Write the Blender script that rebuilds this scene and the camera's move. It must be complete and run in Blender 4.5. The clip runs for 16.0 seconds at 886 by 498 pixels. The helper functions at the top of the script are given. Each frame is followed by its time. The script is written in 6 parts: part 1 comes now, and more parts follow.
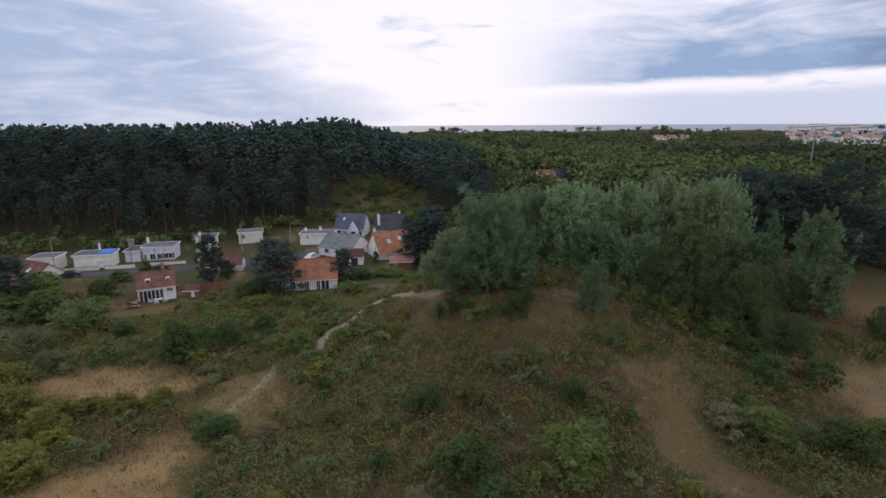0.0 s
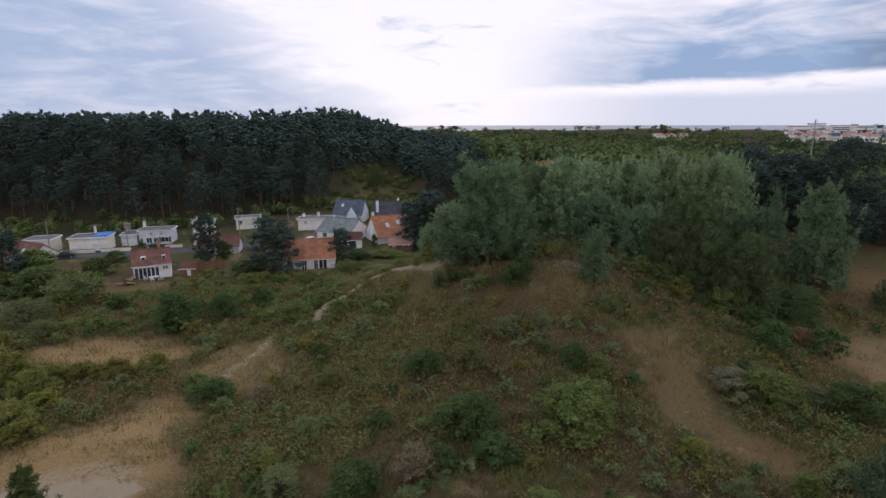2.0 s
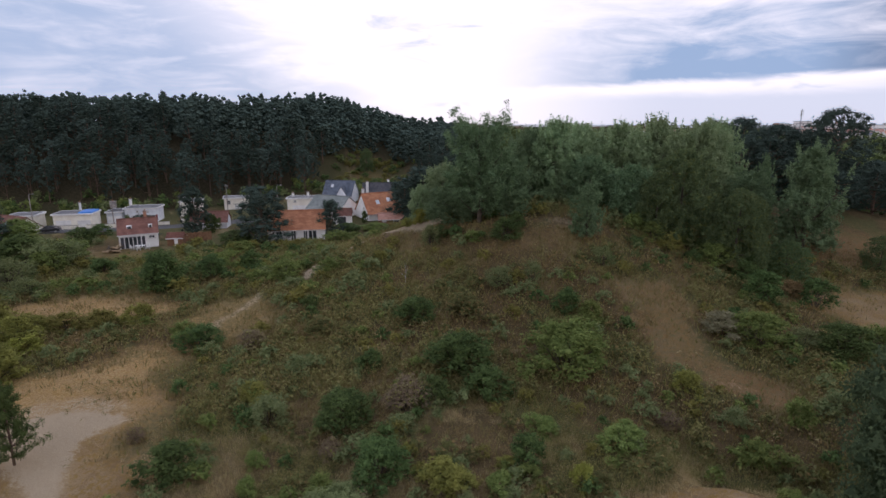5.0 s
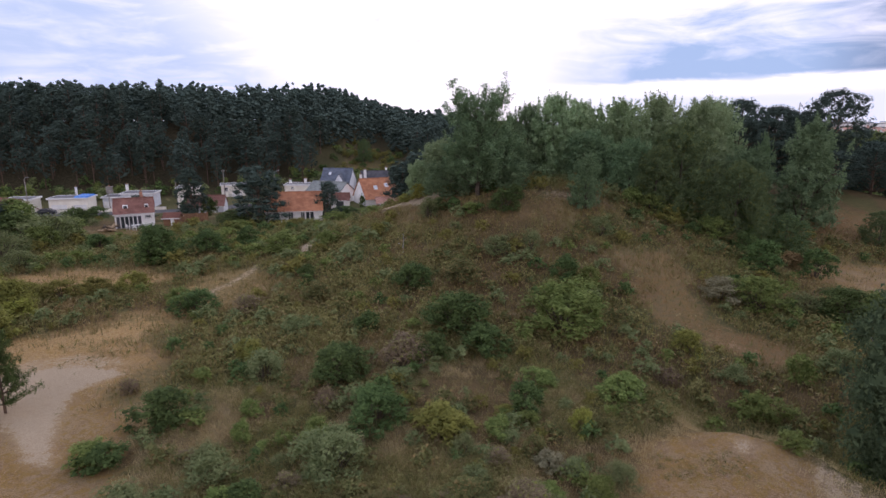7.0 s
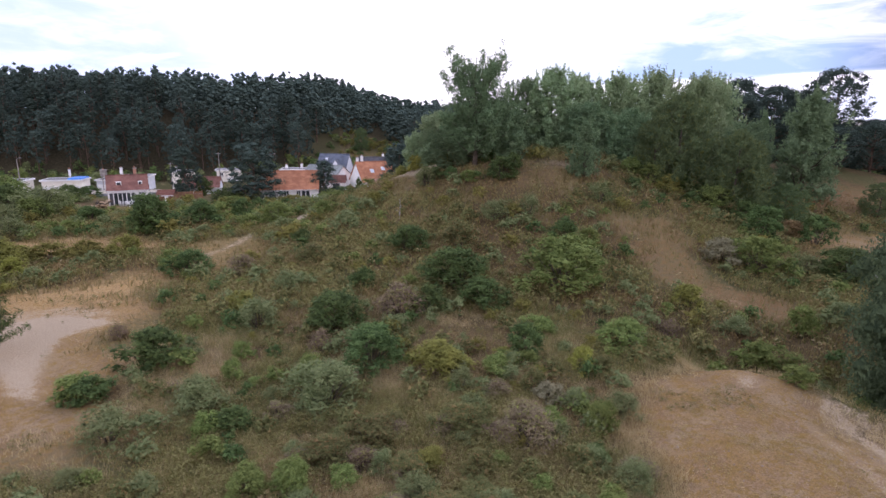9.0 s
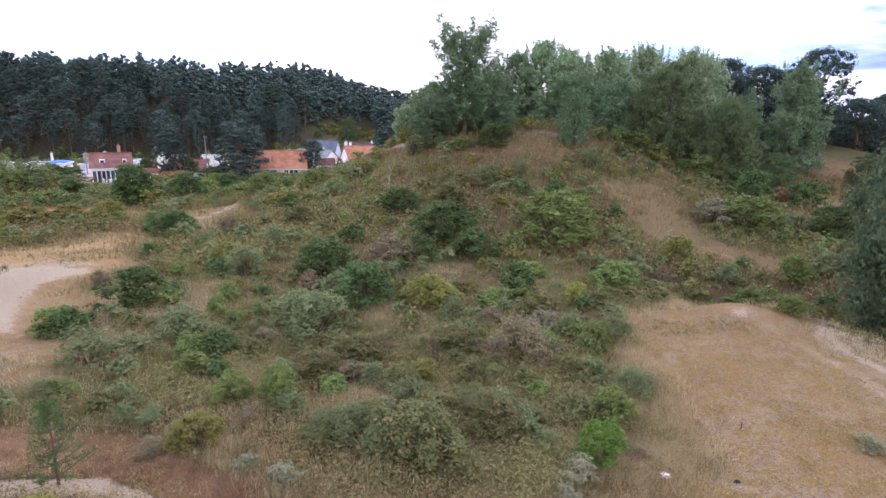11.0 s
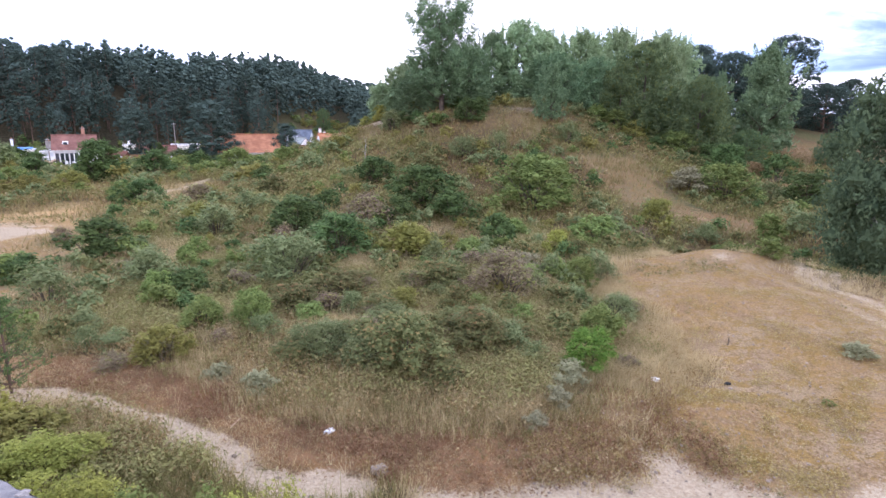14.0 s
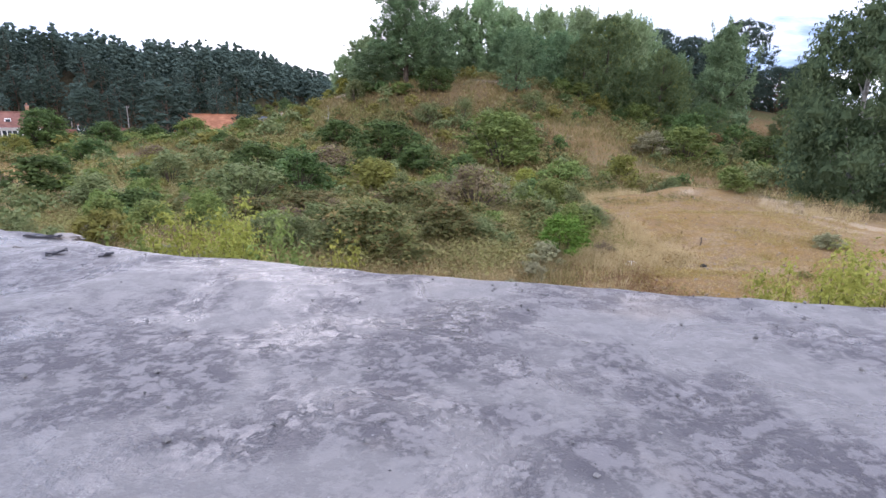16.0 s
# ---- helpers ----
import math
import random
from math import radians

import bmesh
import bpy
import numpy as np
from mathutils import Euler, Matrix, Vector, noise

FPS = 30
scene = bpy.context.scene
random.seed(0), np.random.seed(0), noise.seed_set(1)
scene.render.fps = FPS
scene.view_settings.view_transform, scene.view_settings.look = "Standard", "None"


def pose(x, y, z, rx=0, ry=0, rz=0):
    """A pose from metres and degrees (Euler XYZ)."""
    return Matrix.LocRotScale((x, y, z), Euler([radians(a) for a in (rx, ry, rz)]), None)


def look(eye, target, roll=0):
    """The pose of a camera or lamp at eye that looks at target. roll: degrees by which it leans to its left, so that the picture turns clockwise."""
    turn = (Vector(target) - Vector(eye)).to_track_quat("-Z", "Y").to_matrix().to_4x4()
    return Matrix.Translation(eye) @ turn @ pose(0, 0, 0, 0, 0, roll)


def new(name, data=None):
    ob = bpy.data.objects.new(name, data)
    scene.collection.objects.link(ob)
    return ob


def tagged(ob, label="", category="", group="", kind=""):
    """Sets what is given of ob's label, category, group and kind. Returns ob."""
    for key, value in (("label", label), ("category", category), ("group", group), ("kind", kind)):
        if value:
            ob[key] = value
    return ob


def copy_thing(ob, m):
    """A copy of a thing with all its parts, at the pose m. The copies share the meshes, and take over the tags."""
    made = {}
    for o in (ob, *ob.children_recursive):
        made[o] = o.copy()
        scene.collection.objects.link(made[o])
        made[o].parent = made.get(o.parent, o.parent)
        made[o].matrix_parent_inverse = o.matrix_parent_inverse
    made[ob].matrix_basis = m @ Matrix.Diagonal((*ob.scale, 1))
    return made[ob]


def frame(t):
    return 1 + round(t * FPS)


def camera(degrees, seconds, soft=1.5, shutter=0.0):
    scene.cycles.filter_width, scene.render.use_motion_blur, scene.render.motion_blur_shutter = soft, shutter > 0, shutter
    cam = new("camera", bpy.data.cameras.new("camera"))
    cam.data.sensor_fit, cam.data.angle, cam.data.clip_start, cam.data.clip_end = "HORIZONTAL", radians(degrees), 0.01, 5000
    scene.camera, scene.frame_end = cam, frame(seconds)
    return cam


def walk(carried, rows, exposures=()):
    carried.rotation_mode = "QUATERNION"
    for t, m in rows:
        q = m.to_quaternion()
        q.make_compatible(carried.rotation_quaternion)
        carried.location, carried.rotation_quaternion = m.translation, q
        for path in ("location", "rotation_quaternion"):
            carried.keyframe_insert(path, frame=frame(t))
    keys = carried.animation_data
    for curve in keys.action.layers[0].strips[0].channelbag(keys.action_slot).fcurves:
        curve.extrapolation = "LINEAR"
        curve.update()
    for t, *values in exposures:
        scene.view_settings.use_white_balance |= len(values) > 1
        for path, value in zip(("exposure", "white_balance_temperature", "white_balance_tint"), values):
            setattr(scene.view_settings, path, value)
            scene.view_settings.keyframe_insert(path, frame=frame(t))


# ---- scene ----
cam = camera(77.6, 16.0, soft=1.55)
METRES, EYE, TILT, LEAN, TURN = 27.0, 30.0, -13.0, 0.35, 0.0
ROWS = [
    (0.0, 0.0, 0.0, 0.0, 0.0, 0.0, -0.0),
    (0.5, 0.0001, 0.0112, -0.0386, -0.09, 0.04, -0.02),
    (1.0, 0.0002, 0.0204, -0.0756, -0.1, 0.0, -0.03),
    (1.5, -0.0012, 0.0298, -0.1129, -0.14, 0.05, -0.12),
    (2.0, -0.0029, 0.0389, -0.1487, -0.14, 0.05, -0.2),
    (2.5, -0.003, 0.0469, -0.1786, -0.23, 0.06, -0.26),
    (3.0, -0.0053, 0.0526, -0.2052, -0.35, 0.03, -0.19),
    (3.5, -0.0081, 0.0594, -0.2368, -0.67, 0.1, -0.25),
    (4.0, -0.0101, 0.0602, -0.275, -0.93, 0.0, -0.19),
    (6.5, -0.0071, 0.0676, -0.4453, -1.39, -0.03, -0.27),
    (7.0, -0.0077, 0.0741, -0.4741, -1.41, -0.07, -0.29),
    (7.5, -0.0095, 0.0806, -0.5062, -1.45, -0.04, -0.33),
    (8.0, -0.0095, 0.0872, -0.5421, -1.46, -0.07, -0.38),
    (8.5, -0.0084, 0.0942, -0.5769, -1.61, -0.06, -0.38),
    (9.0, -0.007, 0.1025, -0.6118, -1.74, -0.15, -0.43),
    (11.5, -0.0102, 0.1292, -0.7783, -3.2, -0.19, -0.21),
    (12.0, -0.0091, 0.1364, -0.8074, -3.53, -0.18, -0.17),
    (12.5, -0.0088, 0.1441, -0.8368, -3.97, -0.18, -0.14),
    (13.0, -0.0113, 0.1468, -0.8496, -4.38, -0.21, -0.09),
    (13.5, -0.0148, 0.1474, -0.85, -4.94, -0.19, 0.02),
    (14.0, -0.0167, 0.149, -0.8542, -5.43, -0.18, 0.11),
    (14.5, -0.0166, 0.1561, -0.8824, -5.9, -0.21, 0.22),
    (15.0, -0.0158, 0.1648, -0.9137, -6.49, -0.23, 0.28),
    (15.5, -0.0159, 0.1724, -0.9443, -7.4, -0.24, 0.43),
    (16.0, -0.0167, 0.1797, -0.9756, -8.99, -0.23, 0.71),
]
EXPOSURES = [(0.0, -0.82, 6480, 25), (4.0, -0.76, 6560, 26), (7.0, -0.4, 6500, 34), (9.0, 0.1, 6350, 37), (11.5, 0.74, 6000, 37), (13.0, 0.97, 5900, 36), (16.0, 0.76, 6220, 28)]
walk(cam, [(t, pose(0, 0, EYE, TILT, LEAN, TURN) @ pose(METRES * x, METRES * y, METRES * z, 90 + pitch, roll, yaw)) for t, x, y, z, yaw, pitch, roll in ROWS], EXPOSURES)


# ---- node helpers ----
def tree_of(owner):
    owner.use_nodes = True
    owner.node_tree.nodes.clear()
    return owner.node_tree


def add(nt, kind, ins=()):
    n = nt.nodes.new(kind)
    for k, v in (ins.items() if isinstance(ins, dict) else enumerate(ins)):
        if v is None:
            continue
        if isinstance(v, bpy.types.NodeSocket):
            nt.links.new(v, n.inputs[k])
        else:
            n.inputs[k].default_value = v
    return n


def maths(nt, op, a, b=None, c=None, clamp=False):
    n = add(nt, "ShaderNodeMath", (a, b, c))
    n.operation, n.use_clamp = op, clamp
    return n.outputs[0]


def mixc(nt, fac, a, b, blend="MIX"):
    n = nt.nodes.new("ShaderNodeMix")
    n.data_type, n.blend_type = "RGBA", blend
    for sock, v in ((n.inputs[0], fac), (n.inputs[6], a), (n.inputs[7], b)):
        if isinstance(v, bpy.types.NodeSocket):
            nt.links.new(v, sock)
        else:
            sock.default_value = (*v, 1) if isinstance(v, tuple) and len(v) == 3 else v
    return n.outputs[2]


def ramp(nt, v, a, b, smooth=True):
    n = add(nt, "ShaderNodeMapRange", {"Value": v, "From Min": a, "From Max": b})
    n.interpolation_type = "SMOOTHSTEP" if smooth else "LINEAR"
    return n.outputs[0]


def noisy(nt, vec, scale, detail=4.0, rough=0.55, distort=0.0):
    return add(nt, "ShaderNodeTexNoise", {"Vector": vec, "Scale": scale, "Detail": detail, "Roughness": rough, "Distortion": distort}).outputs["Fac"]


# ---- sky and sun ----
SUN_AZ, SUN_EL = -6.0, 34.0
world = bpy.data.worlds.new("cloudy_sky")
scene.world = world
nt = tree_of(world)
way = add(nt, "ShaderNodeTexCoord").outputs["Generated"]
sky_node = add(nt, "ShaderNodeTexSky")
sky_node.sky_type, sky_node.sun_disc = "NISHITA", False
sky_node.sun_elevation, sky_node.sun_rotation = radians(SUN_EL), radians(SUN_AZ)
sky = sky_node.outputs[0]
sep = add(nt, "ShaderNodeSeparateXYZ", (way,))
azim = maths(nt, "ARCTAN2", sep.outputs[0], sep.outputs[1])
elev = maths(nt, "ARCSINE", sep.outputs[2])
flat = add(nt, "ShaderNodeCombineXYZ", (azim, maths(nt, "MULTIPLY", elev, 4.0), 0.0)).outputs[0]
# long rolls of cloud, tilted a little, and their finer edges
tipped = add(nt, "ShaderNodeMapping", {"Vector": flat, "Rotation": (0, 0, 0.2), "Location": (3.3, 1.17, 0)}).outputs[0]
big = maths(nt, "SUBTRACT", noisy(nt, tipped, 3.0, 5.0, 0.55, 0.5), 0.5)
fine = maths(nt, "SUBTRACT", noisy(nt, tipped, 8.0, 7.0, 0.62, 0.8), 0.5)
wisp = maths(nt, "ADD", big, maths(nt, "MULTIPLY", fine, 0.7))
# a grey bank that leans to one side of the bright gap
lean_line = maths(nt, "ADD", -0.07, maths(nt, "MULTIPLY", elev, -1.3))
bank = ramp(nt, maths(nt, "ADD", maths(nt, "SUBTRACT", lean_line, azim), maths(nt, "MULTIPLY", wisp, 0.45)), -0.06, 0.2)
bank = maths(nt, "MULTIPLY", bank, maths(nt, "SUBTRACT", 0.86, maths(nt, "MULTIPLY", ramp(nt, wisp, -0.12, 0.32), 0.5)))
# a slate-blue roll of cloud with a bright under-edge on the other side
over = maths(nt, "ADD", maths(nt, "SUBTRACT", elev, maths(nt, "ADD", 0.048, maths(nt, "MULTIPLY", azim, 0.036))), maths(nt, "MULTIPLY", wisp, 0.03))
side = ramp(nt, azim, 0.06, 0.42)
roll = maths(nt, "MULTIPLY", ramp(nt, over, -0.005, 0.008), maths(nt, "SUBTRACT", 1.0, ramp(nt, maths(nt, "ADD", over, maths(nt, "MULTIPLY", wisp, 0.22)), -0.02, 0.17)))
under = maths(nt, "MULTIPLY", maths(nt, "SUBTRACT", 1.0, ramp(nt, over, -0.03, -0.004)), 0.5)
rolls = maths(nt, "MULTIPLY", side, maths(nt, "ADD", maths(nt, "MULTIPLY", roll, 1.15), under))
puffs = maths(nt, "MULTIPLY", ramp(nt, wisp, 0.10, 0.3), 0.5)
dark = maths(nt, "MAXIMUM", maths(nt, "MAXIMUM", bank, rolls), puffs)
# away from there an even broken cloud cover
ahead = maths(nt, "MULTIPLY", maths(nt, "SUBTRACT", 1.0, ramp(nt, maths(nt, "ABSOLUTE", azim), 1.2, 2.2)), maths(nt, "SUBTRACT", 1.0, ramp(nt, elev, 0.4, 0.8)))
even = maths(nt, "ADD", maths(nt, "ADD", 0.0, maths(nt, "MULTIPLY", ramp(nt, elev, 0.5, 1.1), 0.9)), maths(nt, "MULTIPLY", wisp, 0.6))
dark = maths(nt, "ADD", maths(nt, "MULTIPLY", ahead, dark), maths(nt, "MULTIPLY", maths(nt, "SUBTRACT", 1.0, ahead), even))
cloudy = mixc(nt, maths(nt, "MINIMUM", dark, 1.1), (1.66, 1.75, 1.80), (0.48, 0.765, 1.10))
cloudy = mixc(nt, maths(nt, "MULTIPLY", maths(nt, "MULTIPLY", ramp(nt, azim, 0.56, 0.74), ahead), roll), cloudy, (0.17, 0.27, 0.44))
clear = mixc(nt, 1.0, sky, (0.1, 0.1, 0.1), "MULTIPLY")
seen = mixc(nt, 0.94, clear, cloudy)
bg = add(nt, "ShaderNodeBackground", (seen, 1.0))
add(nt, "ShaderNodeOutputWorld", (bg.outputs[0],))

sun = new("sun", bpy.data.lights.new("sun", "SUN"))
sun.data.energy, sun.data.angle, sun.data.color = 0.6, radians(25), (1.0, 0.96, 0.9)
sun.matrix_world = look((0, 0, 0), -Vector((math.sin(radians(SUN_AZ)) * math.cos(radians(SUN_EL)), math.cos(radians(SUN_AZ)) * math.cos(radians(SUN_EL)), math.sin(radians(SUN_EL)))))


# ---- materials ----
def surface(name, dark, light, rough=0.8, scale=3.0, fine=40.0, bump=0.15, spec=0.3, grain=0.35, metal=0.0):
    """A plain weathered surface: a blotchy mix of two colours, fine grain and relief."""
    m = bpy.data.materials.new(name)
    nt = tree_of(m)
    pos = add(nt, "ShaderNodeTexCoord").outputs["Object"]
    rnd = add(nt, "ShaderNodeObjectInfo").outputs["Random"]
    blot = noisy(nt, pos, scale, 4.0, 0.6, 0.4)
    gr = noisy(nt, pos, fine, 3.0, 0.6)
    f = maths(nt, "ADD", ramp(nt, blot, 0.3, 0.7), maths(nt, "MULTIPLY", maths(nt, "SUBTRACT", gr, 0.5), grain * 2), clamp=True)
    col = mixc(nt, f, dark, light)
    col = add(nt, "ShaderNodeHueSaturation", {"Value": maths(nt, "ADD", 0.9, maths(nt, "MULTIPLY", rnd, 0.2)), "Color": col}).outputs[0]
    bm_ = add(nt, "ShaderNodeBump", {"Strength": bump, "Distance": 0.02, "Height": gr}).outputs[0]
    p = add(nt, "ShaderNodeBsdfPrincipled", {"Base Color": col, "Roughness": rough, "Metallic": metal, "Specular IOR Level": spec, "Normal": bm_})
    add(nt, "ShaderNodeOutputMaterial", (p.outputs[0],))
    return m


def foliage(name, dark, light, through_=0.3, spread=0.3, rough=0.7, tips=None, gloss=0.03):
    """Leaves: each leaf its own tone between two greens, each plant a little different."""
    m = bpy.data.materials.new(name)
    nt = tree_of(m)
    geo = add(nt, "ShaderNodeNewGeometry")
    pos = add(nt, "ShaderNodeTexCoord").outputs["Object"]
    rnd = add(nt, "ShaderNodeObjectInfo").outputs["Random"]
    f = maths(nt, "ADD", maths(nt, "MULTIPLY", geo.outputs["Random Per Island"], 0.75), maths(nt, "MULTIPLY", ramp(nt, noisy(nt, pos, 0.9, 2.0), 0.35, 0.65), 0.35), clamp=True)
    col = mixc(nt, f, dark, light)
    if tips:
        col = mixc(nt, ramp(nt, geo.outputs["Random Per Island"], 0.86, 0.9), col, tips)
    col = add(nt, "ShaderNodeHueSaturation", {"Hue": maths(nt, "ADD", 0.485, maths(nt, "MULTIPLY", rnd, 0.03)), "Saturation": 1.05, "Value": maths(nt, "ADD", 1.06 - spread / 2, maths(nt, "MULTIPLY", rnd, spread)), "Color": col}).outputs[0]
    p = add(nt, "ShaderNodeBsdfPrincipled", {"Base Color": col, "Roughness": rough, "Specular IOR Level": gloss})
    tr = add(nt, "ShaderNodeBsdfTranslucent", (col,))
    mx = add(nt, "ShaderNodeMixShader", (through_, p.outputs[0], tr.outputs[0]))
    add(nt, "ShaderNodeOutputMaterial", (mx.outputs[0],))
    return m


LEAF = {
    "pine": foliage("pine_needles", (0.05, 0.072, 0.06), (0.07, 0.096, 0.076), 0.08, 0.5, 0.95, None, 0.0),
    "poplar": foliage("poplar_leaves", (0.10, 0.155, 0.082), (0.205, 0.285, 0.155), 0.42, 0.25),
    "poplar_pale": foliage("pale_poplar_leaves", (0.17, 0.24, 0.125), (0.33, 0.42, 0.235), 0.45, 0.2),
    "willow": foliage("willow_leaves", (0.068, 0.108, 0.05), (0.155, 0.205, 0.1), 0.4, 0.25, tips=(0.16, 0.18, 0.06)),
    "birch": foliage("birch_leaves", (0.046, 0.068, 0.038), (0.115, 0.148, 0.078), 0.3, 0.2),
    "dark": foliage("dark_shrub_leaves", (0.038, 0.064, 0.024), (0.125, 0.178, 0.064), 0.22, 0.3),
    "green": foliage("green_shrub_leaves", (0.09, 0.124, 0.038), (0.235, 0.285, 0.096), 0.3, 0.35),
    "sage": foliage("grey_green_leaves", (0.105, 0.132, 0.056), (0.225, 0.25, 0.115), 0.25, 0.25),
    "yellow": foliage("yellowing_leaves", (0.13, 0.13, 0.04), (0.28, 0.265, 0.082), 0.3, 0.25),
    "lime": foliage("lime_leaves", (0.17, 0.18, 0.045), (0.37, 0.365, 0.1), 0.35, 0.15),
    "tan": foliage("dry_shrub_twigs", (0.13, 0.1, 0.066), (0.26, 0.2, 0.128), 0.15, 0.25, tips=(0.26, 0.273, 0.078)),
    "grey": foliage("downy_grey_leaves", (0.16, 0.152, 0.085), (0.3, 0.285, 0.17), 0.2, 0.2),
    "broom": foliage("broom_leaves", (0.064, 0.12, 0.025), (0.18, 0.262, 0.06), 0.3, 0.1),
    "rust": foliage("rust_coloured_leaves", (0.15, 0.092, 0.048), (0.31, 0.205, 0.11), 0.25, 0.2),
    "bramble": foliage("bramble_leaves", (0.078, 0.088, 0.034), (0.19, 0.185, 0.076), 0.2, 0.3, tips=(0.25, 0.17, 0.08)),
    "grass": foliage("dry_grass_blades", (0.31, 0.235, 0.125), (0.57, 0.455, 0.275), 0.45, 0.2),
    "herb": foliage("low_herb_leaves", (0.135, 0.13, 0.05), (0.305, 0.278, 0.118), 0.25, 0.2, tips=(0.24, 0.19, 0.09)),
    "meadow": foliage("field_grass_blades", (0.15, 0.114, 0.054), (0.305, 0.24, 0.122), 0.35, 0.2, tips=(0.15, 0.15, 0.05)),
    "heath": foliage("brown_heath_twigs", (0.14, 0.09, 0.042), (0.3, 0.205, 0.105), 0.2, 0.2, tips=(0.36, 0.28, 0.16)),
    "ochre": foliage("ochre_moss", (0.2, 0.135, 0.05), (0.42, 0.31, 0.14), 0.15, 0.1, tips=(0.42, 0.34, 0.2)),
    "far_dark": foliage("far_dark_wood_leaves", (0.042, 0.06, 0.034), (0.10, 0.128, 0.066), 0.15, 0.2),
    "far": foliage("far_wood_leaves", (0.07, 0.108, 0.043), (0.165, 0.22, 0.085), 0.15, 0.2),
}
BARK = surface("bark", (0.05, 0.04, 0.03), (0.13, 0.10, 0.075), 0.9, 2.0, 18.0, 0.5)
PINE_BARK = surface("pine_bark", (0.07, 0.045, 0.032), (0.18, 0.115, 0.08), 0.9, 1.5, 14.0, 0.5)
PALE_BARK = surface("birch_bark", (0.16, 0.15, 0.14), (0.55, 0.53, 0.5), 0.8, 3.0, 20.0, 0.3)
RENDER_WHITE = surface("white_render", (0.80, 0.79, 0.77), (0.90, 0.895, 0.875), 0.9, 0.8, 25.0, 0.1, 0.2, 0.12)
RENDER_CREAM = surface("cream_render", (0.75, 0.71, 0.62), (0.85, 0.82, 0.73), 0.9, 0.8, 25.0, 0.1, 0.2, 0.12)
RENDER_GREY = surface("pale_grey_render", (0.60, 0.63, 0.68), (0.74, 0.77, 0.81), 0.9, 0.8, 25.0, 0.1, 0.2, 0.12)
TILE_ORANGE = surface("orange_clay_tiles", (0.34, 0.135, 0.072), (0.52, 0.235, 0.125), 0.85, 0.9, 9.0, 0.5, 0.2, 0.5)
TILE_BROWN = surface("brown_clay_tiles", (0.15, 0.07, 0.055), (0.26, 0.125, 0.095), 0.85, 0.9, 9.0, 0.5, 0.2, 0.5)
TILE_PINK = surface("pale_red_tiles", (0.42, 0.22, 0.17), (0.58, 0.34, 0.27), 0.85, 0.9, 9.0, 0.5, 0.2, 0.5)
SLATE = surface("blue_slate", (0.07, 0.085, 0.11), (0.14, 0.16, 0.20), 0.6, 0.9, 10.0, 0.4, 0.4, 0.4)
SLATE_DARK = surface("dark_slate", (0.045, 0.045, 0.055), (0.10, 0.095, 0.10), 0.65, 0.9, 10.0, 0.4, 0.4, 0.4)
SHINGLE = surface("grey_green_roofing", (0.17, 0.19, 0.18), (0.28, 0.30, 0.28), 0.85, 0.8, 12.0, 0.3)
FELT = surface("roofing_felt", (0.10, 0.10, 0.105), (0.2, 0.2, 0.2), 0.85, 0.8, 12.0, 0.3)
GLASS_DARK = surface("window_glass", (0.02, 0.025, 0.03), (0.05, 0.06, 0.07), 0.12, 1.0, 5.0, 0.0, 0.6, 0.1)
PAINT_WHITE = surface("white_paint", (0.70, 0.70, 0.69), (0.82, 0.82, 0.81), 0.5, 1.0, 20.0, 0.03, 0.4, 0.08)
PAINT_DARK = surface("dark_paint", (0.035, 0.035, 0.045), (0.07, 0.07, 0.08), 0.5, 1.0, 20.0, 0.03)
PAINT_MAROON = surface("maroon_paint", (0.13, 0.03, 0.04), (0.2, 0.05, 0.06), 0.5, 1.0, 20.0, 0.03)
TARP = surface("blue_tarpaulin", (0.03, 0.16, 0.5), (0.06, 0.28, 0.72), 0.45, 2.0, 8.0, 0.2, 0.5)
TIMBER = surface("stained_timber", (0.16, 0.08, 0.045), (0.30, 0.16, 0.09), 0.8, 2.0, 15.0, 0.3)
PALE_WOOD = surface("cut_wood", (0.35, 0.24, 0.14), (0.56, 0.42, 0.28), 0.85, 2.0, 15.0, 0.3)
BRICKWORK = surface("chimney_brick", (0.26, 0.12, 0.08), (0.42, 0.22, 0.15), 0.9, 2.0, 15.0, 0.3)
STEEL = surface("galvanised_steel", (0.25, 0.26, 0.27), (0.42, 0.43, 0.44), 0.5, 2.0, 15.0, 0.1, 0.5, 0.2, 0.6)
ASPHALT = surface("asphalt", (0.055, 0.056, 0.062), (0.10, 0.10, 0.108), 0.85, 0.3, 30.0, 0.3)
CAR_DARK = surface("dark_car_paint", (0.015, 0.017, 0.022), (0.03, 0.033, 0.04), 0.25, 1.0, 20.0, 0.0, 0.6, 0.1)
CAR_WHITE = surface("white_car_paint", (0.68, 0.69, 0.70), (0.8, 0.8, 0.8), 0.3, 1.0, 20.0, 0.0, 0.6, 0.1)
RUBBER = surface("rubber", (0.015, 0.015, 0.015), (0.03, 0.03, 0.03), 0.8)
LITTER = surface("white_plastic", (0.86, 0.86, 0.85), (0.94, 0.94, 0.93), 0.45, 5.0, 30.0, 0.1)
STONE = surface("pale_stone", (0.22, 0.165, 0.12), (0.38, 0.30, 0.23), 0.9, 3.0, 30.0, 0.4)
GRIT = surface("dark_grit", (0.05, 0.05, 0.055), (0.22, 0.21, 0.2), 0.9, 9.0, 60.0, 0.4)


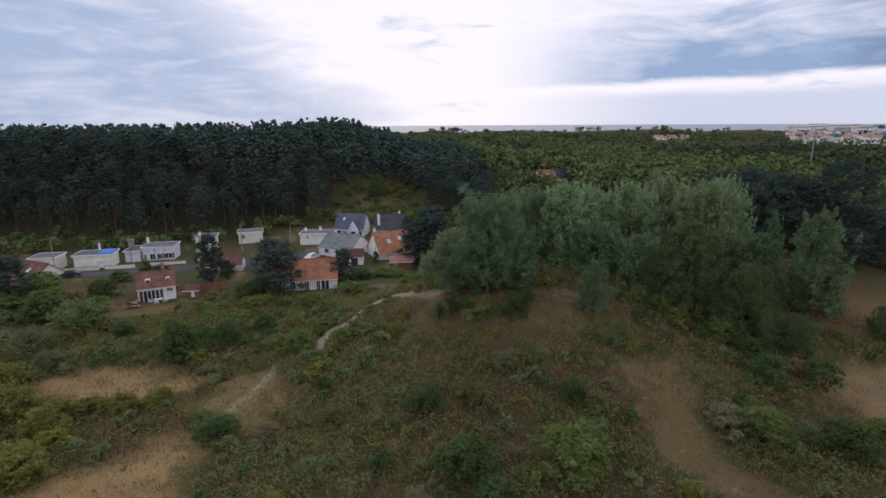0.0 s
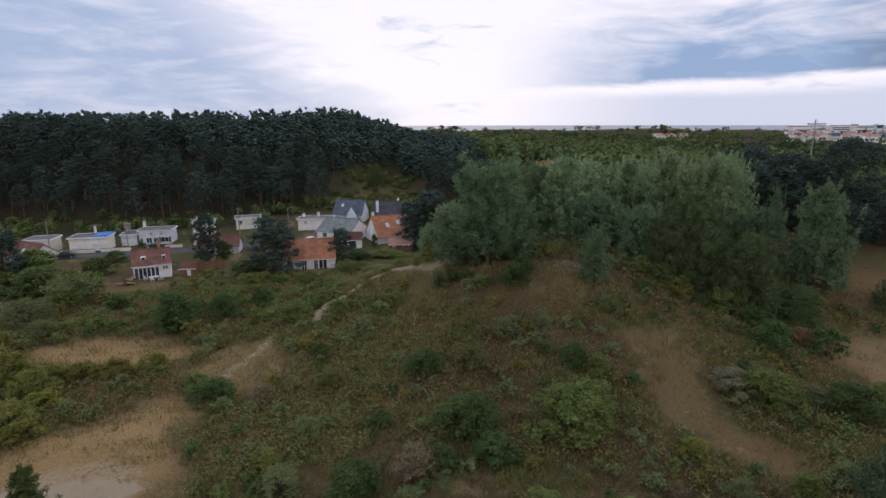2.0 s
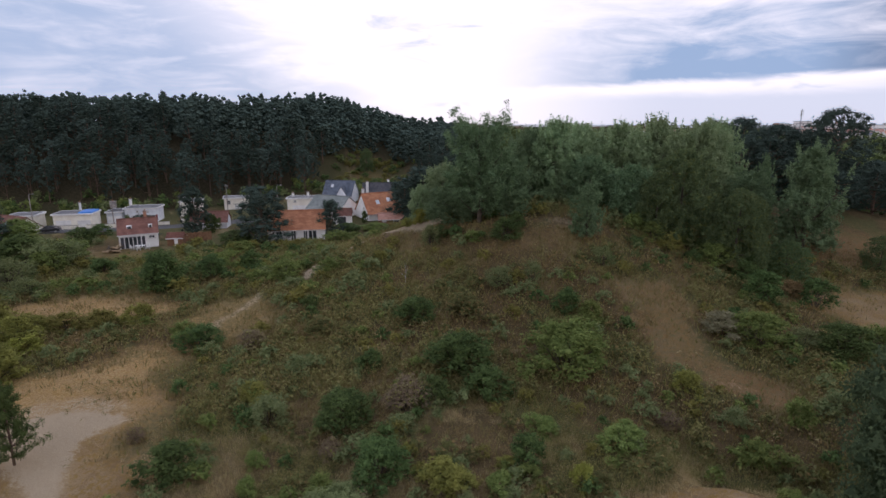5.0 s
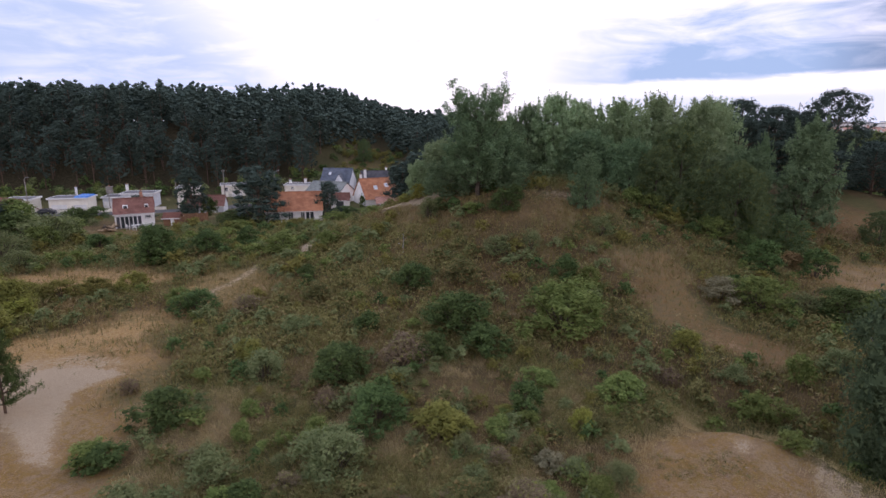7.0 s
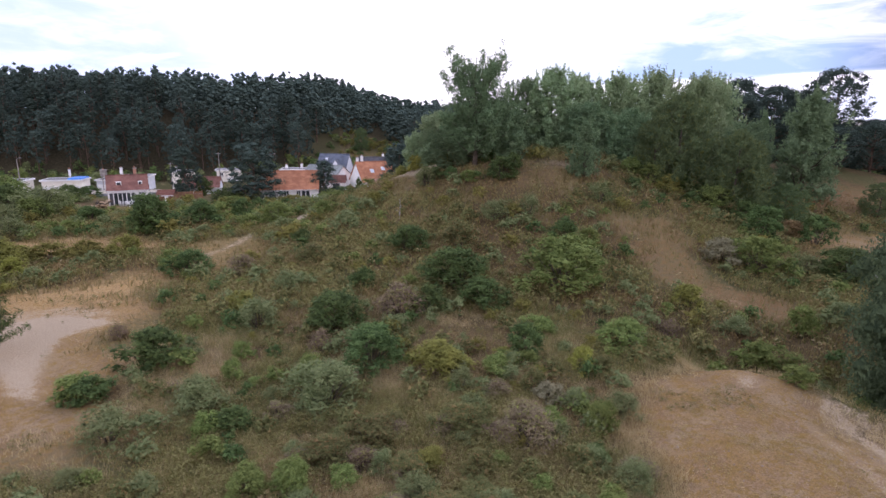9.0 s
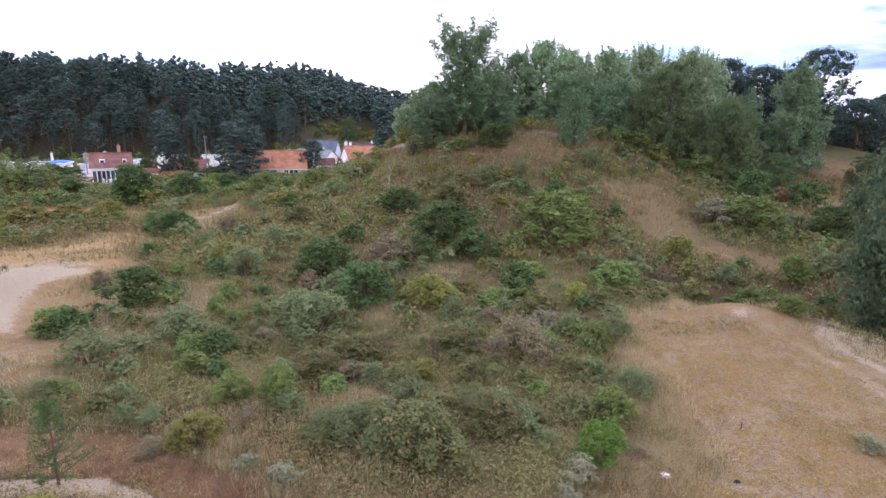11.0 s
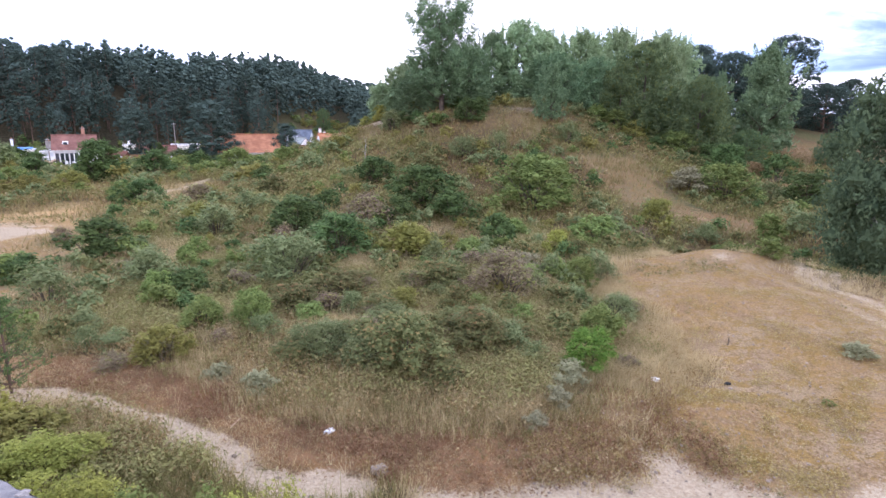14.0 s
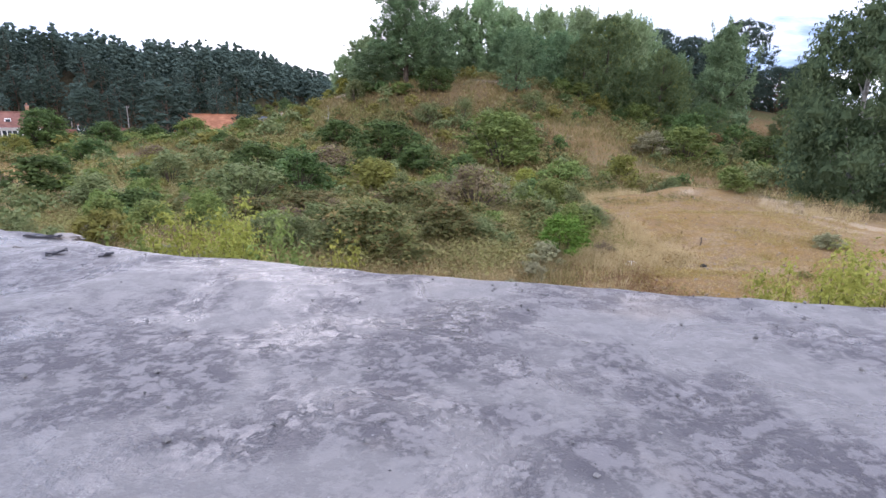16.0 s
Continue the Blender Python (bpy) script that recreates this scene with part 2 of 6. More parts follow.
def ground_material():
    m = bpy.data.materials.new("dune_ground")
    nt = tree_of(m)
    pos = add(nt, "ShaderNodeTexCoord").outputs["Object"]
    cover_node = add(nt, "ShaderNodeVertexColor")
    cover_node.layer_name = "cover"
    cover = cover_node.outputs[0]
    sp = add(nt, "ShaderNodeSeparateColor", (cover,))
    n1 = noisy(nt, pos, 0.35, 6.0, 0.62, 0.5)
    n2 = noisy(nt, pos, 2.2, 6.0, 0.65, 0.4)
    n3 = noisy(nt, pos, 14.0, 5.0, 0.65)
    n4 = noisy(nt, pos, 60.0, 3.0, 0.6)
    jit = maths(nt, "SUBTRACT", maths(nt, "ADD", maths(nt, "MULTIPLY", n2, 0.5), maths(nt, "MULTIPLY", n3, 0.5)), 0.5)
    sand_f = ramp(nt, maths(nt, "ADD", sp.outputs[0], maths(nt, "MULTIPLY", jit, 2.2)), 0.3, 0.75)
    dry_f = ramp(nt, maths(nt, "ADD", sp.outputs[1], maths(nt, "MULTIPLY", jit, 2.2)), 0.2, 0.8)
    wood_shade_f = sp.outputs[2]
    growth_node = add(nt, "ShaderNodeVertexColor")
    growth_node.layer_name = "growth"
    gp = add(nt, "ShaderNodeSeparateColor", (growth_node.outputs[0],))
    scrub = mixc(nt, ramp(nt, n1, 0.35, 0.65), (0.095, 0.068, 0.034), (0.15, 0.10, 0.05))
    scrub = mixc(nt, ramp(nt, maths(nt, "ADD", gp.outputs[0], maths(nt, "MULTIPLY", jit, 1.8)), 0.2, 0.8), scrub, (0.094, 0.09, 0.037))
    scrub = mixc(nt, maths(nt, "MULTIPLY", ramp(nt, maths(nt, "ADD", gp.outputs[1], maths(nt, "MULTIPLY", jit, 2.0)), 0.3, 0.9), 0.75), scrub, (0.235, 0.18, 0.095))
    scrub = mixc(nt, maths(nt, "MULTIPLY", ramp(nt, n3, 0.5, 0.62), 0.65), scrub, (0.045, 0.042, 0.018))
    scrub = mixc(nt, maths(nt, "MULTIPLY", ramp(nt, n4, 0.54, 0.66), 0.5), scrub, (0.2, 0.165, 0.085))
    n5 = noisy(nt, pos, 6.0, 7.0, 0.72, 0.6)
    dry = mixc(nt, ramp(nt, n1, 0.38, 0.62), (0.295, 0.182, 0.076), (0.33, 0.236, 0.135))
    dry = mixc(nt, maths(nt, "MULTIPLY", ramp(nt, n2, 0.5, 0.55), 0.8), dry, (0.27, 0.165, 0.045))
    bare = ramp(nt, maths(nt, "ADD", noisy(nt, pos, 0.9, 6.0, 0.66, 0.8), maths(nt, "MULTIPLY", maths(nt, "SUBTRACT", n5, 0.5), 0.5)), 0.52, 0.58)
    clod = add(nt, "ShaderNodeTexVoronoi", {"Vector": pos, "Scale": 9.0, "Randomness": 1.0}).outputs["Distance"]
    soil = mixc(nt, ramp(nt, clod, 0.2, 0.55), (0.36, 0.255, 0.17), (0.22, 0.135, 0.075))
    dry = mixc(nt, maths(nt, "MULTIPLY", bare, 0.62), dry, soil)
    dry = mixc(nt, maths(nt, "MULTIPLY", ramp(nt, n5, 0.54, 0.6), 0.7), dry, (0.335, 0.235, 0.14))
    dry = mixc(nt, maths(nt, "MULTIPLY", ramp(nt, n3, 0.5, 0.6), 0.75), dry, (0.135, 0.092, 0.038))
    dry = mixc(nt, maths(nt, "MULTIPLY", ramp(nt, n4, 0.5, 0.6), 0.55), dry, (0.14, 0.09, 0.05))
    red = mixc(nt, ramp(nt, n5, 0.42, 0.58), (0.225, 0.108, 0.048), (0.135, 0.072, 0.032))
    red = mixc(nt, maths(nt, "MULTIPLY", ramp(nt, n3, 0.52, 0.64), 0.6), red, (0.25, 0.18, 0.085))
    red = mixc(nt, maths(nt, "MULTIPLY", ramp(nt, n4, 0.52, 0.62), 0.6), red, (0.29, 0.2, 0.12))
    dry = mixc(nt, maths(nt, "MULTIPLY", ramp(nt, maths(nt, "ADD", cover_node.outputs["Alpha"], maths(nt, "MULTIPLY", jit, 2.6)), 0.2, 0.9), 0.8), dry, red)
    gold = mixc(nt, ramp(nt, n5, 0.4, 0.6), (0.31, 0.18, 0.066), (0.53, 0.36, 0.165))
    dry = mixc(nt, maths(nt, "MULTIPLY", gp.outputs[2], 0.8), dry, gold)
    sand = mixc(nt, ramp(nt, n3, 0.35, 0.65), (0.345, 0.258, 0.165), (0.465, 0.37, 0.25))
    sand = mixc(nt, ramp(nt, n4, 0.55, 0.7), sand, (0.24, 0.175, 0.125))
    # dark forest floor, also painted as shade on the mound and right slope
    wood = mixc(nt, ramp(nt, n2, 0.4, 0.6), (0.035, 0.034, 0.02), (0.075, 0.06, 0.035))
    col = mixc(nt, dry_f, scrub, dry)
    col = mixc(nt, sand_f, col, sand)
    col = mixc(nt, wood_shade_f, col, wood)
    h = maths(nt, "ADD", maths(nt, "SUBTRACT", maths(nt, "MULTIPLY", n3, 0.6), maths(nt, "MULTIPLY", clod, 0.4)), maths(nt, "MULTIPLY", n4, 0.25))
    b = add(nt, "ShaderNodeBump", {"Strength": 0.9, "Distance": 0.08, "Height": h}).outputs[0]
    p = add(nt, "ShaderNodeBsdfPrincipled", {"Base Color": col, "Roughness": 0.95, "Specular IOR Level": 0.04, "Normal": b})
    add(nt, "ShaderNodeOutputMaterial", (p.outputs[0],))
    return m


def roof_material():
    """Old concrete under worn bitumen: wet in places, dark crusts, pale dust."""
    m = bpy.data.materials.new("worn_bitumen")
    nt = tree_of(m)
    pos = add(nt, "ShaderNodeTexCoord").outputs["Object"]
    n1 = noisy(nt, pos, 0.55, 5.0, 0.6, 0.6)
    n2 = noisy(nt, pos, 1.6, 7.0, 0.68, 0.8)
    n3 = noisy(nt, pos, 9.0, 6.0, 0.7, 0.3)
    n4 = noisy(nt, pos, 55.0, 4.0, 0.65)
    base = mixc(nt, ramp(nt, n2, 0.3, 0.7), (0.118, 0.112, 0.114), (0.188, 0.178, 0.172))
    zone = ramp(nt, noisy(nt, pos, 1.3, 4.0, 0.55, 0.3), 0.43, 0.56)
    specks = ramp(nt, maths(nt, "ADD", maths(nt, "MULTIPLY", n3, 0.6), maths(nt, "MULTIPLY", noisy(nt, pos, 30.0, 4.0, 0.7), 0.4)), 0.46, 0.55)
    crust = maths(nt, "MULTIPLY", maths(nt, "ADD", maths(nt, "MULTIPLY", zone, 0.5), 0.22), specks)
    col = mixc(nt, crust, base, (0.035, 0.035, 0.04))
    col = mixc(nt, maths(nt, "MULTIPLY", zone, 0.42), col, (0.088, 0.08, 0.094))
    col = mixc(nt, maths(nt, "MULTIPLY", ramp(nt, n1, 0.55, 0.7), 0.5), col, (0.27, 0.23, 0.195))
    col = mixc(nt, ramp(nt, n4, 0.62, 0.75), col, (0.27, 0.26, 0.26))
    rough = maths(nt, "ADD", 0.16, maths(nt, "MULTIPLY", ramp(nt, n2, 0.38, 0.56), 0.5))
    h = maths(nt, "ADD", maths(nt, "MULTIPLY", crust, 0.7), maths(nt, "MULTIPLY", n4, 0.5))
    b = add(nt, "ShaderNodeBump", {"Strength": 0.8, "Distance": 0.014, "Height": h}).outputs[0]
    p = add(nt, "ShaderNodeBsdfPrincipled", {"Base Color": col, "Roughness": rough, "Specular IOR Level": maths(nt, "SUBTRACT", 0.4, maths(nt, "MULTIPLY", crust, 0.34)), "Normal": b})
    add(nt, "ShaderNodeOutputMaterial", (p.outputs[0],))
    return m


GROUND, ROOFING = ground_material(), roof_material()
CONCRETE = surface("old_concrete", (0.19, 0.172, 0.155), (0.38, 0.34, 0.305), 0.9, 1.5, 20.0, 0.5)
WATER = surface("sea_water", (0.10, 0.14, 0.18), (0.14, 0.18, 0.22), 0.35, 0.004, 0.02, 0.0, 0.5, 0.1)


# ---- mesh helpers ----
def mesh_of(name, verts, faces, material, smooth=False):
    """A mesh from vertex rows and face rows of one length."""
    verts, faces = np.asarray(verts, np.float32).reshape(-1, 3), np.asarray(faces, np.int32)
    me = bpy.data.meshes.new(name)
    n, k = faces.shape
    me.vertices.add(len(verts))
    me.vertices.foreach_set("co", verts.ravel())
    me.loops.add(n * k)
    me.loops.foreach_set("vertex_index", faces.ravel())
    me.polygons.add(n)
    me.polygons.foreach_set("loop_start", np.arange(0, n * k, k, dtype=np.int32))
    me.polygons.foreach_set("use_smooth", np.full(n, smooth))
    me.update(calc_edges=True)
    me.validate()
    me.materials.append(material)
    return me


def part(name, shape, material, parent, label=""):
    """Links a bmesh or a mesh as one object under a thing or a part."""
    if isinstance(shape, bmesh.types.BMesh):
        me = bpy.data.meshes.new(name)
        shape.to_mesh(me)
        shape.free()
        me.materials.append(material)
    else:
        me = shape
    ob = new(name, me)
    ob.parent = parent
    return tagged(ob, label)


def thing(name, m, label, category, group="", kind=""):
    ob = new(name)
    ob.empty_display_size = 0.2
    ob.matrix_world = m
    return tagged(ob, label, category, group, kind)


def box(bm, x0, x1, y0, y1, z0, z1, bevel=0.0):
    r = bmesh.ops.create_cube(bm, size=1)
    for v in r["verts"]:
        v.co = Vector(((x0 + x1) / 2 + v.co.x * (x1 - x0), (y0 + y1) / 2 + v.co.y * (y1 - y0), (z0 + z1) / 2 + v.co.z * (z1 - z0)))
    if bevel:
        bmesh.ops.bevel(bm, geom=list({e for v in r["verts"] for e in v.link_edges}), offset=bevel, segments=2, affect="EDGES")
    return bm


def boxed(*a, **k):
    return box(bmesh.new(), *a, **k)


def tube(points, radii, sides=6):
    """Vertices and quads of a tapered tube along points."""
    pts, n = np.asarray(points, float), len(points)
    vs, fs = [], []
    for i in range(n):
        d = pts[min(i + 1, n - 1)] - pts[max(i - 1, 0)]
        d /= np.linalg.norm(d) + 1e-9
        a = np.cross(d, (0.3, 0.9, 0.2) if abs(d[2]) > 0.8 else (0, 0, 1))
        a /= np.linalg.norm(a)
        b = np.cross(d, a)
        for j in range(sides):
            t = 2 * math.pi * j / sides
            vs.append(pts[i] + radii[i] * (a * math.cos(t) + b * math.sin(t)))
    for i in range(n - 1):
        for j in range(sides):
            k = (j + 1) % sides
            fs.append((i * sides + j, i * sides + k, (i + 1) * sides + k, (i + 1) * sides + j))
    return np.array(vs), np.array(fs)


def joined(pieces):
    vs, fs, o = [], [], 0
    for v, f in pieces:
        vs.append(v)
        fs.append(np.asarray(f) + o)
        o += len(v)
    return np.concatenate(vs), np.concatenate(fs)


def unit(a):
    return a / (np.linalg.norm(a, axis=1, keepdims=True) + 1e-9)


def leaves(rng, centres, radii, n, size, up=0.4, aspect=0.55, squash=0.8, shell=0.4, corners=4, hang=0.0):
    """Vertices and faces of n single leaves, gathered in clumps."""
    centres, radii = np.asarray(centres, float), np.asarray(radii, float)
    idx = rng.choice(len(centres), n, p=radii ** 2 / np.sum(radii ** 2))
    d = unit(rng.normal(size=(n, 3)))
    p = centres[idx] + d * (radii[idx] * rng.random(n) ** shell)[:, None] * (1, 1, squash)
    nrm = unit(d * 0.8 + (0, 0, up) + 0.45 * rng.normal(size=(n, 3)))
    tan = np.cross(nrm, rng.normal(size=(n, 3))) + (0, 0, -hang)
    tan = unit(tan)
    bit = unit(np.cross(nrm, tan))
    L = (size * (0.6 + 0.8 * rng.random(n)))[:, None] * 0.5
    if corners == 4:
        v = np.stack([p - tan * L, p + bit * L * aspect, p + tan * L, p - bit * L * aspect], 1)
    else:
        v = np.stack([p - tan * L - bit * L * aspect, p - tan * L + bit * L * aspect, p + tan * L], 1)
    return v.reshape(-1, 3), np.arange(n * corners).reshape(n, corners)


def cores(rng, centres, radii, share=0.68, squash=0.9):
    """A faceted heart for each clump, which keeps the crown from being seen through."""
    octa = np.array([(1, 0, 0), (0, 1, 0), (-1, 0, 0), (0, -1, 0), (0, 0, 1), (0, 0, -1)], float)
    tri = np.array([(0, 1, 4), (1, 2, 4), (2, 3, 4), (3, 0, 4), (1, 0, 5), (2, 1, 5), (3, 2, 5), (0, 3, 5)])
    n = len(centres)
    v = np.asarray(centres)[:, None, :] + octa[None] * (1, 1, squash) * (np.asarray(radii) * share)[:, None, None] * rng.uniform(0.75, 1.2, (n, 6, 1))
    return v.reshape(-1, 3), (tri[None] + 6 * np.arange(n)[:, None, None]).reshape(-1, 3)


# ---- the lie of the land ----
def step(a, b, v):
    v = np.clip((v - a) / (b - a), 0, 1)
    return v * v * (3 - 2 * v)


def hump(x, y, cx, cy, sx, sy):
    return np.exp(-((x - cx) / sx) ** 2 / 2 - ((y - cy) / sy) ** 2 / 2)


def rough_noise(x, y, size, seed=0):
    """Smooth value noise from 0 to 1."""
    x, y = np.asarray(x, float) / size + 31.7 * seed, np.asarray(y, float) / size - 17.3 * seed
    xi, yi = np.floor(x), np.floor(y)
    fx, fy = x - xi, y - yi
    fx, fy = fx * fx * (3 - 2 * fx), fy * fy * (3 - 2 * fy)

    def h(a, b):
        s = np.sin(a * 127.1 + b * 311.7 + seed * 74.7) * 43758.5453
        return s - np.floor(s)
    return (h(xi, yi) * (1 - fx) + h(xi + 1, yi) * fx) * (1 - fy) + (h(xi, yi + 1) * (1 - fx) + h(xi + 1, yi + 1) * fx) * fy


def terrain(x, y):
    x, y = np.asarray(x, float), np.asarray(y, float)
    far = np.hypot(x, y)
    z = -0.9 - 0.009 * np.clip(y - 30, 0, 65) - 1.5 * step(95, 135, y) - 1.6 * step(95, 140, y) * (1 - step(-75, -30, x))
    m = 11.3 * hump(x, y, 14, 76, 16.5, 13.5) + 1.1 * hump(x, y, -6, 80, 5, 5)
    z = z + np.where(m > 7.5, 7.5 + 2.6 * np.tanh((m - 7.5) / 2.6), m)
    z = z + 8 * hump(x, y, 64, 94, 20, 15)
    z = z + 1.0 * hump(x, y, -14, 10, 7, 6) + 0.5 * hump(x, y, 12, 18, 8, 7)
    z = z + 0.45 * hump(x, y, 18.6, 25.6, 2.6, 1.6) - 1.3 * hump(x, y, 25, 33, 6, 5)
    rim = np.hypot(x - 11, y - 15.5) - 12.7 - 1.2 * (rough_noise(x, y, 3, 51) - 0.5)
    sector = step(14.5, 17.5, x) * step(13, 17, y)
    z = z + sector * (0.4 * np.exp(-(rim / 0.9) ** 2) - 1.3 * step(0.0, 1.8, rim) * (1 - step(6, 14, rim)))
    foot = 152 + 38 * np.exp(-((x + 22) / 30) ** 2 / 2) + 0.35 * np.clip(x, 0, None)
    z = z + (22.5 - 1.5 * step(-50, -100, x) - 10.5 * step(-48, -8, x) - 6 * step(0, 90, x)) * step(0, 1, (y - foot) / (68 - 28 * step(-50, -100, x))) * (1 - step(290, 420, y))
    z = z + 3 * step(420, 700, y)
    z = z + step(1080, 1200, far) * (1 - step(1290, 1380, far)) * (5 + 9 * rough_noise(x, y, 60, 3)) - 7 * step(1290, 1400, far)
    wild = 1 - step(80, 95, y) * (1 - step(150, 160, y))
    return z + wild * (0.5 * (rough_noise(x, y, 7, 1) - 0.5) + 0.22 * (rough_noise(x, y, 2.2, 2) - 0.5)) * step(9, 16, far)


# ---- ground, sea ----
def from_line(x, y, pts):
    """Distance to a broken line."""
    best = np.full(np.shape(x), 1e9)
    for (ax, ay), (bx, by) in zip(pts, pts[1:]):
        t = np.clip(((x - ax) * (bx - ax) + (y - ay) * (by - ay)) / ((bx - ax) ** 2 + (by - ay) ** 2), 0, 1)
        best = np.minimum(best, np.hypot(x - ax - t * (bx - ax), y - ay - t * (by - ay)))
    return best


def in_shape(x, y, pts, soft):
    """1 inside a closed outline, fading to 0 over soft metres."""
    inside = np.zeros(np.shape(x), bool)
    for (ax, ay), (bx, by) in zip(pts, pts[1:] + pts[:1]):
        cut = (ay > y) != (by > y)
        inside ^= cut & (x < (bx - ax) * (y - ay) / (by - ay + 1e-9) + ax)
    d = from_line(x, y, pts + pts[:1])
    return np.clip(0.5 + np.where(inside, d, -d) / soft, 0, 1)


EROSION = [(16.8, 25.9), (18.8, 25.6), (20.6, 24.6), (22.5, 22.5), (23, 17), (22, 12), (17.5, 13.5), (16.6, 16.5), (17.8, 19.5), (18.9, 22.0), (18.2, 23.6), (16.4, 24.6)]


def covers(x, y):
    """How sandy, how dry and how wooded (or darkened as tree shade) the ground is."""
    wx = x + 4.0 * (rough_noise(x, y, 6, 18) - 0.5) * step(12, 26, np.hypot(x, y)) + 2.2 * (rough_noise(x, y, 2.5, 5) - 0.5) + 0.5 * (rough_noise(x, y, 0.8, 6) - 0.5)
    wy = y + 4.0 * (rough_noise(x, y, 6, 19) - 0.5) * step(12, 26, np.hypot(x, y)) + 2.2 * (rough_noise(x, y, 2.5, 7) - 0.5) + 0.5 * (rough_noise(x, y, 0.8, 8) - 0.5)
    line = lambda pts, w: np.clip(1.5 - from_line(wx, wy, pts) / w, 0, 1)
    spot = lambda cx, cy, rx, ry: np.clip(1.5 * (1.5 - np.hypot((wx - cx) / rx, (wy - cy) / ry)), 0, 1)
    sand = line([(-16, 13.4), (-9.9, 13.0), (-7.3, 11.3), (-5.2, 10.15), (-3.7, 9.55), (-2.4, 9.05)], 0.45)
    nx, ny = x + 0.4 * (wx - x), y + 0.4 * (wy - y)
    sand = np.maximum(sand, 1.15 * in_shape(nx, ny, [(-0.6, 8.7), (1.9, 8.5), (3.4, 8.5), (4.4, 8.75), (4.9, 9.4), (5.6, 9.3), (6.0, 8.7), (7.6, 8.0), (9.5, 7.6), (14, 7.2), (14, 4.6), (8, 5.2), (5, 5.9), (3.5, 6.8), (1.5, 7.5), (0, 8.1)], 0.9))
    sand = np.maximum(sand, (0.12 + 0.62 * rough_noise(2.5 * x, 0.6 * y, 1.6, 61)) * in_shape(nx, ny, EROSION, 1.6))
    sand = np.maximum(sand, 0.95 * in_shape(nx, ny, [(-34, 37.4), (-26, 37.2), (-22.0, 36.6), (-23.4, 33), (-23.0, 30), (-20.9, 25), (-21.9, 25.3), (-24.9, 28.5), (-27.2, 31.0), (-34, 33.4)], 1.6))
    sand = np.maximum(sand, 0.5 * spot(-29, 38.5, 5.0, 2.0))
    sand = np.maximum(sand, 0.5 * line([(-23.4, 55), (-22.7, 61), (-22.4, 66)], 0.8))
    sand = np.maximum(sand, line([(-16.5, 69.5), (-14.2, 76), (-11.5, 81.5), (-7.5, 80.5), (-3, 77.5), (0, 75.5)], 0.8))
    sand = np.maximum(sand, spot(-0.6, 75.4, 2.6, 1.6))
    sand = np.maximum(sand, 0.8 * spot(-3.2, 76.0, 2.6, 1.6))
    sand = np.maximum(sand, 0.22 * spot(24.5, 47.5, 1.5, 6.0))
    sand = np.maximum(sand, 0.3 * line([(21.5, 45), (24.3, 41.5), (27, 39.8)], 1.0))
    sand = np.maximum(sand, 0.3 * spot(49, 57.5, 4.5, 3.5))
    sand = np.maximum(sand, 0.42 * spot(15.5, 68.6, 3.2, 1.3))
    dry = in_shape(wx, wy, [(10.2, 25.5), (14, 27.5), (18.3, 27.8), (20.8, 24.5), (22, 18), (23, 5), (9.5, 4), (-1, 8.2), (2.9, 9.2), (6.4, 12.2), (9.6, 17.9)], 5.0)
    dry = np.maximum(dry, in_shape(wx, wy, [(-37, 43.9), (-25.5, 50.2), (-21, 40), (-19, 32), (-16.5, 25), (-15, 20), (-27, 16), (-48, 33)], 7.0))
    dry = np.maximum(dry, 0.85 * in_shape(wx, wy, [(-52, 61), (-46, 68.7), (-36.7, 66.9), (-29, 61.2), (-37.7, 53.2)], 6))
    dry = np.maximum(dry, line([(-13, 15.6), (-11, 15.0), (-7.4, 13.9), (-3.6, 11.0), (2, 9.7), (5.4, 11.2)], 1.3))
    dry = np.maximum(dry, 0.56 * in_shape(wx, wy, [(17.6, 58), (25.4, 59.5), (26.6, 54), (24.8, 47.5), (27.0, 42), (25.8, 41), (21.2, 45), (19.2, 50)], 2.5))
    dry = np.maximum(dry, 0.55 * hump(x, y, -23, 203, 10, 14) + 0.6 * hump(x, y, 62, 76, 9, 6))
    dry = np.maximum(dry, 0.6 * spot(26, 41.5, 3, 2.5))
    dry = np.maximum(dry, 0.8 * spot(50, 58, 8, 5))
    dry = np.maximum(dry, np.maximum(0.4 * spot(4, 70, 9, 3.2), 0.6 * spot(1.5, 73, 4, 2)))
    dry = np.maximum(dry, 0.38 * spot(14, 66, 9, 5))
    dry = np.maximum(dry, 0.5 * spot(-23, 58, 5, 7))
    dry = np.maximum(dry, 0.55 * spot(-52, 92, 6, 4) + 0.4 * spot(-68, 104, 7, 6))
    dry = np.maximum(dry, 0.5 * step(1150, 1230, np.hypot(x, y)) + 0.25 * hump(x, y, 66, 82, 14, 9))
    foot = 152 + 38 * np.exp(-((x + 22) / 30) ** 2 / 2) + 0.35 * np.clip(x, 0, None)
    # the two humps darken the ground as tree shade; the rest is forest floor
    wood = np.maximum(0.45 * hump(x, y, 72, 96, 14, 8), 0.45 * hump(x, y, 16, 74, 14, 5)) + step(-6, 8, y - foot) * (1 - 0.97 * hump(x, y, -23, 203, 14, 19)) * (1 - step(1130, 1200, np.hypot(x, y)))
    red = np.maximum(line([(-14, 15.8), (-11, 15.0), (-7.4, 13.9), (-3.6, 11.2), (0.5, 9.9), (4.5, 10.6)], 1.3), 0.7 * spot(27, 42, 4, 4))
    red = np.maximum(red, np.maximum(0.5 * spot(24, 50, 5, 10), 0.7 * spot(62, 78, 12, 8)))
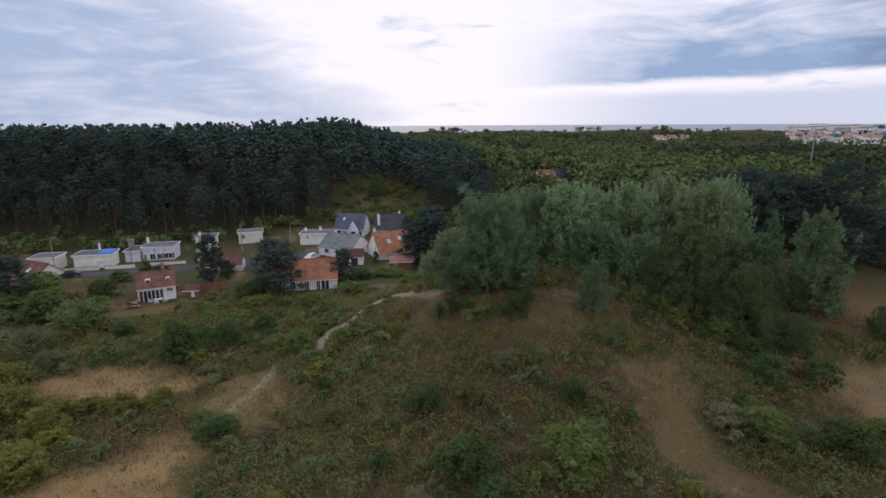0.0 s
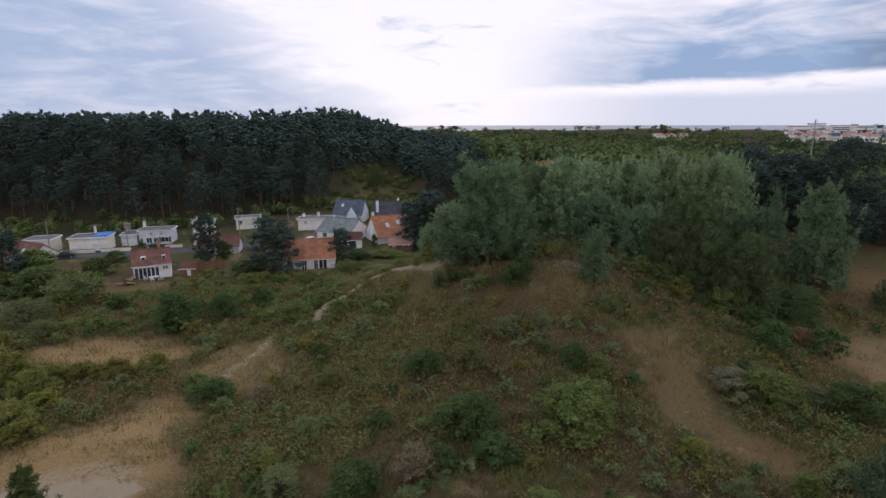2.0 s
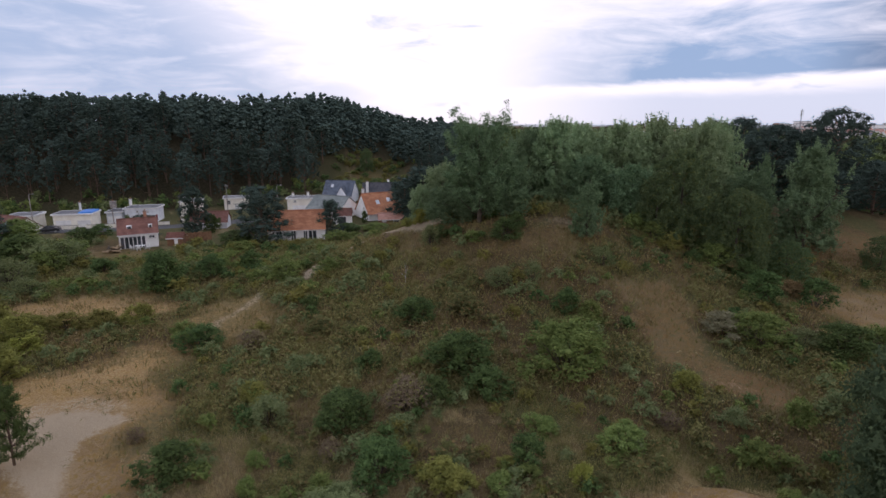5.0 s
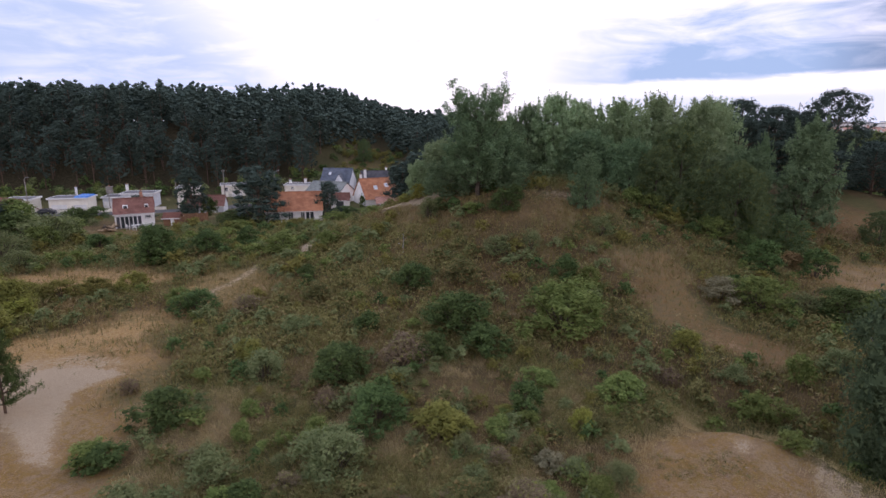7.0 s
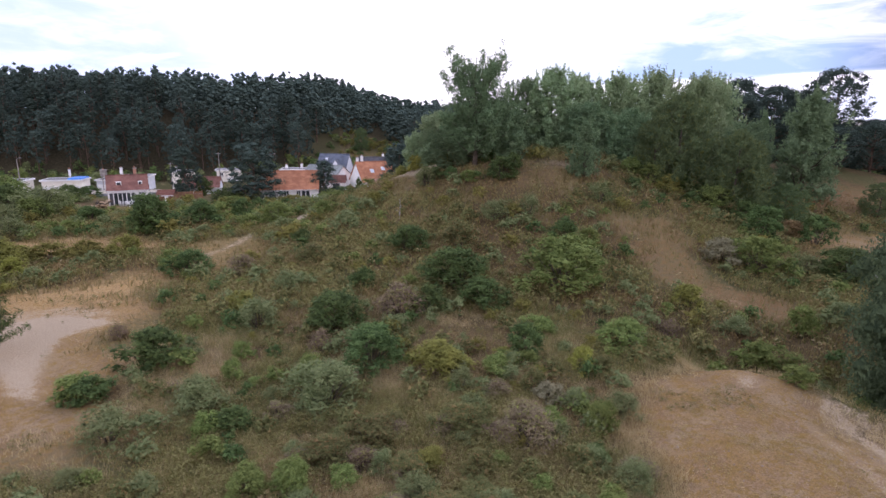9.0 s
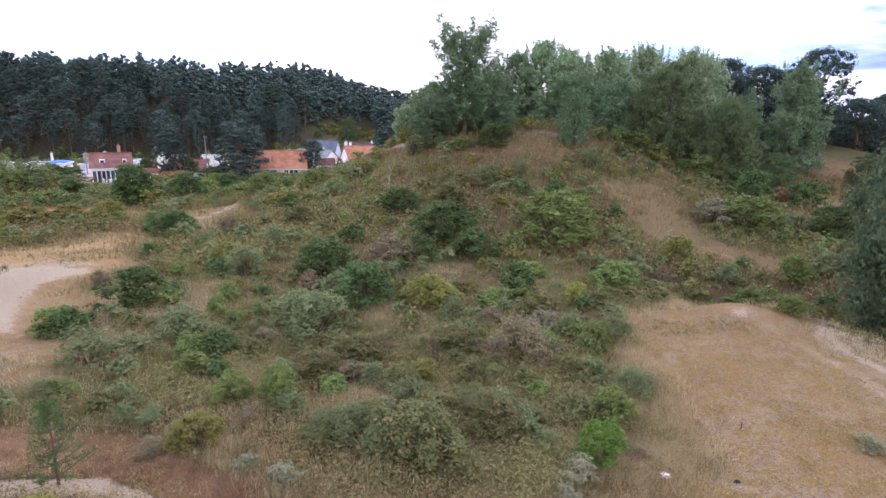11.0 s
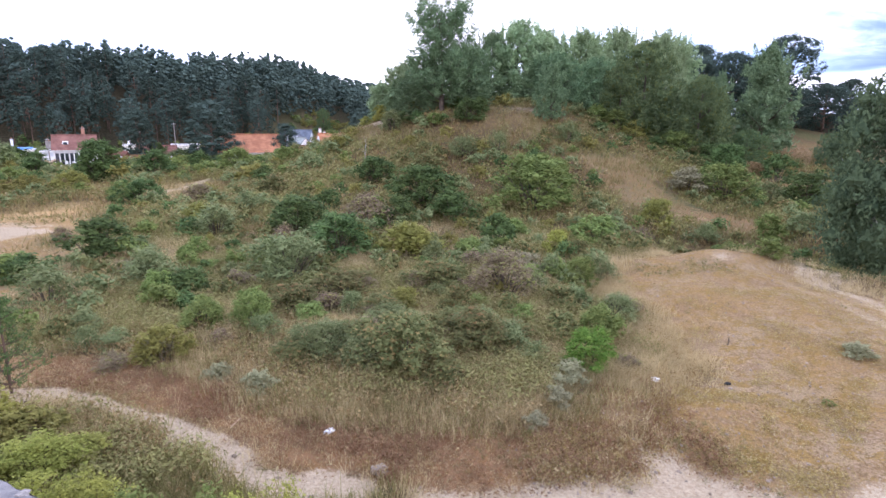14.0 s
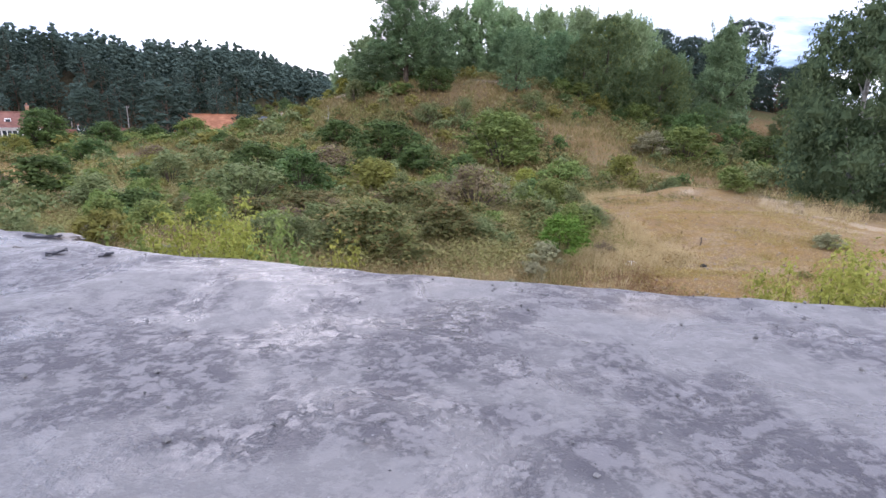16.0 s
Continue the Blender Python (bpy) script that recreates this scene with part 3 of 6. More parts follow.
    red = np.maximum(red, 0.35 * spot(5, 71, 9, 4))
    return sand, dry, wood, red


def growth(x, y):
    """How green and how full of straw the low growth is, in patches."""
    green = step(0.36, 0.6, 0.6 * rough_noise(x, y, 5.5, 41) + 0.4 * rough_noise(x, y, 1.7, 42) - 0.16 * hump(x, y, 12, 70, 14, 7) + 0.08 * step(-6, -16, x))
    straw = step(0.5, 0.7, 0.6 * rough_noise(x, y, 4.2, 43) + 0.4 * rough_noise(x, y, 1.2, 46) - 0.05 * step(30, 45, y))
    return green, straw


def build_ground():
    fine_ang = np.linspace(-52, 52, 280)
    ang = np.radians(np.concatenate([fine_ang, np.linspace(54, 306, 64)]))
    rad = np.concatenate([[0.5, 2, 3.5], np.arange(4.5, 30, 0.34), np.arange(30, 115, 0.85), 115 * 1.05 ** np.arange(0, 78)])
    rad = rad[rad < 4900]
    A, R = np.meshgrid(ang, rad)
    X, Y = R * np.sin(A), R * np.cos(A)
    Z = terrain(X, Y)
    nr, na = X.shape
    i, j = np.meshgrid(np.arange(nr - 1), np.arange(na), indexing="ij")
    k = (j + 1) % na
    faces = np.stack([i * na + j, (i + 1) * na + j, (i + 1) * na + k, i * na + k], -1).reshape(-1, 4)
    verts = np.stack([X, Y, Z], -1).reshape(-1, 3)
    me = mesh_of("ground", verts, faces[:, ::-1], GROUND, True)
    me.flip_normals()
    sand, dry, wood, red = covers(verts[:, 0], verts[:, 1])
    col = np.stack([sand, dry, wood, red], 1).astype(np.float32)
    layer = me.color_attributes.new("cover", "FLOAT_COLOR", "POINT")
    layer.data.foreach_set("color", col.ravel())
    green, straw = growth(verts[:, 0], verts[:, 1])
    layer = me.color_attributes.new("growth", "FLOAT_COLOR", "POINT")
    layer.data.foreach_set("color", np.stack([green, straw, hump(verts[:, 0], verts[:, 1], -35, 52, 14, 12), 0 * green + 1], 1).astype(np.float32).ravel())
    return tagged(new("ground", me), "sandy dune ground with dry grass and worn paths", "ground", kind="structure")


build_ground()
ang = np.radians(np.linspace(-60, 60, 61))
sea_v = np.concatenate([np.stack([r * np.sin(ang), r * np.cos(ang), np.full(61, -1.5)], 1) for r in (1340, 2600, 4900)])
sea_f = [(r * 61 + i, r * 61 + i + 1, (r + 1) * 61 + i + 1, (r + 1) * 61 + i) for r in range(2) for i in range(60)]
tagged(new("water", mesh_of("water", sea_v, np.array(sea_f)[:, ::-1], WATER)), "flat grey-blue sea at the horizon", "sea", kind="structure")


def ribbon(name, pts, half, lift, material, label, category):
    """A strip that follows the land."""
    vs = []
    pts = np.array(pts, float)
    dense = np.concatenate([np.linspace(a, b, 12, endpoint=False) for a, b in zip(pts, pts[1:])] + [pts[-1:]])
    d = unit(np.gradient(dense, axis=0))
    for o in (-half, -half / 3, half / 3, half):
        q = dense + np.stack([-d[:, 1], d[:, 0]], 1) * o
        vs.append(np.stack([q[:, 0], q[:, 1], terrain(dense[:, 0], dense[:, 1]) + lift], 1))
    n = len(dense)
    low = [v - (0, 0, 0.4) for v in (vs[0], vs[-1])]
    rows = [low[0]] + vs + [low[1]]
    fs = [(r * n + i, r * n + i + 1, (r + 1) * n + i + 1, (r + 1) * n + i) for r in range(len(rows) - 1) for i in range(n - 1)]
    me = mesh_of(name, np.concatenate(rows), np.array(fs)[:, ::-1], material)
    return tagged(new(name, me), label, category, kind="structure")


ribbon("road", [(-125, 104), (-100, 111), (-86, 117), (-74, 123), (-60, 128.5), (-45, 133.5), (-34, 137), (-26, 141)], 2.9, 0.16, ASPHALT, "grey asphalt village street between the houses", "road")


# ---- the flat concrete roof ----
def build_bunker():
    """An old concrete block with a broken front edge and a worn bitumen top."""
    rng = np.random.default_rng(4)
    root = thing("bunker", pose(0, 0, 0), "flat-topped concrete bunker with worn wet bitumen roof", "bunker")
    edge_pts = np.array([(-14, 10.2), (-9, 7.3), (-4.6, 4.72), (-3.1, 3.85), (-1.85, 3.02), (-0.3, 2.42), (0.7, 2.03), (1.5, 1.78), (2.45, 1.36), (4.5, 0.55), (9, -1.2)])
    t = np.linspace(0, 1, 340)
    s = np.r_[0, np.cumsum(np.hypot(*np.diff(edge_pts, axis=0).T))]
    ex, ey = np.interp(t * s[-1], s, edge_pts[:, 0]), np.interp(t * s[-1], s, edge_pts[:, 1])
    ey = ey + 0.06 * (rough_noise(t * s[-1], 0 * t, 0.5, 11) - 0.5) + 0.05 * (rough_noise(t * s[-1], 0 * t, 0.12, 12) - 0.5)
    back = np.concatenate([[0, 0.02, 0.06, 0.12, 0.2, 0.3], np.linspace(0.42, 6, 60), [8, 11, 15]])
    X = ex[None, :] - 0.45 * back[:, None]
    Y = ey[None, :] - 0.9 * back[:, None]
    Z = 2.25 + 0.03 * (rough_noise(X, Y, 1.4, 13) - 0.5) + 0.014 * (rough_noise(X, Y, 0.25, 14) - 0.5) + 0.006 * (rough_noise(X, Y, 0.06, 15) - 0.5)
    Z = Z - np.array([0.05, 0.022, 0.008] + [0] * (len(back) - 3))[:, None] * (0.5 + rough_noise(X, Y, 0.3, 16))
    na, nr = len(t), len(back)
    fs = [(r * na + i, r * na + i + 1, (r + 1) * na + i + 1, (r + 1) * na + i) for r in range(nr - 1) for i in range(na - 1)]
    top = mesh_of("roof_covering", np.stack([X, Y, Z], -1).reshape(-1, 3), np.array(fs)[:, ::-1], ROOFING, True)
    part("roof_covering", top, None, root, "grey bitumen with dark crusts and wet patches")
    # the concrete below: front face, set in and out a little
    rows = []
    for z in (2.2, 2.1, 1.7, 1.2, 0.5, -0.3, -2.2):
        off = 0.04 * (rough_noise(ex * 3, np.full(na, z * 3), 0.6, 17) - 0.3) + (0.03 if z < 2.1 else 0.0)
        rows.append(np.stack([ex + 0.45 * off, ey + 0.9 * off, np.full(na, z)], 1))
    n = len(rows)
    fs = [(r * na + i, r * na + i + 1, (r + 1) * na + i + 1, (r + 1) * na + i) for r in range(n - 1) for i in range(na - 1)]
    part("front_wall", mesh_of("front_wall", np.concatenate(rows), fs, CONCRETE, True), None, root, "chipped grey concrete wall")
    bm = bmesh.new()
    a, b = (ex[0], ey[0] - 0.1), (ex[-1], ey[-1] - 0.1)
    quad = [a, b, (b[0] - 6.5, b[1] - 13.3), (a[0] - 6.5, a[1] - 13.3)]
    lo = [bm.verts.new((x, y, -2.2)) for x, y in quad]
    hi = [bm.verts.new((x, y, 2.12)) for x, y in quad]
    for i in (1, 2, 3):
        bm.faces.new((lo[i], lo[(i + 1) % 4], hi[(i + 1) % 4], hi[i]))
    bm.faces.new(lo)
    part("back_wall", bm, CONCRETE, root)
    # broken pale lumps of concrete along the edge, where the covering has gone
    for d, w in ((0.35, 0.3), (0.41, 0.16), (0.447, 0.34), (0.452, 0.2), (0.497, 0.26), (0.30, 0.22)):
        i = int(d * (na - 1))
        bm = bmesh.new()
        bmesh.ops.create_icosphere(bm, subdivisions=3, radius=1)
        for v in bm.verts:
            k = 1 + 0.5 * (noise.noise(v.co * 1.9 + Vector((d * 90, 0, 0))))
            v.co = Vector((v.co.x * w * 0.5 * k, v.co.y * 0.07 * k, v.co.z * 0.035 * k))
        lump = part("broken_edge", bm, CONCRETE, root, "pale broken concrete")
        lump.matrix_local = pose(ex[i] - 0.02, ey[i] - 0.05, 2.245, 0, 0, -25 + 8 * math.sin(d * 40))
    # torn black flaps of covering near the edge
    for d, inset, w, turn in ((0.325, 0.10, 0.30, -35), (0.372, 0.2, 0.12, 12), (0.335, 0.16, 0.2, -50), (0.49, 0.16, 0.36, -20), (0.53, 0.3, 0.1, -20), (0.515, 0.42, 0.14, 25)):
        i = int(d * (na - 1))
        bm = bmesh.new()
        bmesh.ops.create_grid(bm, x_segments=10, y_segments=4, size=0.5)
        for v in bm.verts:
            u, q = v.co.x, v.co.y
            k = 0.6 + 0.8 * noise.noise(Vector((u * 4, q * 3, d * 50)))
            v.co = Vector((u * w, q * 0.09 * max(k, 0.15), 0.012 + 0.03 * max(0, u) + 0.016 * noise.noise(Vector((u * 6, d * 30, q * 5)))))
        r = bmesh.ops.extrude_face_region(bm, geom=bm.faces[:])
        for v in [e for e in r["geom"] if isinstance(e, bmesh.types.BMVert)]:
            v.co.z -= 0.012
        flap = part("torn_flap", bm, PAINT_DARK, root, "torn black roofing flap")
        flap.matrix_local = pose(ex[i] - 0.45 * inset, ey[i] - 0.9 * inset, 2.25, 0, 0, turn)
    # grit and crumbs lying on the covering
    n = 1500
    gx, gb = rng.uniform(0.3, 0.8, n), rng.uniform(0.05, 5.5, n)
    cx = np.interp(gx, t, ex) - 0.45 * gb
    cy = np.interp(gx, t, ey) - 0.9 * gb
    sz = 0.004 + 0.012 * rng.random(n) ** 4
    c = np.stack([cx, cy, 2.256 + sz * 0.3 + 0.03 * (rough_noise(cx, cy, 1.4, 13) - 0.5)], 1)
    octa = np.array([(1, 0, 0), (0, 1, 0), (-1, 0, 0), (0, -1, 0), (0, 0, 0.7), (0, 0, -0.7)])
    v = c[:, None, :] + (octa[None] * (0.7 + 0.6 * rng.random((n, 6, 1)))) * sz[:, None, None]
    f = np.array([(0, 1, 4), (1, 2, 4), (2, 3, 4), (3, 0, 4), (1, 0, 5), (2, 1, 5), (3, 2, 5), (0, 3, 5)])
    f = (f[None] + 6 * np.arange(n)[:, None, None]).reshape(-1, 3)
    tagged(new("grit", mesh_of("grit", v.reshape(-1, 3), f, GRIT)), "dark grit and crumbs scattered over the roof", "gravel", kind="stuff")
    for d, inset, length, turn in ((0.42, 1.5, 0.10, 30), (0.44, 1.9, 0.05, -20), (0.36, 0.55, 0.14, 10), (0.5, 0.5, 0.09, -15), (0.40, 1.1, 0.07, 60), (0.52, 1.3, 0.06, 100), (0.33, 1.0, 0.12, -5)):
        i = int(d * (na - 1))
        k = np.linspace(-0.5, 0.5, 6)
        v, f = tube(np.stack([k * length, 0.012 * np.sin(k * 5 + d * 60), 0.006 + 0.004 * np.cos(k * 9)], 1), [0.001, 0.0035, 0.004, 0.004, 0.003, 0.001], 5)
        twig = tagged(new("twig", mesh_of("twig", v, f, BARK)), "thin dark fallen twig on the bunker roof", "twig", "twigs on the roof")
        twig.matrix_world = pose(ex[i] - 0.45 * inset, ey[i] - 0.9 * inset, 2.262, 0, 0, turn)


build_bunker()


# ---- houses ----
def on_wall(side, w, d, u, z, ow, oh, out0, out1):
    """A box on one wall of a w by d block: f front, b back, l left, r right."""
    if side == "f":
        return (u - ow / 2, u + ow / 2, -d / 2 - out1, -d / 2 - out0, z, z + oh)
    if side == "b":
        return (u - ow / 2, u + ow / 2, d / 2 + out0, d / 2 + out1, z, z + oh)
    if side == "l":
        return (-w / 2 - out1, -w / 2 - out0, u - ow / 2, u + ow / 2, z, z + oh)
    return (w / 2 + out0, w / 2 + out1, u - ow / 2, u + ow / 2, z, z + oh)


def add_opening(root, w, d, side, u, z, ow, oh, kind="window"):
    if kind == "window":
        win = part("window", boxed(*on_wall(side, w, d, u, z, ow, oh, -0.05, 0.02)), GLASS_DARK, root, "dark glazed window")
        bm = bmesh.new()
        for a in ((u, z + oh - 0.03, ow + 0.16, 0.09), (u, z - 0.05, ow + 0.16, 0.08), (u - ow / 2, z, 0.09, oh), (u + ow / 2, z, 0.09, oh), (u, z, 0.07, oh)):
            box(bm, *on_wall(side, w, d, *a, 0.0, 0.06))
        part("window_frame", bm, PAINT_WHITE, win, "white window frame")
        part("window_sill", boxed(*on_wall(side, w, d, u, z - 0.13, ow + 0.3, 0.07, 0.0, 0.14)), CONCRETE, win)
    elif kind == "garage":
        door = part("garage_door", boxed(*on_wall(side, w, d, u, z, ow, oh, -0.05, 0.03)), PAINT_WHITE, root, "white panelled garage door")
        for i in range(4):
            part("panel", boxed(*on_wall(side, w, d, u, z + 0.05 + i * oh / 4, ow - 0.15, oh / 4 - 0.06, 0.03, 0.05)), PAINT_WHITE, door)
    elif kind == "door":
        door = part("door", boxed(*on_wall(side, w, d, u, z, ow, oh, -0.05, 0.03), bevel=0.01), PAINT_DARK, root, "dark painted door")
        part("door_handle", boxed(*on_wall(side, w, d, u + ow * 0.38, z + 1.0, 0.12, 0.04, 0.03, 0.08)), STEEL, door)
    elif kind == "french":
        n = max(2, round(ow / 0.6))
        win = part("patio_window", boxed(*on_wall(side, w, d, u, z, ow, oh, -0.05, 0.02)), GLASS_DARK, root, "glazed patio doors")
        for i in range(n + 1):
            part("mullion", boxed(*on_wall(side, w, d, u - ow / 2 + i * ow / n, z, 0.13, oh, 0.0, 0.06)), PAINT_WHITE, win, "white mullion")
    else:
        sh = part("shutter", boxed(*on_wall(side, w, d, u, z, ow, oh, 0.0, 0.06)), PAINT_DARK if kind == "shutter" else PAINT_MAROON, root, "dark painted shutter")
        for i in range(3):
            part("batten", boxed(*on_wall(side, w, d, u, z + 0.15 + i * oh * 0.36, ow - 0.04, 0.07, 0.06, 0.08)), PAINT_DARK if kind == "shutter" else PAINT_MAROON, sh)


def chimney(root, x, y, z0, z1, material, s=0.6):
    c = part("chimney", boxed(x - s / 2, x + s / 2, y - s / 2, y + s / 2, z0, z1, bevel=0.03), material, root, "square chimney stack")
    part("chimney_cap", boxed(x - s / 2 - 0.08, x + s / 2 + 0.08, y - s / 2 - 0.08, y + s / 2 + 0.08, z1 - 0.04, z1 + 0.1, bevel=0.02), CONCRETE, c)
    v, f = tube([(x, y, z1 + 0.08), (x, y, z1 + 0.25), (x, y, z1 + 0.4)], [0.13, 0.12, 0.1], 8)
    part("chimney_pot", mesh_of("chimney_pot", v, f, BRICKWORK), None, c)


def tiled_slope(x0, x1, foot_y, foot_z, top_y, top_z, thick=0.14, rows=14):
    """One pitch of a roof, with a step at each course of tiles."""
    bm = bmesh.new()
    at = lambda k: (foot_y + (top_y - foot_y) * k, foot_z + (top_z - foot_z) * k)
    pts = []
    for i in range(rows):
        (ya, za), (yb, zb) = at(i / rows), at((i + 1) / rows)
        pts += [(ya, za + 0.05), (yb, zb + 0.004)]
    pts += [(top_y, top_z - thick), (foot_y, foot_z - thick)]
    l = [bm.verts.new((x0, y, z)) for y, z in pts]
    r = [bm.verts.new((x1, y, z)) for y, z in pts]
    for j in range(len(pts)):
        k = (j + 1) % len(pts)
        bm.faces.new((l[j], l[k], r[k], r[j]))
    bm.faces.new(l[::-1])
    bm.faces.new(r)
    bmesh.ops.recalc_face_normals(bm, faces=bm.faces)
    return bm


def gable_block(w, d, eave, ridge, drop=1.2):
    bm = bmesh.new()
    rows = []
    for x in (-w / 2, w / 2):
        rows.append([bm.verts.new((x, y, z)) for y, z in ((-d / 2, -drop), (d / 2, -drop), (d / 2, eave), (0, ridge - 0.1), (-d / 2, eave))])
    l, r = rows
    for j in range(5):
        bm.faces.new((l[j], l[(j + 1) % 5], r[(j + 1) % 5], r[j]))
    bm.faces.new(l[::-1])
    bm.faces.new(r)
    bmesh.ops.recalc_face_normals(bm, faces=bm.faces)
    return bm


def gabled_house(name, x, y, turn, w, d, eave, ridge, wall, roof, label, openings=(), chimneys=(), skylights=(), category="house", z=None):
    root = thing(name, pose(x, y, float(terrain(x, y)) if z is None else z, 0, 0, turn), label, category)
    part("wall", gable_block(w, d, eave, ridge), wall, root)
    slope = (ridge - eave) / (d / 2)
    over = 0.35
    for s in (-1, 1):
        part("roof", tiled_slope(-w / 2 - 0.2, w / 2 + 0.2, s * (d / 2 + over), eave - over * slope + 0.08, 0.0, ridge + 0.08), roof, root, "tiled roof slope")
        part("gutter", boxed(-w / 2 - 0.2, w / 2 + 0.2, s * (d / 2 + over + 0.06) - 0.06, s * (d / 2 + over + 0.06) + 0.06, eave - over * slope - 0.07, eave - over * slope + 0.03), PAINT_WHITE, root)
    v, f = tube([(-w / 2 - 0.22, 0, ridge + 0.12), (0, 0, ridge + 0.13), (w / 2 + 0.22, 0, ridge + 0.12)], [0.13, 0.13, 0.13], 6)
    part("ridge_tiles", mesh_of("ridge_tiles", v, f, roof), None, root)
    for o in openings:
        add_opening(root, w, d, *o)
    for c in chimneys:
        chimney(root, *c)
    for u, k, sw, sh in skylights:
        a = math.degrees(math.atan(slope))
        yy = -d / 2 * (1 - k)
        zz = eave + (ridge - eave) * k + 0.16
        sk = part("skylight", boxed(-sw / 2, sw / 2, -sh / 2, sh / 2, -0.02, 0.08), PAINT_WHITE, root, "white framed roof window")
        sk.matrix_local = pose(u, yy, zz, a)
        part("pane", boxed(-sw / 2 + 0.1, sw / 2 - 0.1, -sh / 2 + 0.1, sh / 2 - 0.1, 0.07, 0.095), RENDER_GREY, sk)
    return root


def flat_house(name, x, y, turn, w, d, h, wall, label, openings=(), chimneys=(), category="house", low=0.4):
    root = thing(name, pose(x, y, float(terrain(x, y)) - low, 0, 0, turn), label, category)
    part("wall", boxed(-w / 2, w / 2, -d / 2, d / 2, -1.2, h - 0.02, bevel=0.02), wall, root)
    part("roof", boxed(-w / 2 - 0.25, w / 2 + 0.25, -d / 2 - 0.3, d / 2 + 0.25, h, h + 0.12), FELT, root, "flat felted roof")
    for a in ((-w / 2 - 0.3, w / 2 + 0.3, -d / 2 - 0.36, -d / 2 - 0.24), (-w / 2 - 0.3, w / 2 + 0.3, d / 2 + 0.2, d / 2 + 0.32), (-w / 2 - 0.32, -w / 2 - 0.2, -d / 2 - 0.24, d / 2 + 0.2), (w / 2 + 0.2, w / 2 + 0.32, -d / 2 - 0.24, d / 2 + 0.2)):
        part("fascia", boxed(*a, h - 0.12, h + 0.2), PAINT_WHITE, root, "pale roof fascia")
    for o in openings:
        add_opening(root, w, d, *o)
    for c in chimneys:
        chimney(root, *c)
    return root


brown = gabled_house("house", -53.6, 98.7, 26, 6.1, 6.2, 2.75, 4.8, RENDER_WHITE, TILE_BROWN, "small white house with a brown tiled roof and dormers",
                     [("f", -0.9, 0.1, 2.6, 2.0, "french"), ("f", -2.55, 0.1, 0.5, 2.0, "shutter"), ("f", 0.75, 0.1, 0.5, 2.0, "shutter"), ("f", 2.1, 1.75, 0.9, 0.4, "window")],
                     [(1.3, 0.5, 4.6, 6.0, BRICKWORK, 0.5)])
for u, s in ((-1.3, 0.8), (2.0, 0.6)):
    dm = part("dormer", boxed(u - s / 2, u + s / 2, -2.2, -0.8, 2.95, 3.95), RENDER_WHITE, brown, "small white dormer")
    part("pane", boxed(u - s / 2 + 0.1, u + s / 2 - 0.1, -2.23, -2.2, 3.35, 3.85), GLASS_DARK, dm)
    part("window_frame", boxed(u - s / 2 - 0.06, u + s / 2 + 0.06, -2.3, -2.16, 3.2, 3.3), PAINT_WHITE, dm)
gabled_house("house", -26.6, 106.2, 10, 10.4, 8.6, 2.4, 5.2, RENDER_WHITE, TILE_ORANGE, "white house with a steep orange tiled roof",
             [("f", -0.6, 0.0, 0.9, 2.0, "french"), ("f", 2.9, 0.0, 1.5, 2.0, "french"), ("f", 1.6, 0.0, 0.7, 2.0, "window"), ("f", -3.2, 0.8, 1.0, 1.2, "window"), ("r", 0.0, 2.6, 0.9, 1.2, "window")])
gabled_house("house", -13.6, 136.6, 27, 9.0, 9.0, 2.8, 7.0, RENDER_WHITE, TILE_ORANGE, "white gabled house with an orange tiled roof",
             [("f", 2.2, 0.2, 2.4, 1.9, "french"), ("f", -1.5, 0.3, 1.0, 1.8, "window"), ("l", -1.5, 3.0, 0.7, 1.0, "window")],
             [(-4.0, 0.3, 6.2, 8.2, RENDER_WHITE, 0.55)], [(-1.2, 0.5, 0.9, 1.2), (1.8, 0.6, 0.9, 1.2)], z=-3.9)
slate = gabled_house("house", -27.4, 163.5, -8, 8.6, 8.0, 2.9, 6.6, RENDER_GREY, SLATE, "pale house with a blue slate roof and gabled bay",
                     [("f", -3.0, 0.1, 1.0, 2.1, "door"), ("f", -1.3, 0.9, 1.1, 1.2, "window"), ("f", 3.3, 0.9, 1.1, 1.2, "window"), ("l", 0, 3.2, 0.8, 1.1, "window")], (), [(-2.0, 0.6, 0.7, 1.0)], z=-3.3)
bay = part("bay", gable_block(3.4, 3.0, 2.9, 5.4), RENDER_GREY, slate, "gabled front bay")
bay.matrix_local = pose(1.6, -3.2, 0, 0, 0, 90)
for s in (-1, 1):
    rf = part("roof", tiled_slope(-1.8, 1.8, s * 1.8, 2.5, 0, 5.5, rows=8), SLATE, bay)
part("window", boxed(-1.76, -1.68, -0.6, 0.6, 0.9, 2.1), GLASS_DARK, bay)
gabled_house("house", -16.8, 168.0, 8, 9.0, 8.0, 2.8, 6.6, RENDER_CREAM, SLATE_DARK, "cream house with a dark slate roof and white chimneys",
             [("f", -1.5, 0.8, 1.2, 1.2, "window"), ("f", 1.5, 0.8, 1.2, 1.2, "window"), ("f", 3.4, 0.0, 0.9, 2.1, "door")],
             [(-3.3, -2.6, 3.0, 7.3, RENDER_WHITE, 0.8), (3.2, 0.6, 6.0, 7.6, RENDER_WHITE, 0.6)], z=-4.4)
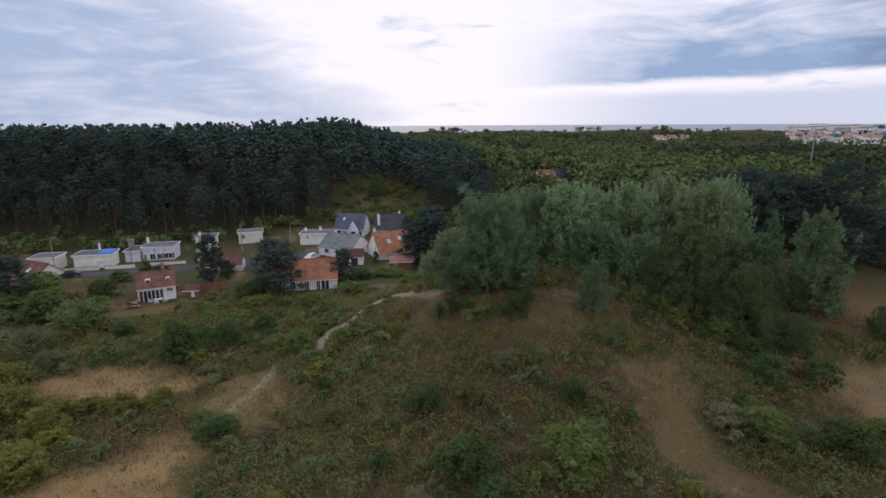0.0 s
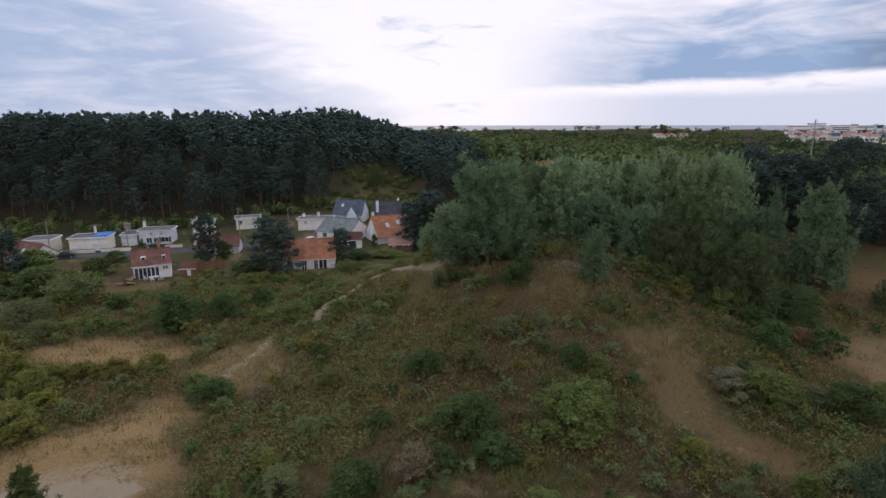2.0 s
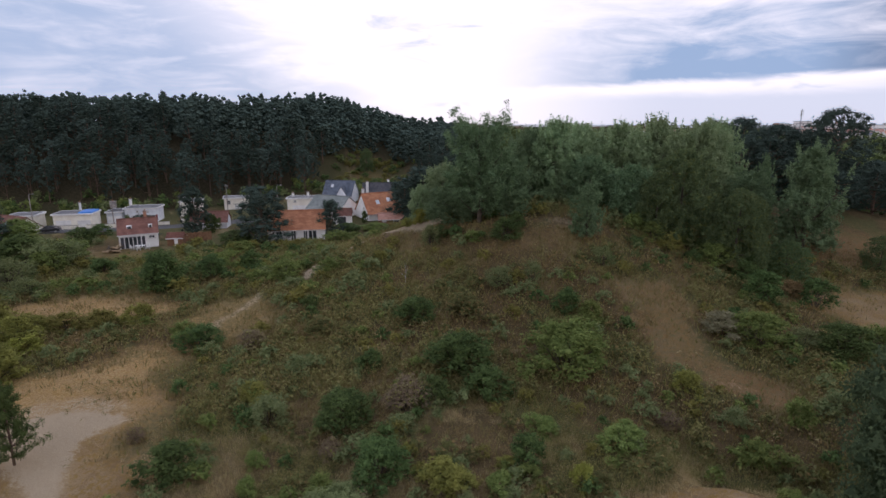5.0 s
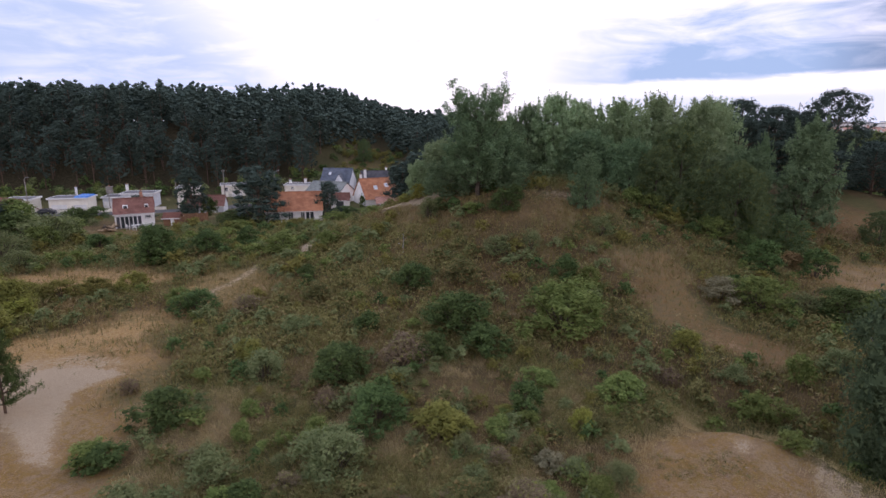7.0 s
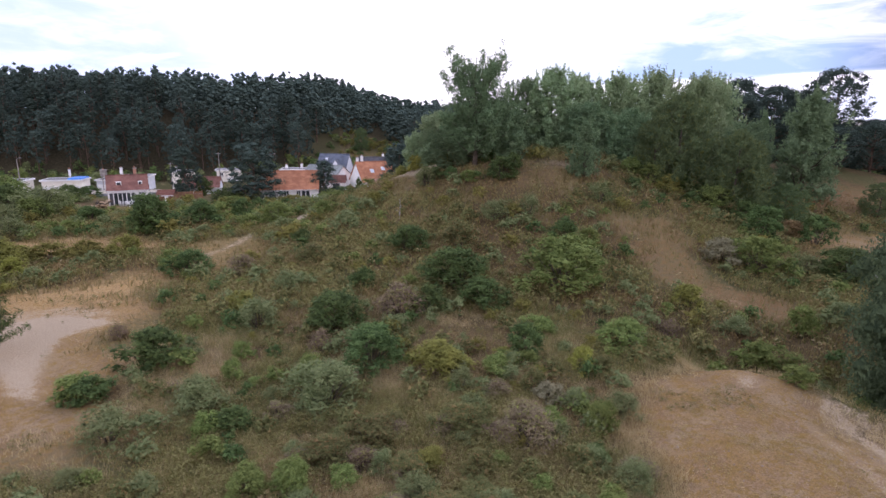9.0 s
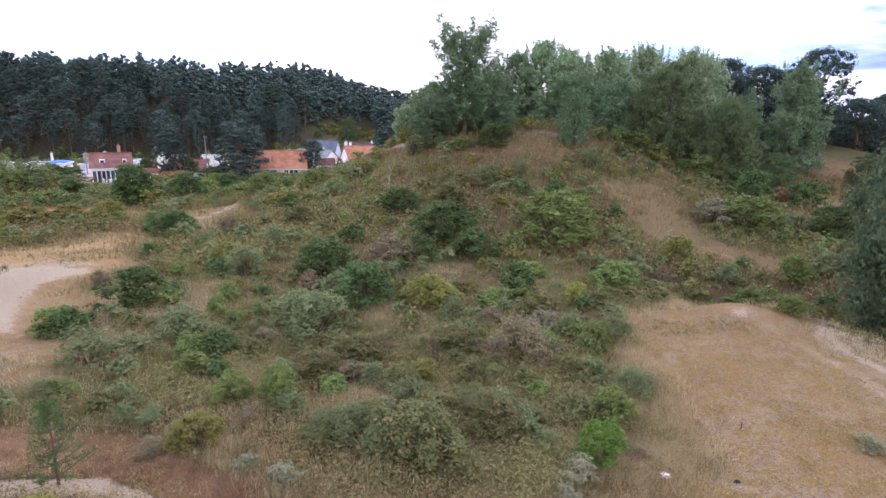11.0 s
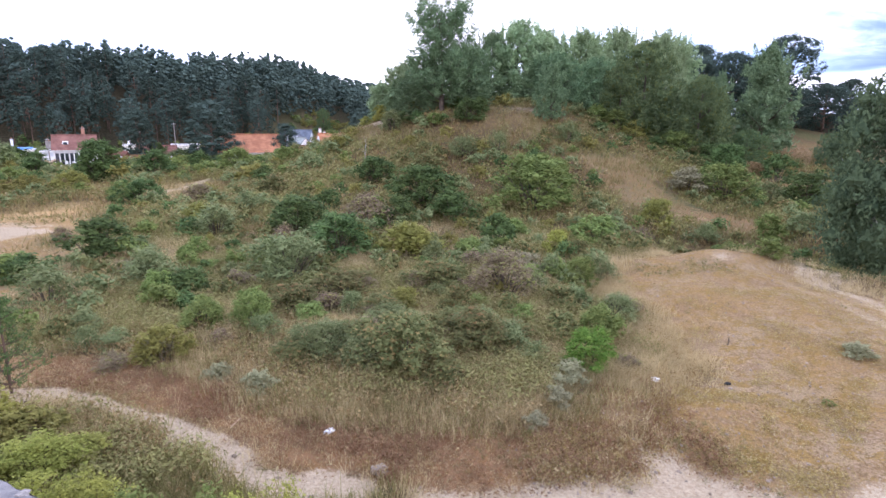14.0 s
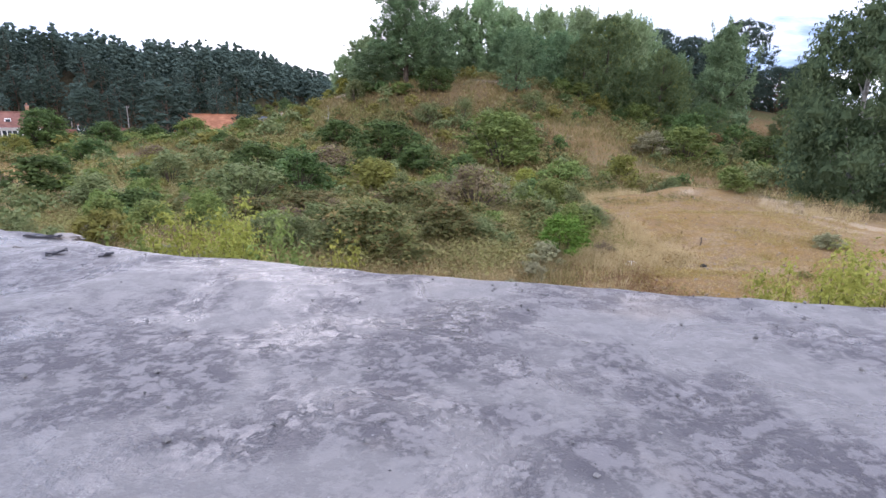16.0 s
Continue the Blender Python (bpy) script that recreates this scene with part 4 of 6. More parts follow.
gabled_house("house", -25.6, 139.0, -22, 9.6, 9.0, 2.3, 5.0, RENDER_WHITE, SHINGLE, "low white house with a grey-green roof", [("l", 0.5, 0.9, 1.2, 1.2, "window"), ("f", 1.0, 0.9, 1.2, 1.2, "window"), ("f", -2.5, 0.9, 1.2, 1.2, "window")])
flat_house("house", -35.4, 152.4, 2, 9.0, 5.6, 4.1, RENDER_CREAM, "cream flat-roofed house with a garage door", [("f", -1.0, 0.2, 4.2, 2.0, "garage"), ("f", -2.4, 3.1, 0.6, 0.5, "window"), ("f", 2.4, 3.1, 0.6, 0.5, "window")], [(-3.6, 1, 4.1, 5.2, RENDER_WHITE), (0.4, 1.5, 4.1, 5.4, RENDER_WHITE)], low=1.1)
flat_house("house", -56.8, 159.0, 18, 6.6, 5, 4.2, RENDER_CREAM, "small cream flat-roofed house", [("f", 0.8, 0.2, 2.6, 2.0, "garage"), ("f", -2.0, 2.6, 0.8, 1.0, "window")], low=0.9)
flat_house("house", -74.4, 141.5, 10, 7.6, 5.6, 3.9, RENDER_GREY, "pale grey flat-roofed house with maroon shutters", [("f", -1.4, 0.8, 1.3, 1.3, "window"), ("f", -3.2, 0.6, 0.6, 1.5, "window"), ("f", 0.3, 0.8, 1.2, 1.3, "window"), ("f", 2.4, 1.0, 1.8, 1.2, "window"), ("f", 1.25, 0.9, 0.5, 1.4, "maroon"), ("f", 3.6, 0.9, 0.5, 1.4, "maroon"), ("f", -0.8, 3.0, 0.5, 0.4, "window"), ("f", 1.6, 3.0, 0.5, 0.4, "window")], [(-3.2, 0.5, 4.4, 6.0, RENDER_WHITE, 0.55)])
flat_house("garage", -80.2, 140.0, 10, 3.6, 6.0, 3.2, RENDER_GREY, "pale grey flat-roofed garage", [("f", 0, 0.2, 3.2, 2.0, "garage")], [(-1.4, 1.0, 3.8, 5.4, CONCRETE, 1.2)], "garage")
f1 = flat_house("house", -86.3, 133.0, 12, 8.2, 5.6, 3.7, RENDER_CREAM, "cream flat-roofed house with blue tarpaulin on the roof", [("f", -2.0, 0.5, 3.2, 1.8, "garage"), ("f", 2.4, 0.6, 2.8, 1.6, "garage")], [(0.6, 1, 4.2, 6.0, RENDER_WHITE, 0.4)])
flat_house("house", -96.3, 130.0, 10, 5.6, 5.4, 3.6, RENDER_CREAM, "low cream flat-roofed house with grey porch", [("f", 1.0, 0.2, 2.8, 2.0, "garage"), ("f", -1.7, 0.9, 1.2, 1.2, "window")])
gabled_house("house", -89.5, 117.0, -24, 9.0, 7.0, 2.9, 5.6, RENDER_CREAM, TILE_BROWN, "cream gabled house with a dark red roof", [("r", 0, 2.9, 0.8, 1.1, "window"), ("f", 1.0, 0.8, 1.2, 1.2, "window")], (), [(0.5, 0.45, 0.8, 1.0)], z=-5.0)
flat_house("house", -66.0, 150.5, 15, 5.0, 6.0, 4.2, RENDER_CREAM, "small cream flat-roofed house behind trees", [("f", -0.6, 1.0, 1.0, 1.2, "window")], [(-1.8, 0, 4.2, 5.4, RENDER_WHITE, 0.5)])
gabled_house("house", -50.6, 124.0, 12, 7.6, 6.0, 2.6, 4.4, RENDER_GREY, TILE_BROWN, "pale house with a brown tiled roof", [("f", -2.0, 0.8, 1.1, 1.2, "window"), ("f", 1.4, 0.3, 1.4, 1.8, "garage")], z=-4.0)
gabled_house("shed", -9.6, 122.6, 8, 5.6, 4.4, 2.0, 2.9, TIMBER, TILE_PINK, "garden shed with a pale red tiled roof", [("f", -1.6, 0.2, 0.9, 1.6, "garage"), ("f", 1.0, 0.9, 1.2, 0.8, "window")], category="shed")
gabled_house("shed", -46.9, 98.6, 10, 2.6, 2.2, 1.6, 2.1, TIMBER, TILE_BROWN, "low red timber garden shed", [("f", 0.2, 0.1, 0.6, 1.3, "garage")], category="shed")
gabled_house("garden_pavilion", -21.2, 127.6, 5, 4.0, 4.0, 2.2, 3.4, RENDER_WHITE, TILE_BROWN, "small garden pavilion with a brown roof", [("f", 0, 0.1, 1.6, 2.0, "door")], category="pavilion")
gabled_house("house", 37.5, 235, 30, 8, 8, 3.2, 7.2, RENDER_GREY, SLATE_DARK, "pale house with a dark roof among trees", [("l", 0, 3.5, 0.9, 1.2, "window")], z=1.6)
gabled_house("house", 43.0, 236, 35, 9, 8, 3.2, 7.4, RENDER_WHITE, TILE_ORANGE, "white house with an orange roof among trees", [("l", 0, 3.5, 0.9, 1.2, "window"), ("f", 0, 0.8, 1.2, 1.2, "window")], (), [(0, 0.5, 0.9, 1.1)], z=2.4)
gabled_house("house", 49.5, 240, 35, 7, 8, 3.4, 7.4, RENDER_WHITE, SLATE_DARK, "white gabled house with a dark roof among trees", [("l", 0, 3.5, 0.9, 1.2, "window")], z=3.0)

# blue sheet over the end of a roof
bm = bmesh.new()
bmesh.ops.create_grid(bm, x_segments=14, y_segments=12, size=0.5)
for v in bm.verts:
    e = max(abs(v.co.x), abs(v.co.y)) * 2
    v.co = Vector((v.co.x * 3.2, v.co.y * 5.6, (0.10 * noise.noise(v.co * 7)) - (0.9 * max(0, e - 0.88) / 0.12 if e > 0.88 else 0) * 0.6))
r = bmesh.ops.extrude_face_region(bm, geom=bm.faces[:])
for v in [e for e in r["geom"] if isinstance(e, bmesh.types.BMVert)]:
    v.co.z -= 0.03
me = bpy.data.meshes.new("tarpaulin")
bm.to_mesh(me)
bm.free()
me.materials.append(TARP)
tarp = tagged(new("tarpaulin", me), "bright blue tarpaulin over a flat roof", "tarpaulin")
tarp.matrix_world = f1.matrix_world @ pose(2.7, -0.05, 4.2)


def garden_wall(x, y, turn, w, h, label="low cream rendered garden wall"):
    root = thing("garden_wall", pose(x, y, float(terrain(x, y)), 0, 0, turn), label, "wall")
    part("wall", boxed(-w / 2, w / 2, -0.12, 0.12, -0.5, h, bevel=0.01), RENDER_CREAM, root)
    part("coping", boxed(-w / 2 - 0.04, w / 2 + 0.04, -0.17, 0.17, h, h + 0.08, bevel=0.01), CONCRETE, root)


for a in ((-86.5, 126.6, 14, 8.0, 0.8), (-78.5, 129.2, 16, 6.5, 0.9), (-69.5, 133.2, 12, 9.5, 0.8), (-92.5, 123.5, 14, 3, 0.8), (-60.5, 137, 16, 5, 0.9)):
    garden_wall(*a)


def car(x, y, turn, paint, label):
    root = thing("car", pose(x, y, float(terrain(x, y)) + 0.17, 0, 0, turn), label, "car", "parked cars")
    bm = bmesh.new()
    prof = [(-2.05, 0.35), (-2.1, 0.75), (-1.35, 0.9), (-0.6, 1.42), (0.9, 1.45), (1.75, 1.0), (2.05, 0.9), (2.1, 0.35)]
    l = [bm.verts.new((x_, -0.85 + (0.14 if z_ > 1.2 else 0), z_)) for x_, z_ in prof]
    r = [bm.verts.new((x_, 0.85 - (0.14 if z_ > 1.2 else 0), z_)) for x_, z_ in prof]
    for j in range(len(prof)):
        k = (j + 1) % len(prof)
        bm.faces.new((l[j], l[k], r[k], r[j]))
    bm.faces.new(l[::-1])
    bm.faces.new(r)
    bmesh.ops.recalc_face_normals(bm, faces=bm.faces)
    bmesh.ops.bevel(bm, geom=bm.edges[:], offset=0.06, segments=2, affect="EDGES")
    part("body", bm, paint, root)
    for s in (-1, 1):
        part("window", boxed(-0.75, 1.1, s * 0.80 - 0.02, s * 0.80 + 0.02, 0.98, 1.34, bevel=0.01), GLASS_DARK, root)
        for x_ in (-1.3, 1.3):
            v, f = tube([(x_, s * 0.72, 0.32), (x_, s * 0.88, 0.32)], [0.32, 0.32], 14)
            wheel = part("wheel", mesh_of("wheel", v, f, RUBBER), None, root)
            v, f = tube([(x_, s * 0.84, 0.32), (x_, s * 0.87, 0.32), (x_, s * 0.885, 0.32)], [0.2, 0.2, 0.01], 10)
            part("rim", mesh_of("rim", v, f, STEEL), None, wheel)
    for s in (-0.6, 0.6):
        part("headlight", boxed(-2.14, -2.06, s - 0.17, s + 0.17, 0.62, 0.76, bevel=0.02), PAINT_WHITE, root)


car(-94.0, 124.6, 100, CAR_DARK, "dark car parked in front of a garage")
car(-83.0, 118.0, 18, CAR_DARK, "dark car parked on the street")
car(-32.5, 132.0, 60, CAR_WHITE, "white car parked beside a house")
car(-27.5, 156.0, 20, CAR_DARK, "dark car parked before the slate-roofed house")


def utility_pole(x, y, h, lean=0.0, lamp=False):
    root = thing("utility_pole", pose(x, y, float(terrain(x, y)), lean), "slim grey utility pole beside the street" if not lamp else "grey street lamp beside the street", "pole")
    v, f = tube([(0, 0, -0.5), (0, 0, h / 2), (0, 0, h)], [0.13, 0.11, 0.08], 8)
    part("pole", mesh_of("pole", v, f, CONCRETE), None, root)
    if lamp:
        v, f = tube([(0, 0, h - 0.1), (0.3, -0.1, h + 0.25), (1.1, -0.4, h + 0.35)], [0.05, 0.05, 0.04], 6)
        part("arm", mesh_of("arm", v, f, STEEL), None, root)
        part("lamp_head", boxed(0.95, 1.5, -0.55, -0.3, h + 0.3, h + 0.42, bevel=0.03), STEEL, root)
    else:
        part("crossarm", boxed(-0.5, 0.5, -0.04, 0.04, h - 0.4, h - 0.3), STEEL, root)


for a in ((-92, 126, 8.0, 0, True), (-63, 136.5, 7.0), (-60.5, 141, 7.5), (-51, 136, 9.0), (-40, 141, 7.5, 0, True), (-76.5, 131, 6.0)):
    utility_pole(*a)


def garden_chair(x, y, turn):
    """A moulded white garden chair."""
    root = thing("garden_chair", pose(x, y, float(terrain(x, y)), 0, 0, turn), "white plastic garden chair on the lawn", "chair", "garden chairs")
    part("seat", boxed(-0.25, 0.25, -0.24, 0.24, 0.42, 0.46, bevel=0.015), PAINT_WHITE, root)
    part("backrest", boxed(-0.25, 0.25, 0.22, 0.27, 0.46, 0.9, bevel=0.015), PAINT_WHITE, root)
    for u in (-0.22, 0.22):
        part("armrest", boxed(u - 0.03, u + 0.03, -0.22, 0.24, 0.64, 0.67, bevel=0.01), PAINT_WHITE, root)
        for w in (-0.2, 0.22):
            part("leg", boxed(u - 0.025, u + 0.025, w - 0.025, w + 0.025, 0, 0.64 if w < 0 else 0.46), PAINT_WHITE, root)


def garden_table(x, y, turn):
    root = thing("garden_table", pose(x, y, float(terrain(x, y)), 0, 0, turn), "white plastic garden table on the lawn", "table")
    part("tabletop", boxed(-0.8, 0.8, -0.45, 0.45, 0.7, 0.74, bevel=0.015), PAINT_WHITE, root)
    for u in (-0.7, 0.7):
        for w in (-0.36, 0.36):
            part("leg", boxed(u - 0.03, u + 0.03, w - 0.03, w + 0.03, 0, 0.7), PAINT_WHITE, root)


def board_fence(x, y, turn, n, h=1.6):
    """A fence of upright boards between posts."""
    root = thing("fence", pose(x, y, float(terrain(x, y)), 0, 0, turn), "brown timber board fence round a garden", "fence")
    for i in range(n):
        part("board", boxed(i * 0.3, i * 0.3 + 0.27, -0.015, 0.015, -0.2, h + 0.04 * math.sin(i * 2.3)), TIMBER, root)
    for i in range(0, n + 1, 7):
        part("post", boxed(i * 0.3 - 0.05, i * 0.3 + 0.05, 0.015, 0.115, -0.4, h + 0.1), TIMBER, root)


garden_table(-51.4, 94.6, 26)
for a in ((-52.6, 94.2, 100), (-50.3, 95.0, -80), (-51.2, 93.6, 200), (-36.4, 105.5, 30), (-35.2, 106.2, -50)):
    garden_chair(*a)
board_fence(-48.3, 101.0, 22, 21)
board_fence(-13.5, 119.5, 8, 24, 1.2)


def log_pile():
    rng = np.random.default_rng(8)
    x, y = -54.4, 92.2
    root = thing("log_pile", pose(x, y, float(terrain(x, y))), "untidy heap of sawn logs and brushwood", "log pile")
    for i in range(26):
        L, r_ = rng.uniform(0.7, 1.6), rng.uniform(0.08, 0.16)
        v, f = tube([(-L / 2, 0, 0), (0, 0, 0), (L / 2, 0, 0)], [r_, r_ * 0.95, r_ * 0.9], 7)
        lg = part("log", mesh_of("log", v, f, PALE_WOOD if i % 3 else BARK), None, root)
        lg.matrix_local = pose(rng.normal(0, 0.6), rng.normal(0, 0.7), 0.12 + 0.9 * rng.random() ** 1.5, rng.uniform(-20, 20), rng.uniform(-25, 25), rng.uniform(0, 180))


log_pile()


# ---- plants ----
def profile_radius(kind, u):
    """The crown's half-width, 0 to 1, at the share u of the crown's height."""
    if kind == "stand":
        return (0.8 + 0.2 * math.sin(math.pi * u)) * (1 - u ** 3.2) ** 0.5
    if kind == "cone":
        return 0.15 + 0.85 * (1 - u) ** 0.8 * min(1, 0.5 + 2.2 * u)
    if kind == "dome":
        return math.sqrt(max(0.03, 1 - u ** 2.2))
    return math.sin(math.pi * (0.12 + 0.84 * u)) ** 0.7


def limbed(rng, H, r0, tips, wander=0.4, sides=6, stem_top=0.8):
    """Trunk and limbs that run to the given tips; each limb grows out of the trunk's skin."""
    k = np.linspace(0, 1, 8)
    mid = np.stack([wander * 0.3 * np.sin(k * 3 + rng.random() * 6) * k, wander * 0.3 * np.sin(k * 2.3 + rng.random() * 6) * k, k * H * stem_top], 1)
    mid[0, 2] = -0.4
    cut = lambda f: np.concatenate([f[:, (0, 1, 2)], f[:, (0, 2, 3)]])
    v, f = tube(mid, r0 * (1 - 0.82 * k), sides)
    vs, fs, o, skin = [v], [cut(f)], len(v), v
    for tip in tips:
        s = np.clip(tip[2] / (H * stem_top) - rng.uniform(0.12, 0.3), 0.08, 0.92)
        a = np.array([np.interp(s, k, mid[:, j]) for j in range(3)])
        b = a + (np.asarray(tip) - a) * 0.5 + (0, 0, -0.06 * H * rng.random())
        r1 = r0 * (1 - 0.82 * s) * 0.5
        v, f = tube([a, b, np.asarray(tip)], [r1, r1 * 0.65, r1 * 0.2], 5)
        near = int(np.argmin(np.linalg.norm(skin - a, axis=1)))
        fan = np.array([(near, o + (j + 1) % 5, o + j) for j in range(5)])
        vs.append(v)
        fs += [cut(f) + o, fan]
        o += len(v)
    return np.concatenate(vs), np.concatenate(fs)


def crown_clumps(rng, H, W, base, kind, n, csize):
    """Places and sizes of the crown's leaf clumps, with an uneven outline and small shoots standing out of it."""
    c, r = [], []
    ph = rng.uniform(0, 6.28, 4)
    for i in range(n):
        shoot = i % 4 == 3
        u = ((i + rng.random()) / n) ** 0.9
        a = rng.uniform(0, 2 * math.pi)
        rad = profile_radius(kind, u) * W / 2 * (1 + 0.16 * math.sin(2 * a + ph[0] + 3 * u) + 0.12 * math.sin(3 * a + ph[1] - 5 * u) + 0.10 * math.sin(17 * u + ph[2]))
        q = rad * (rng.uniform(0.92, 1.18) if shoot else math.sqrt(rng.uniform(0.1, 1.0)))
        z = base + u * (H - base) * 0.95 + (rng.uniform(0.0, 0.7) if shoot else 0.0)
        c.append((q * math.cos(a), q * math.sin(a), z))
        r.append(csize * (rng.uniform(0.25, 0.5) if shoot else rng.uniform(0.6, 1.25) * (0.75 + 0.35 * (1 - u))))
    return np.array(c), np.array(r)


def build_tree(name, leaf, bark, seed, H, W, base, kind, clumps, csize, n, size, label, category, group, squash=0.9, up=0.3, corners=4, aspect=0.55, hang=0.0, limbs=10, r0=None, heart=0.4):
    rng = np.random.default_rng(seed)
    root = thing(name, Matrix(), label, category, group)
    c, r = crown_clumps(rng, H, W, base, kind, clumps, csize)
    tips = c[rng.choice(len(c), min(limbs, len(c)), replace=False)]
    part("trunk", mesh_of("trunk", *limbed(rng, H, r0 or 0.02 * H + 0.03, tips), bark, True), None, root)
    part("crown", mesh_of("crown", *joined([leaves(rng, c, r, n, size, up, aspect, squash, 0.5, corners, hang), cores(rng, c, r, heart, squash)]), leaf), None, root)
    return root


SCENE_PLANTS = {}


def plant(key, make, x, y, scale=(1, 1, 1), turn=0.0, label="", sink=0.06, z=None):
    """Puts a plant on the ground: built the first time, copied after that."""
    m = pose(x, y, (float(terrain(x, y)) if z is None else z) - sink, 0, 0, turn) @ Matrix.Diagonal((*scale, 1))
    if key not in SCENE_PLANTS:
        ob = make()
        ob.matrix_world = m
        SCENE_PLANTS[key] = ob
    else:
        ob = copy_thing(SCENE_PLANTS[key], Matrix())
        ob.matrix_basis = m
    return tagged(ob, label)


def spires(rng, c, r, H, W, n):
    """Thin upright shoots that stand out of a crown's top."""
    cs, rs = [c], [r]
    for i in range(n):
        a, q = rng.uniform(0, 6.28), W * 0.46 * math.sqrt(rng.random())
        x, y = q * math.cos(a), q * math.sin(a)
        near = np.hypot(c[:, 0] - x, c[:, 1] - y) < 0.16 * W
        z0 = c[near, 2].max() if near.any() else H * 0.7
        k = np.linspace(0, 1, 6)
        L = rng.uniform(0.05, 0.13) * H
        cs.append(np.stack([x + 0.03 * W * k * math.cos(a), y + 0.03 * W * k * math.sin(a), z0 - 0.3 + L * k], 1))
        rs.append(0.42 * (1 - 0.65 * k))
    return np.concatenate(cs), np.concatenate(rs)


def upright_tree(leaf, seed, H, W, base, kind, clumps, csize, n, size, label, shoots, limbs=16):
    """A poplar: many small leaves in upright sprays, and a feathery top."""
    rng = np.random.default_rng(seed)
    root = thing("poplar", Matrix(), label, "tree", "poplars on the mound")
    c, r = crown_clumps(rng, H, W, base, kind, clumps, csize)
    tips = c[rng.choice(len(c), limbs, replace=False)]
    c, r = spires(rng, c, r, H, W, shoots)
    part("trunk", mesh_of("trunk", *limbed(rng, H, 0.02 * H + 0.03, tips), BARK, True), None, root)
    part("crown", mesh_of("crown", *joined([leaves(rng, c, r, n, size, 0.45, 0.5, 1.7, 0.45, 3, 0.6), cores(rng, c[: clumps], r[: clumps], 0.5, 1.4)]), leaf), None, root)
    return root


def poplar(v):
    return lambda: upright_tree(LEAF["poplar_pale" if v >= 2 else "poplar"], 20 + v, 13.4, 8, 0.5, "stand", 430, 0.84, 22000, 0.29, "tall grey-green poplar with dense upright crown", 34)


def cone_poplar():
    return upright_tree(LEAF["poplar"], 37, 14, 8.5, 0.4, "cone", 400, 0.66, 21000, 0.25, "conical grey-green young poplar", 22)


def airy_poplar():
    """An open crown: sprays of leaves along steep limbs, thinning out towards the top."""
    rng = np.random.default_rng(31)
    H = 14.8
    root = thing("poplar", Matrix(), "tall grey-green poplar with an airy open top", "tree", "poplars on the mound")
    stems = [tube([(0, 0, -0.4), (0.15, 0.1, 5), (-0.1, 0.2, 9.5), (0.05, 0.1, 13.6)], [0.3, 0.22, 0.12, 0.03], 7)]
    c, r = [], []
    for i in range(84):
        z0 = 0.8 + 9.9 * (i / 84) ** 0.9
        a = 2.4 * i + rng.normal(0, 0.3)
        L = (4.6 - 0.09 * z0) * rng.uniform(0.7, 1.1) * (1.0 if z0 < 6 else 1.2)
        k = np.linspace(0, 1, 5)[:, None]
        out = np.array([math.cos(a), math.sin(a), 0.0])
        steep = min(1.0, max(0.0, (z0 - 4) / 4))
        path = np.array([0.05, 0.1, z0]) + out * L * (0.86 - 0.16 * steep) * k ** 0.8 + np.array([0, 0, 1.0]) * L * (rng.uniform(0.45, 0.85) + 0.25 * steep) * k ** 1.3
        stems.append(tube(path, 0.07 * (1 - 0.05 * z0) * (1 - 0.85 * k[:, 0]), 4))
        for q in np.linspace(0.3, 1.04, 11 if z0 < 6 else 8):
            p = np.array([np.interp(q, k[:, 0], path[:, j]) for j in range(3)]) + rng.normal(0, 0.28, 3)
            c.append(p)
            r.append(rng.uniform(0.3, 0.66) * (1.0 if z0 < 6 else 1.05))
    c, r = np.array(c), np.array(r)
    part("trunk", mesh_of("trunk", *joined(stems), BARK, True), None, root)
    low = c[:, 2] < 6.5
    part("crown", mesh_of("crown", *joined([leaves(rng, c, r, 48000, 0.2, 0.45, 0.6, 1.2, 0.45, 3, 0.3), cores(rng, c[low], r[low], 0.4, 1.1)]), LEAF["poplar"]), None, root)
    return root


def bushy_tree(v):
    return lambda: build_tree("willow", LEAF["willow"], BARK, 40 + v, 12, 11, 0.3, "dome", 460, 0.8, 24000, 0.27, "broad yellow-green willow on the slope", "tree", "broad trees on the mound", limbs=14, hang=0.9, corners=3, aspect=0.48, up=0.4)


def birch():
    return build_tree("birch", LEAF["birch"], PALE_BARK, 50, 11.5, 6.6, 0.2, "oval", 170, 1.0, 36000, 0.2, "birch with drooping dark green twigs", "tree", "", limbs=20, hang=1.4, squash=1.3, corners=3, aspect=0.5, heart=0.5)


def pine_tree(v):
    def make():
        rng = np.random.default_rng(60 + v)
        H, W = 14.0, 6.0 + 0.5 * v
        root = thing("pine", Matrix(), "tall dark pine on the wooded hill", "tree", "pines of the hill")
        n = 84
        u = ((np.arange(n) + rng.random(n)) / n) ** 0.7
        base = 3.6 + 0.9 * v
        rad = W / 2 * np.sqrt(np.clip(1 - ((u - 0.35) / 0.72) ** 2, 0.05, 1)) * rng.uniform(0.3, 1.05, n)
        a = rng.uniform(0, 6.28, n)
        c = np.stack([rad * np.cos(a), rad * np.sin(a), base + u * (H - base)], 1)
        r = rng.uniform(0.42, 0.85, n)
        part("trunk", mesh_of("trunk", *limbed(rng, H, 0.2, c[::9], 0.6, 5, 0.97), PINE_BARK, True), None, root)
        part("crown", mesh_of("crown", *joined([leaves(rng, c, r, 1700, 0.42, 0.05, 0.4, 0.8, 0.5, 3), cores(rng, c, r, 0.72, 0.7)]), LEAF["pine"]), None, root)
        return root
    return make


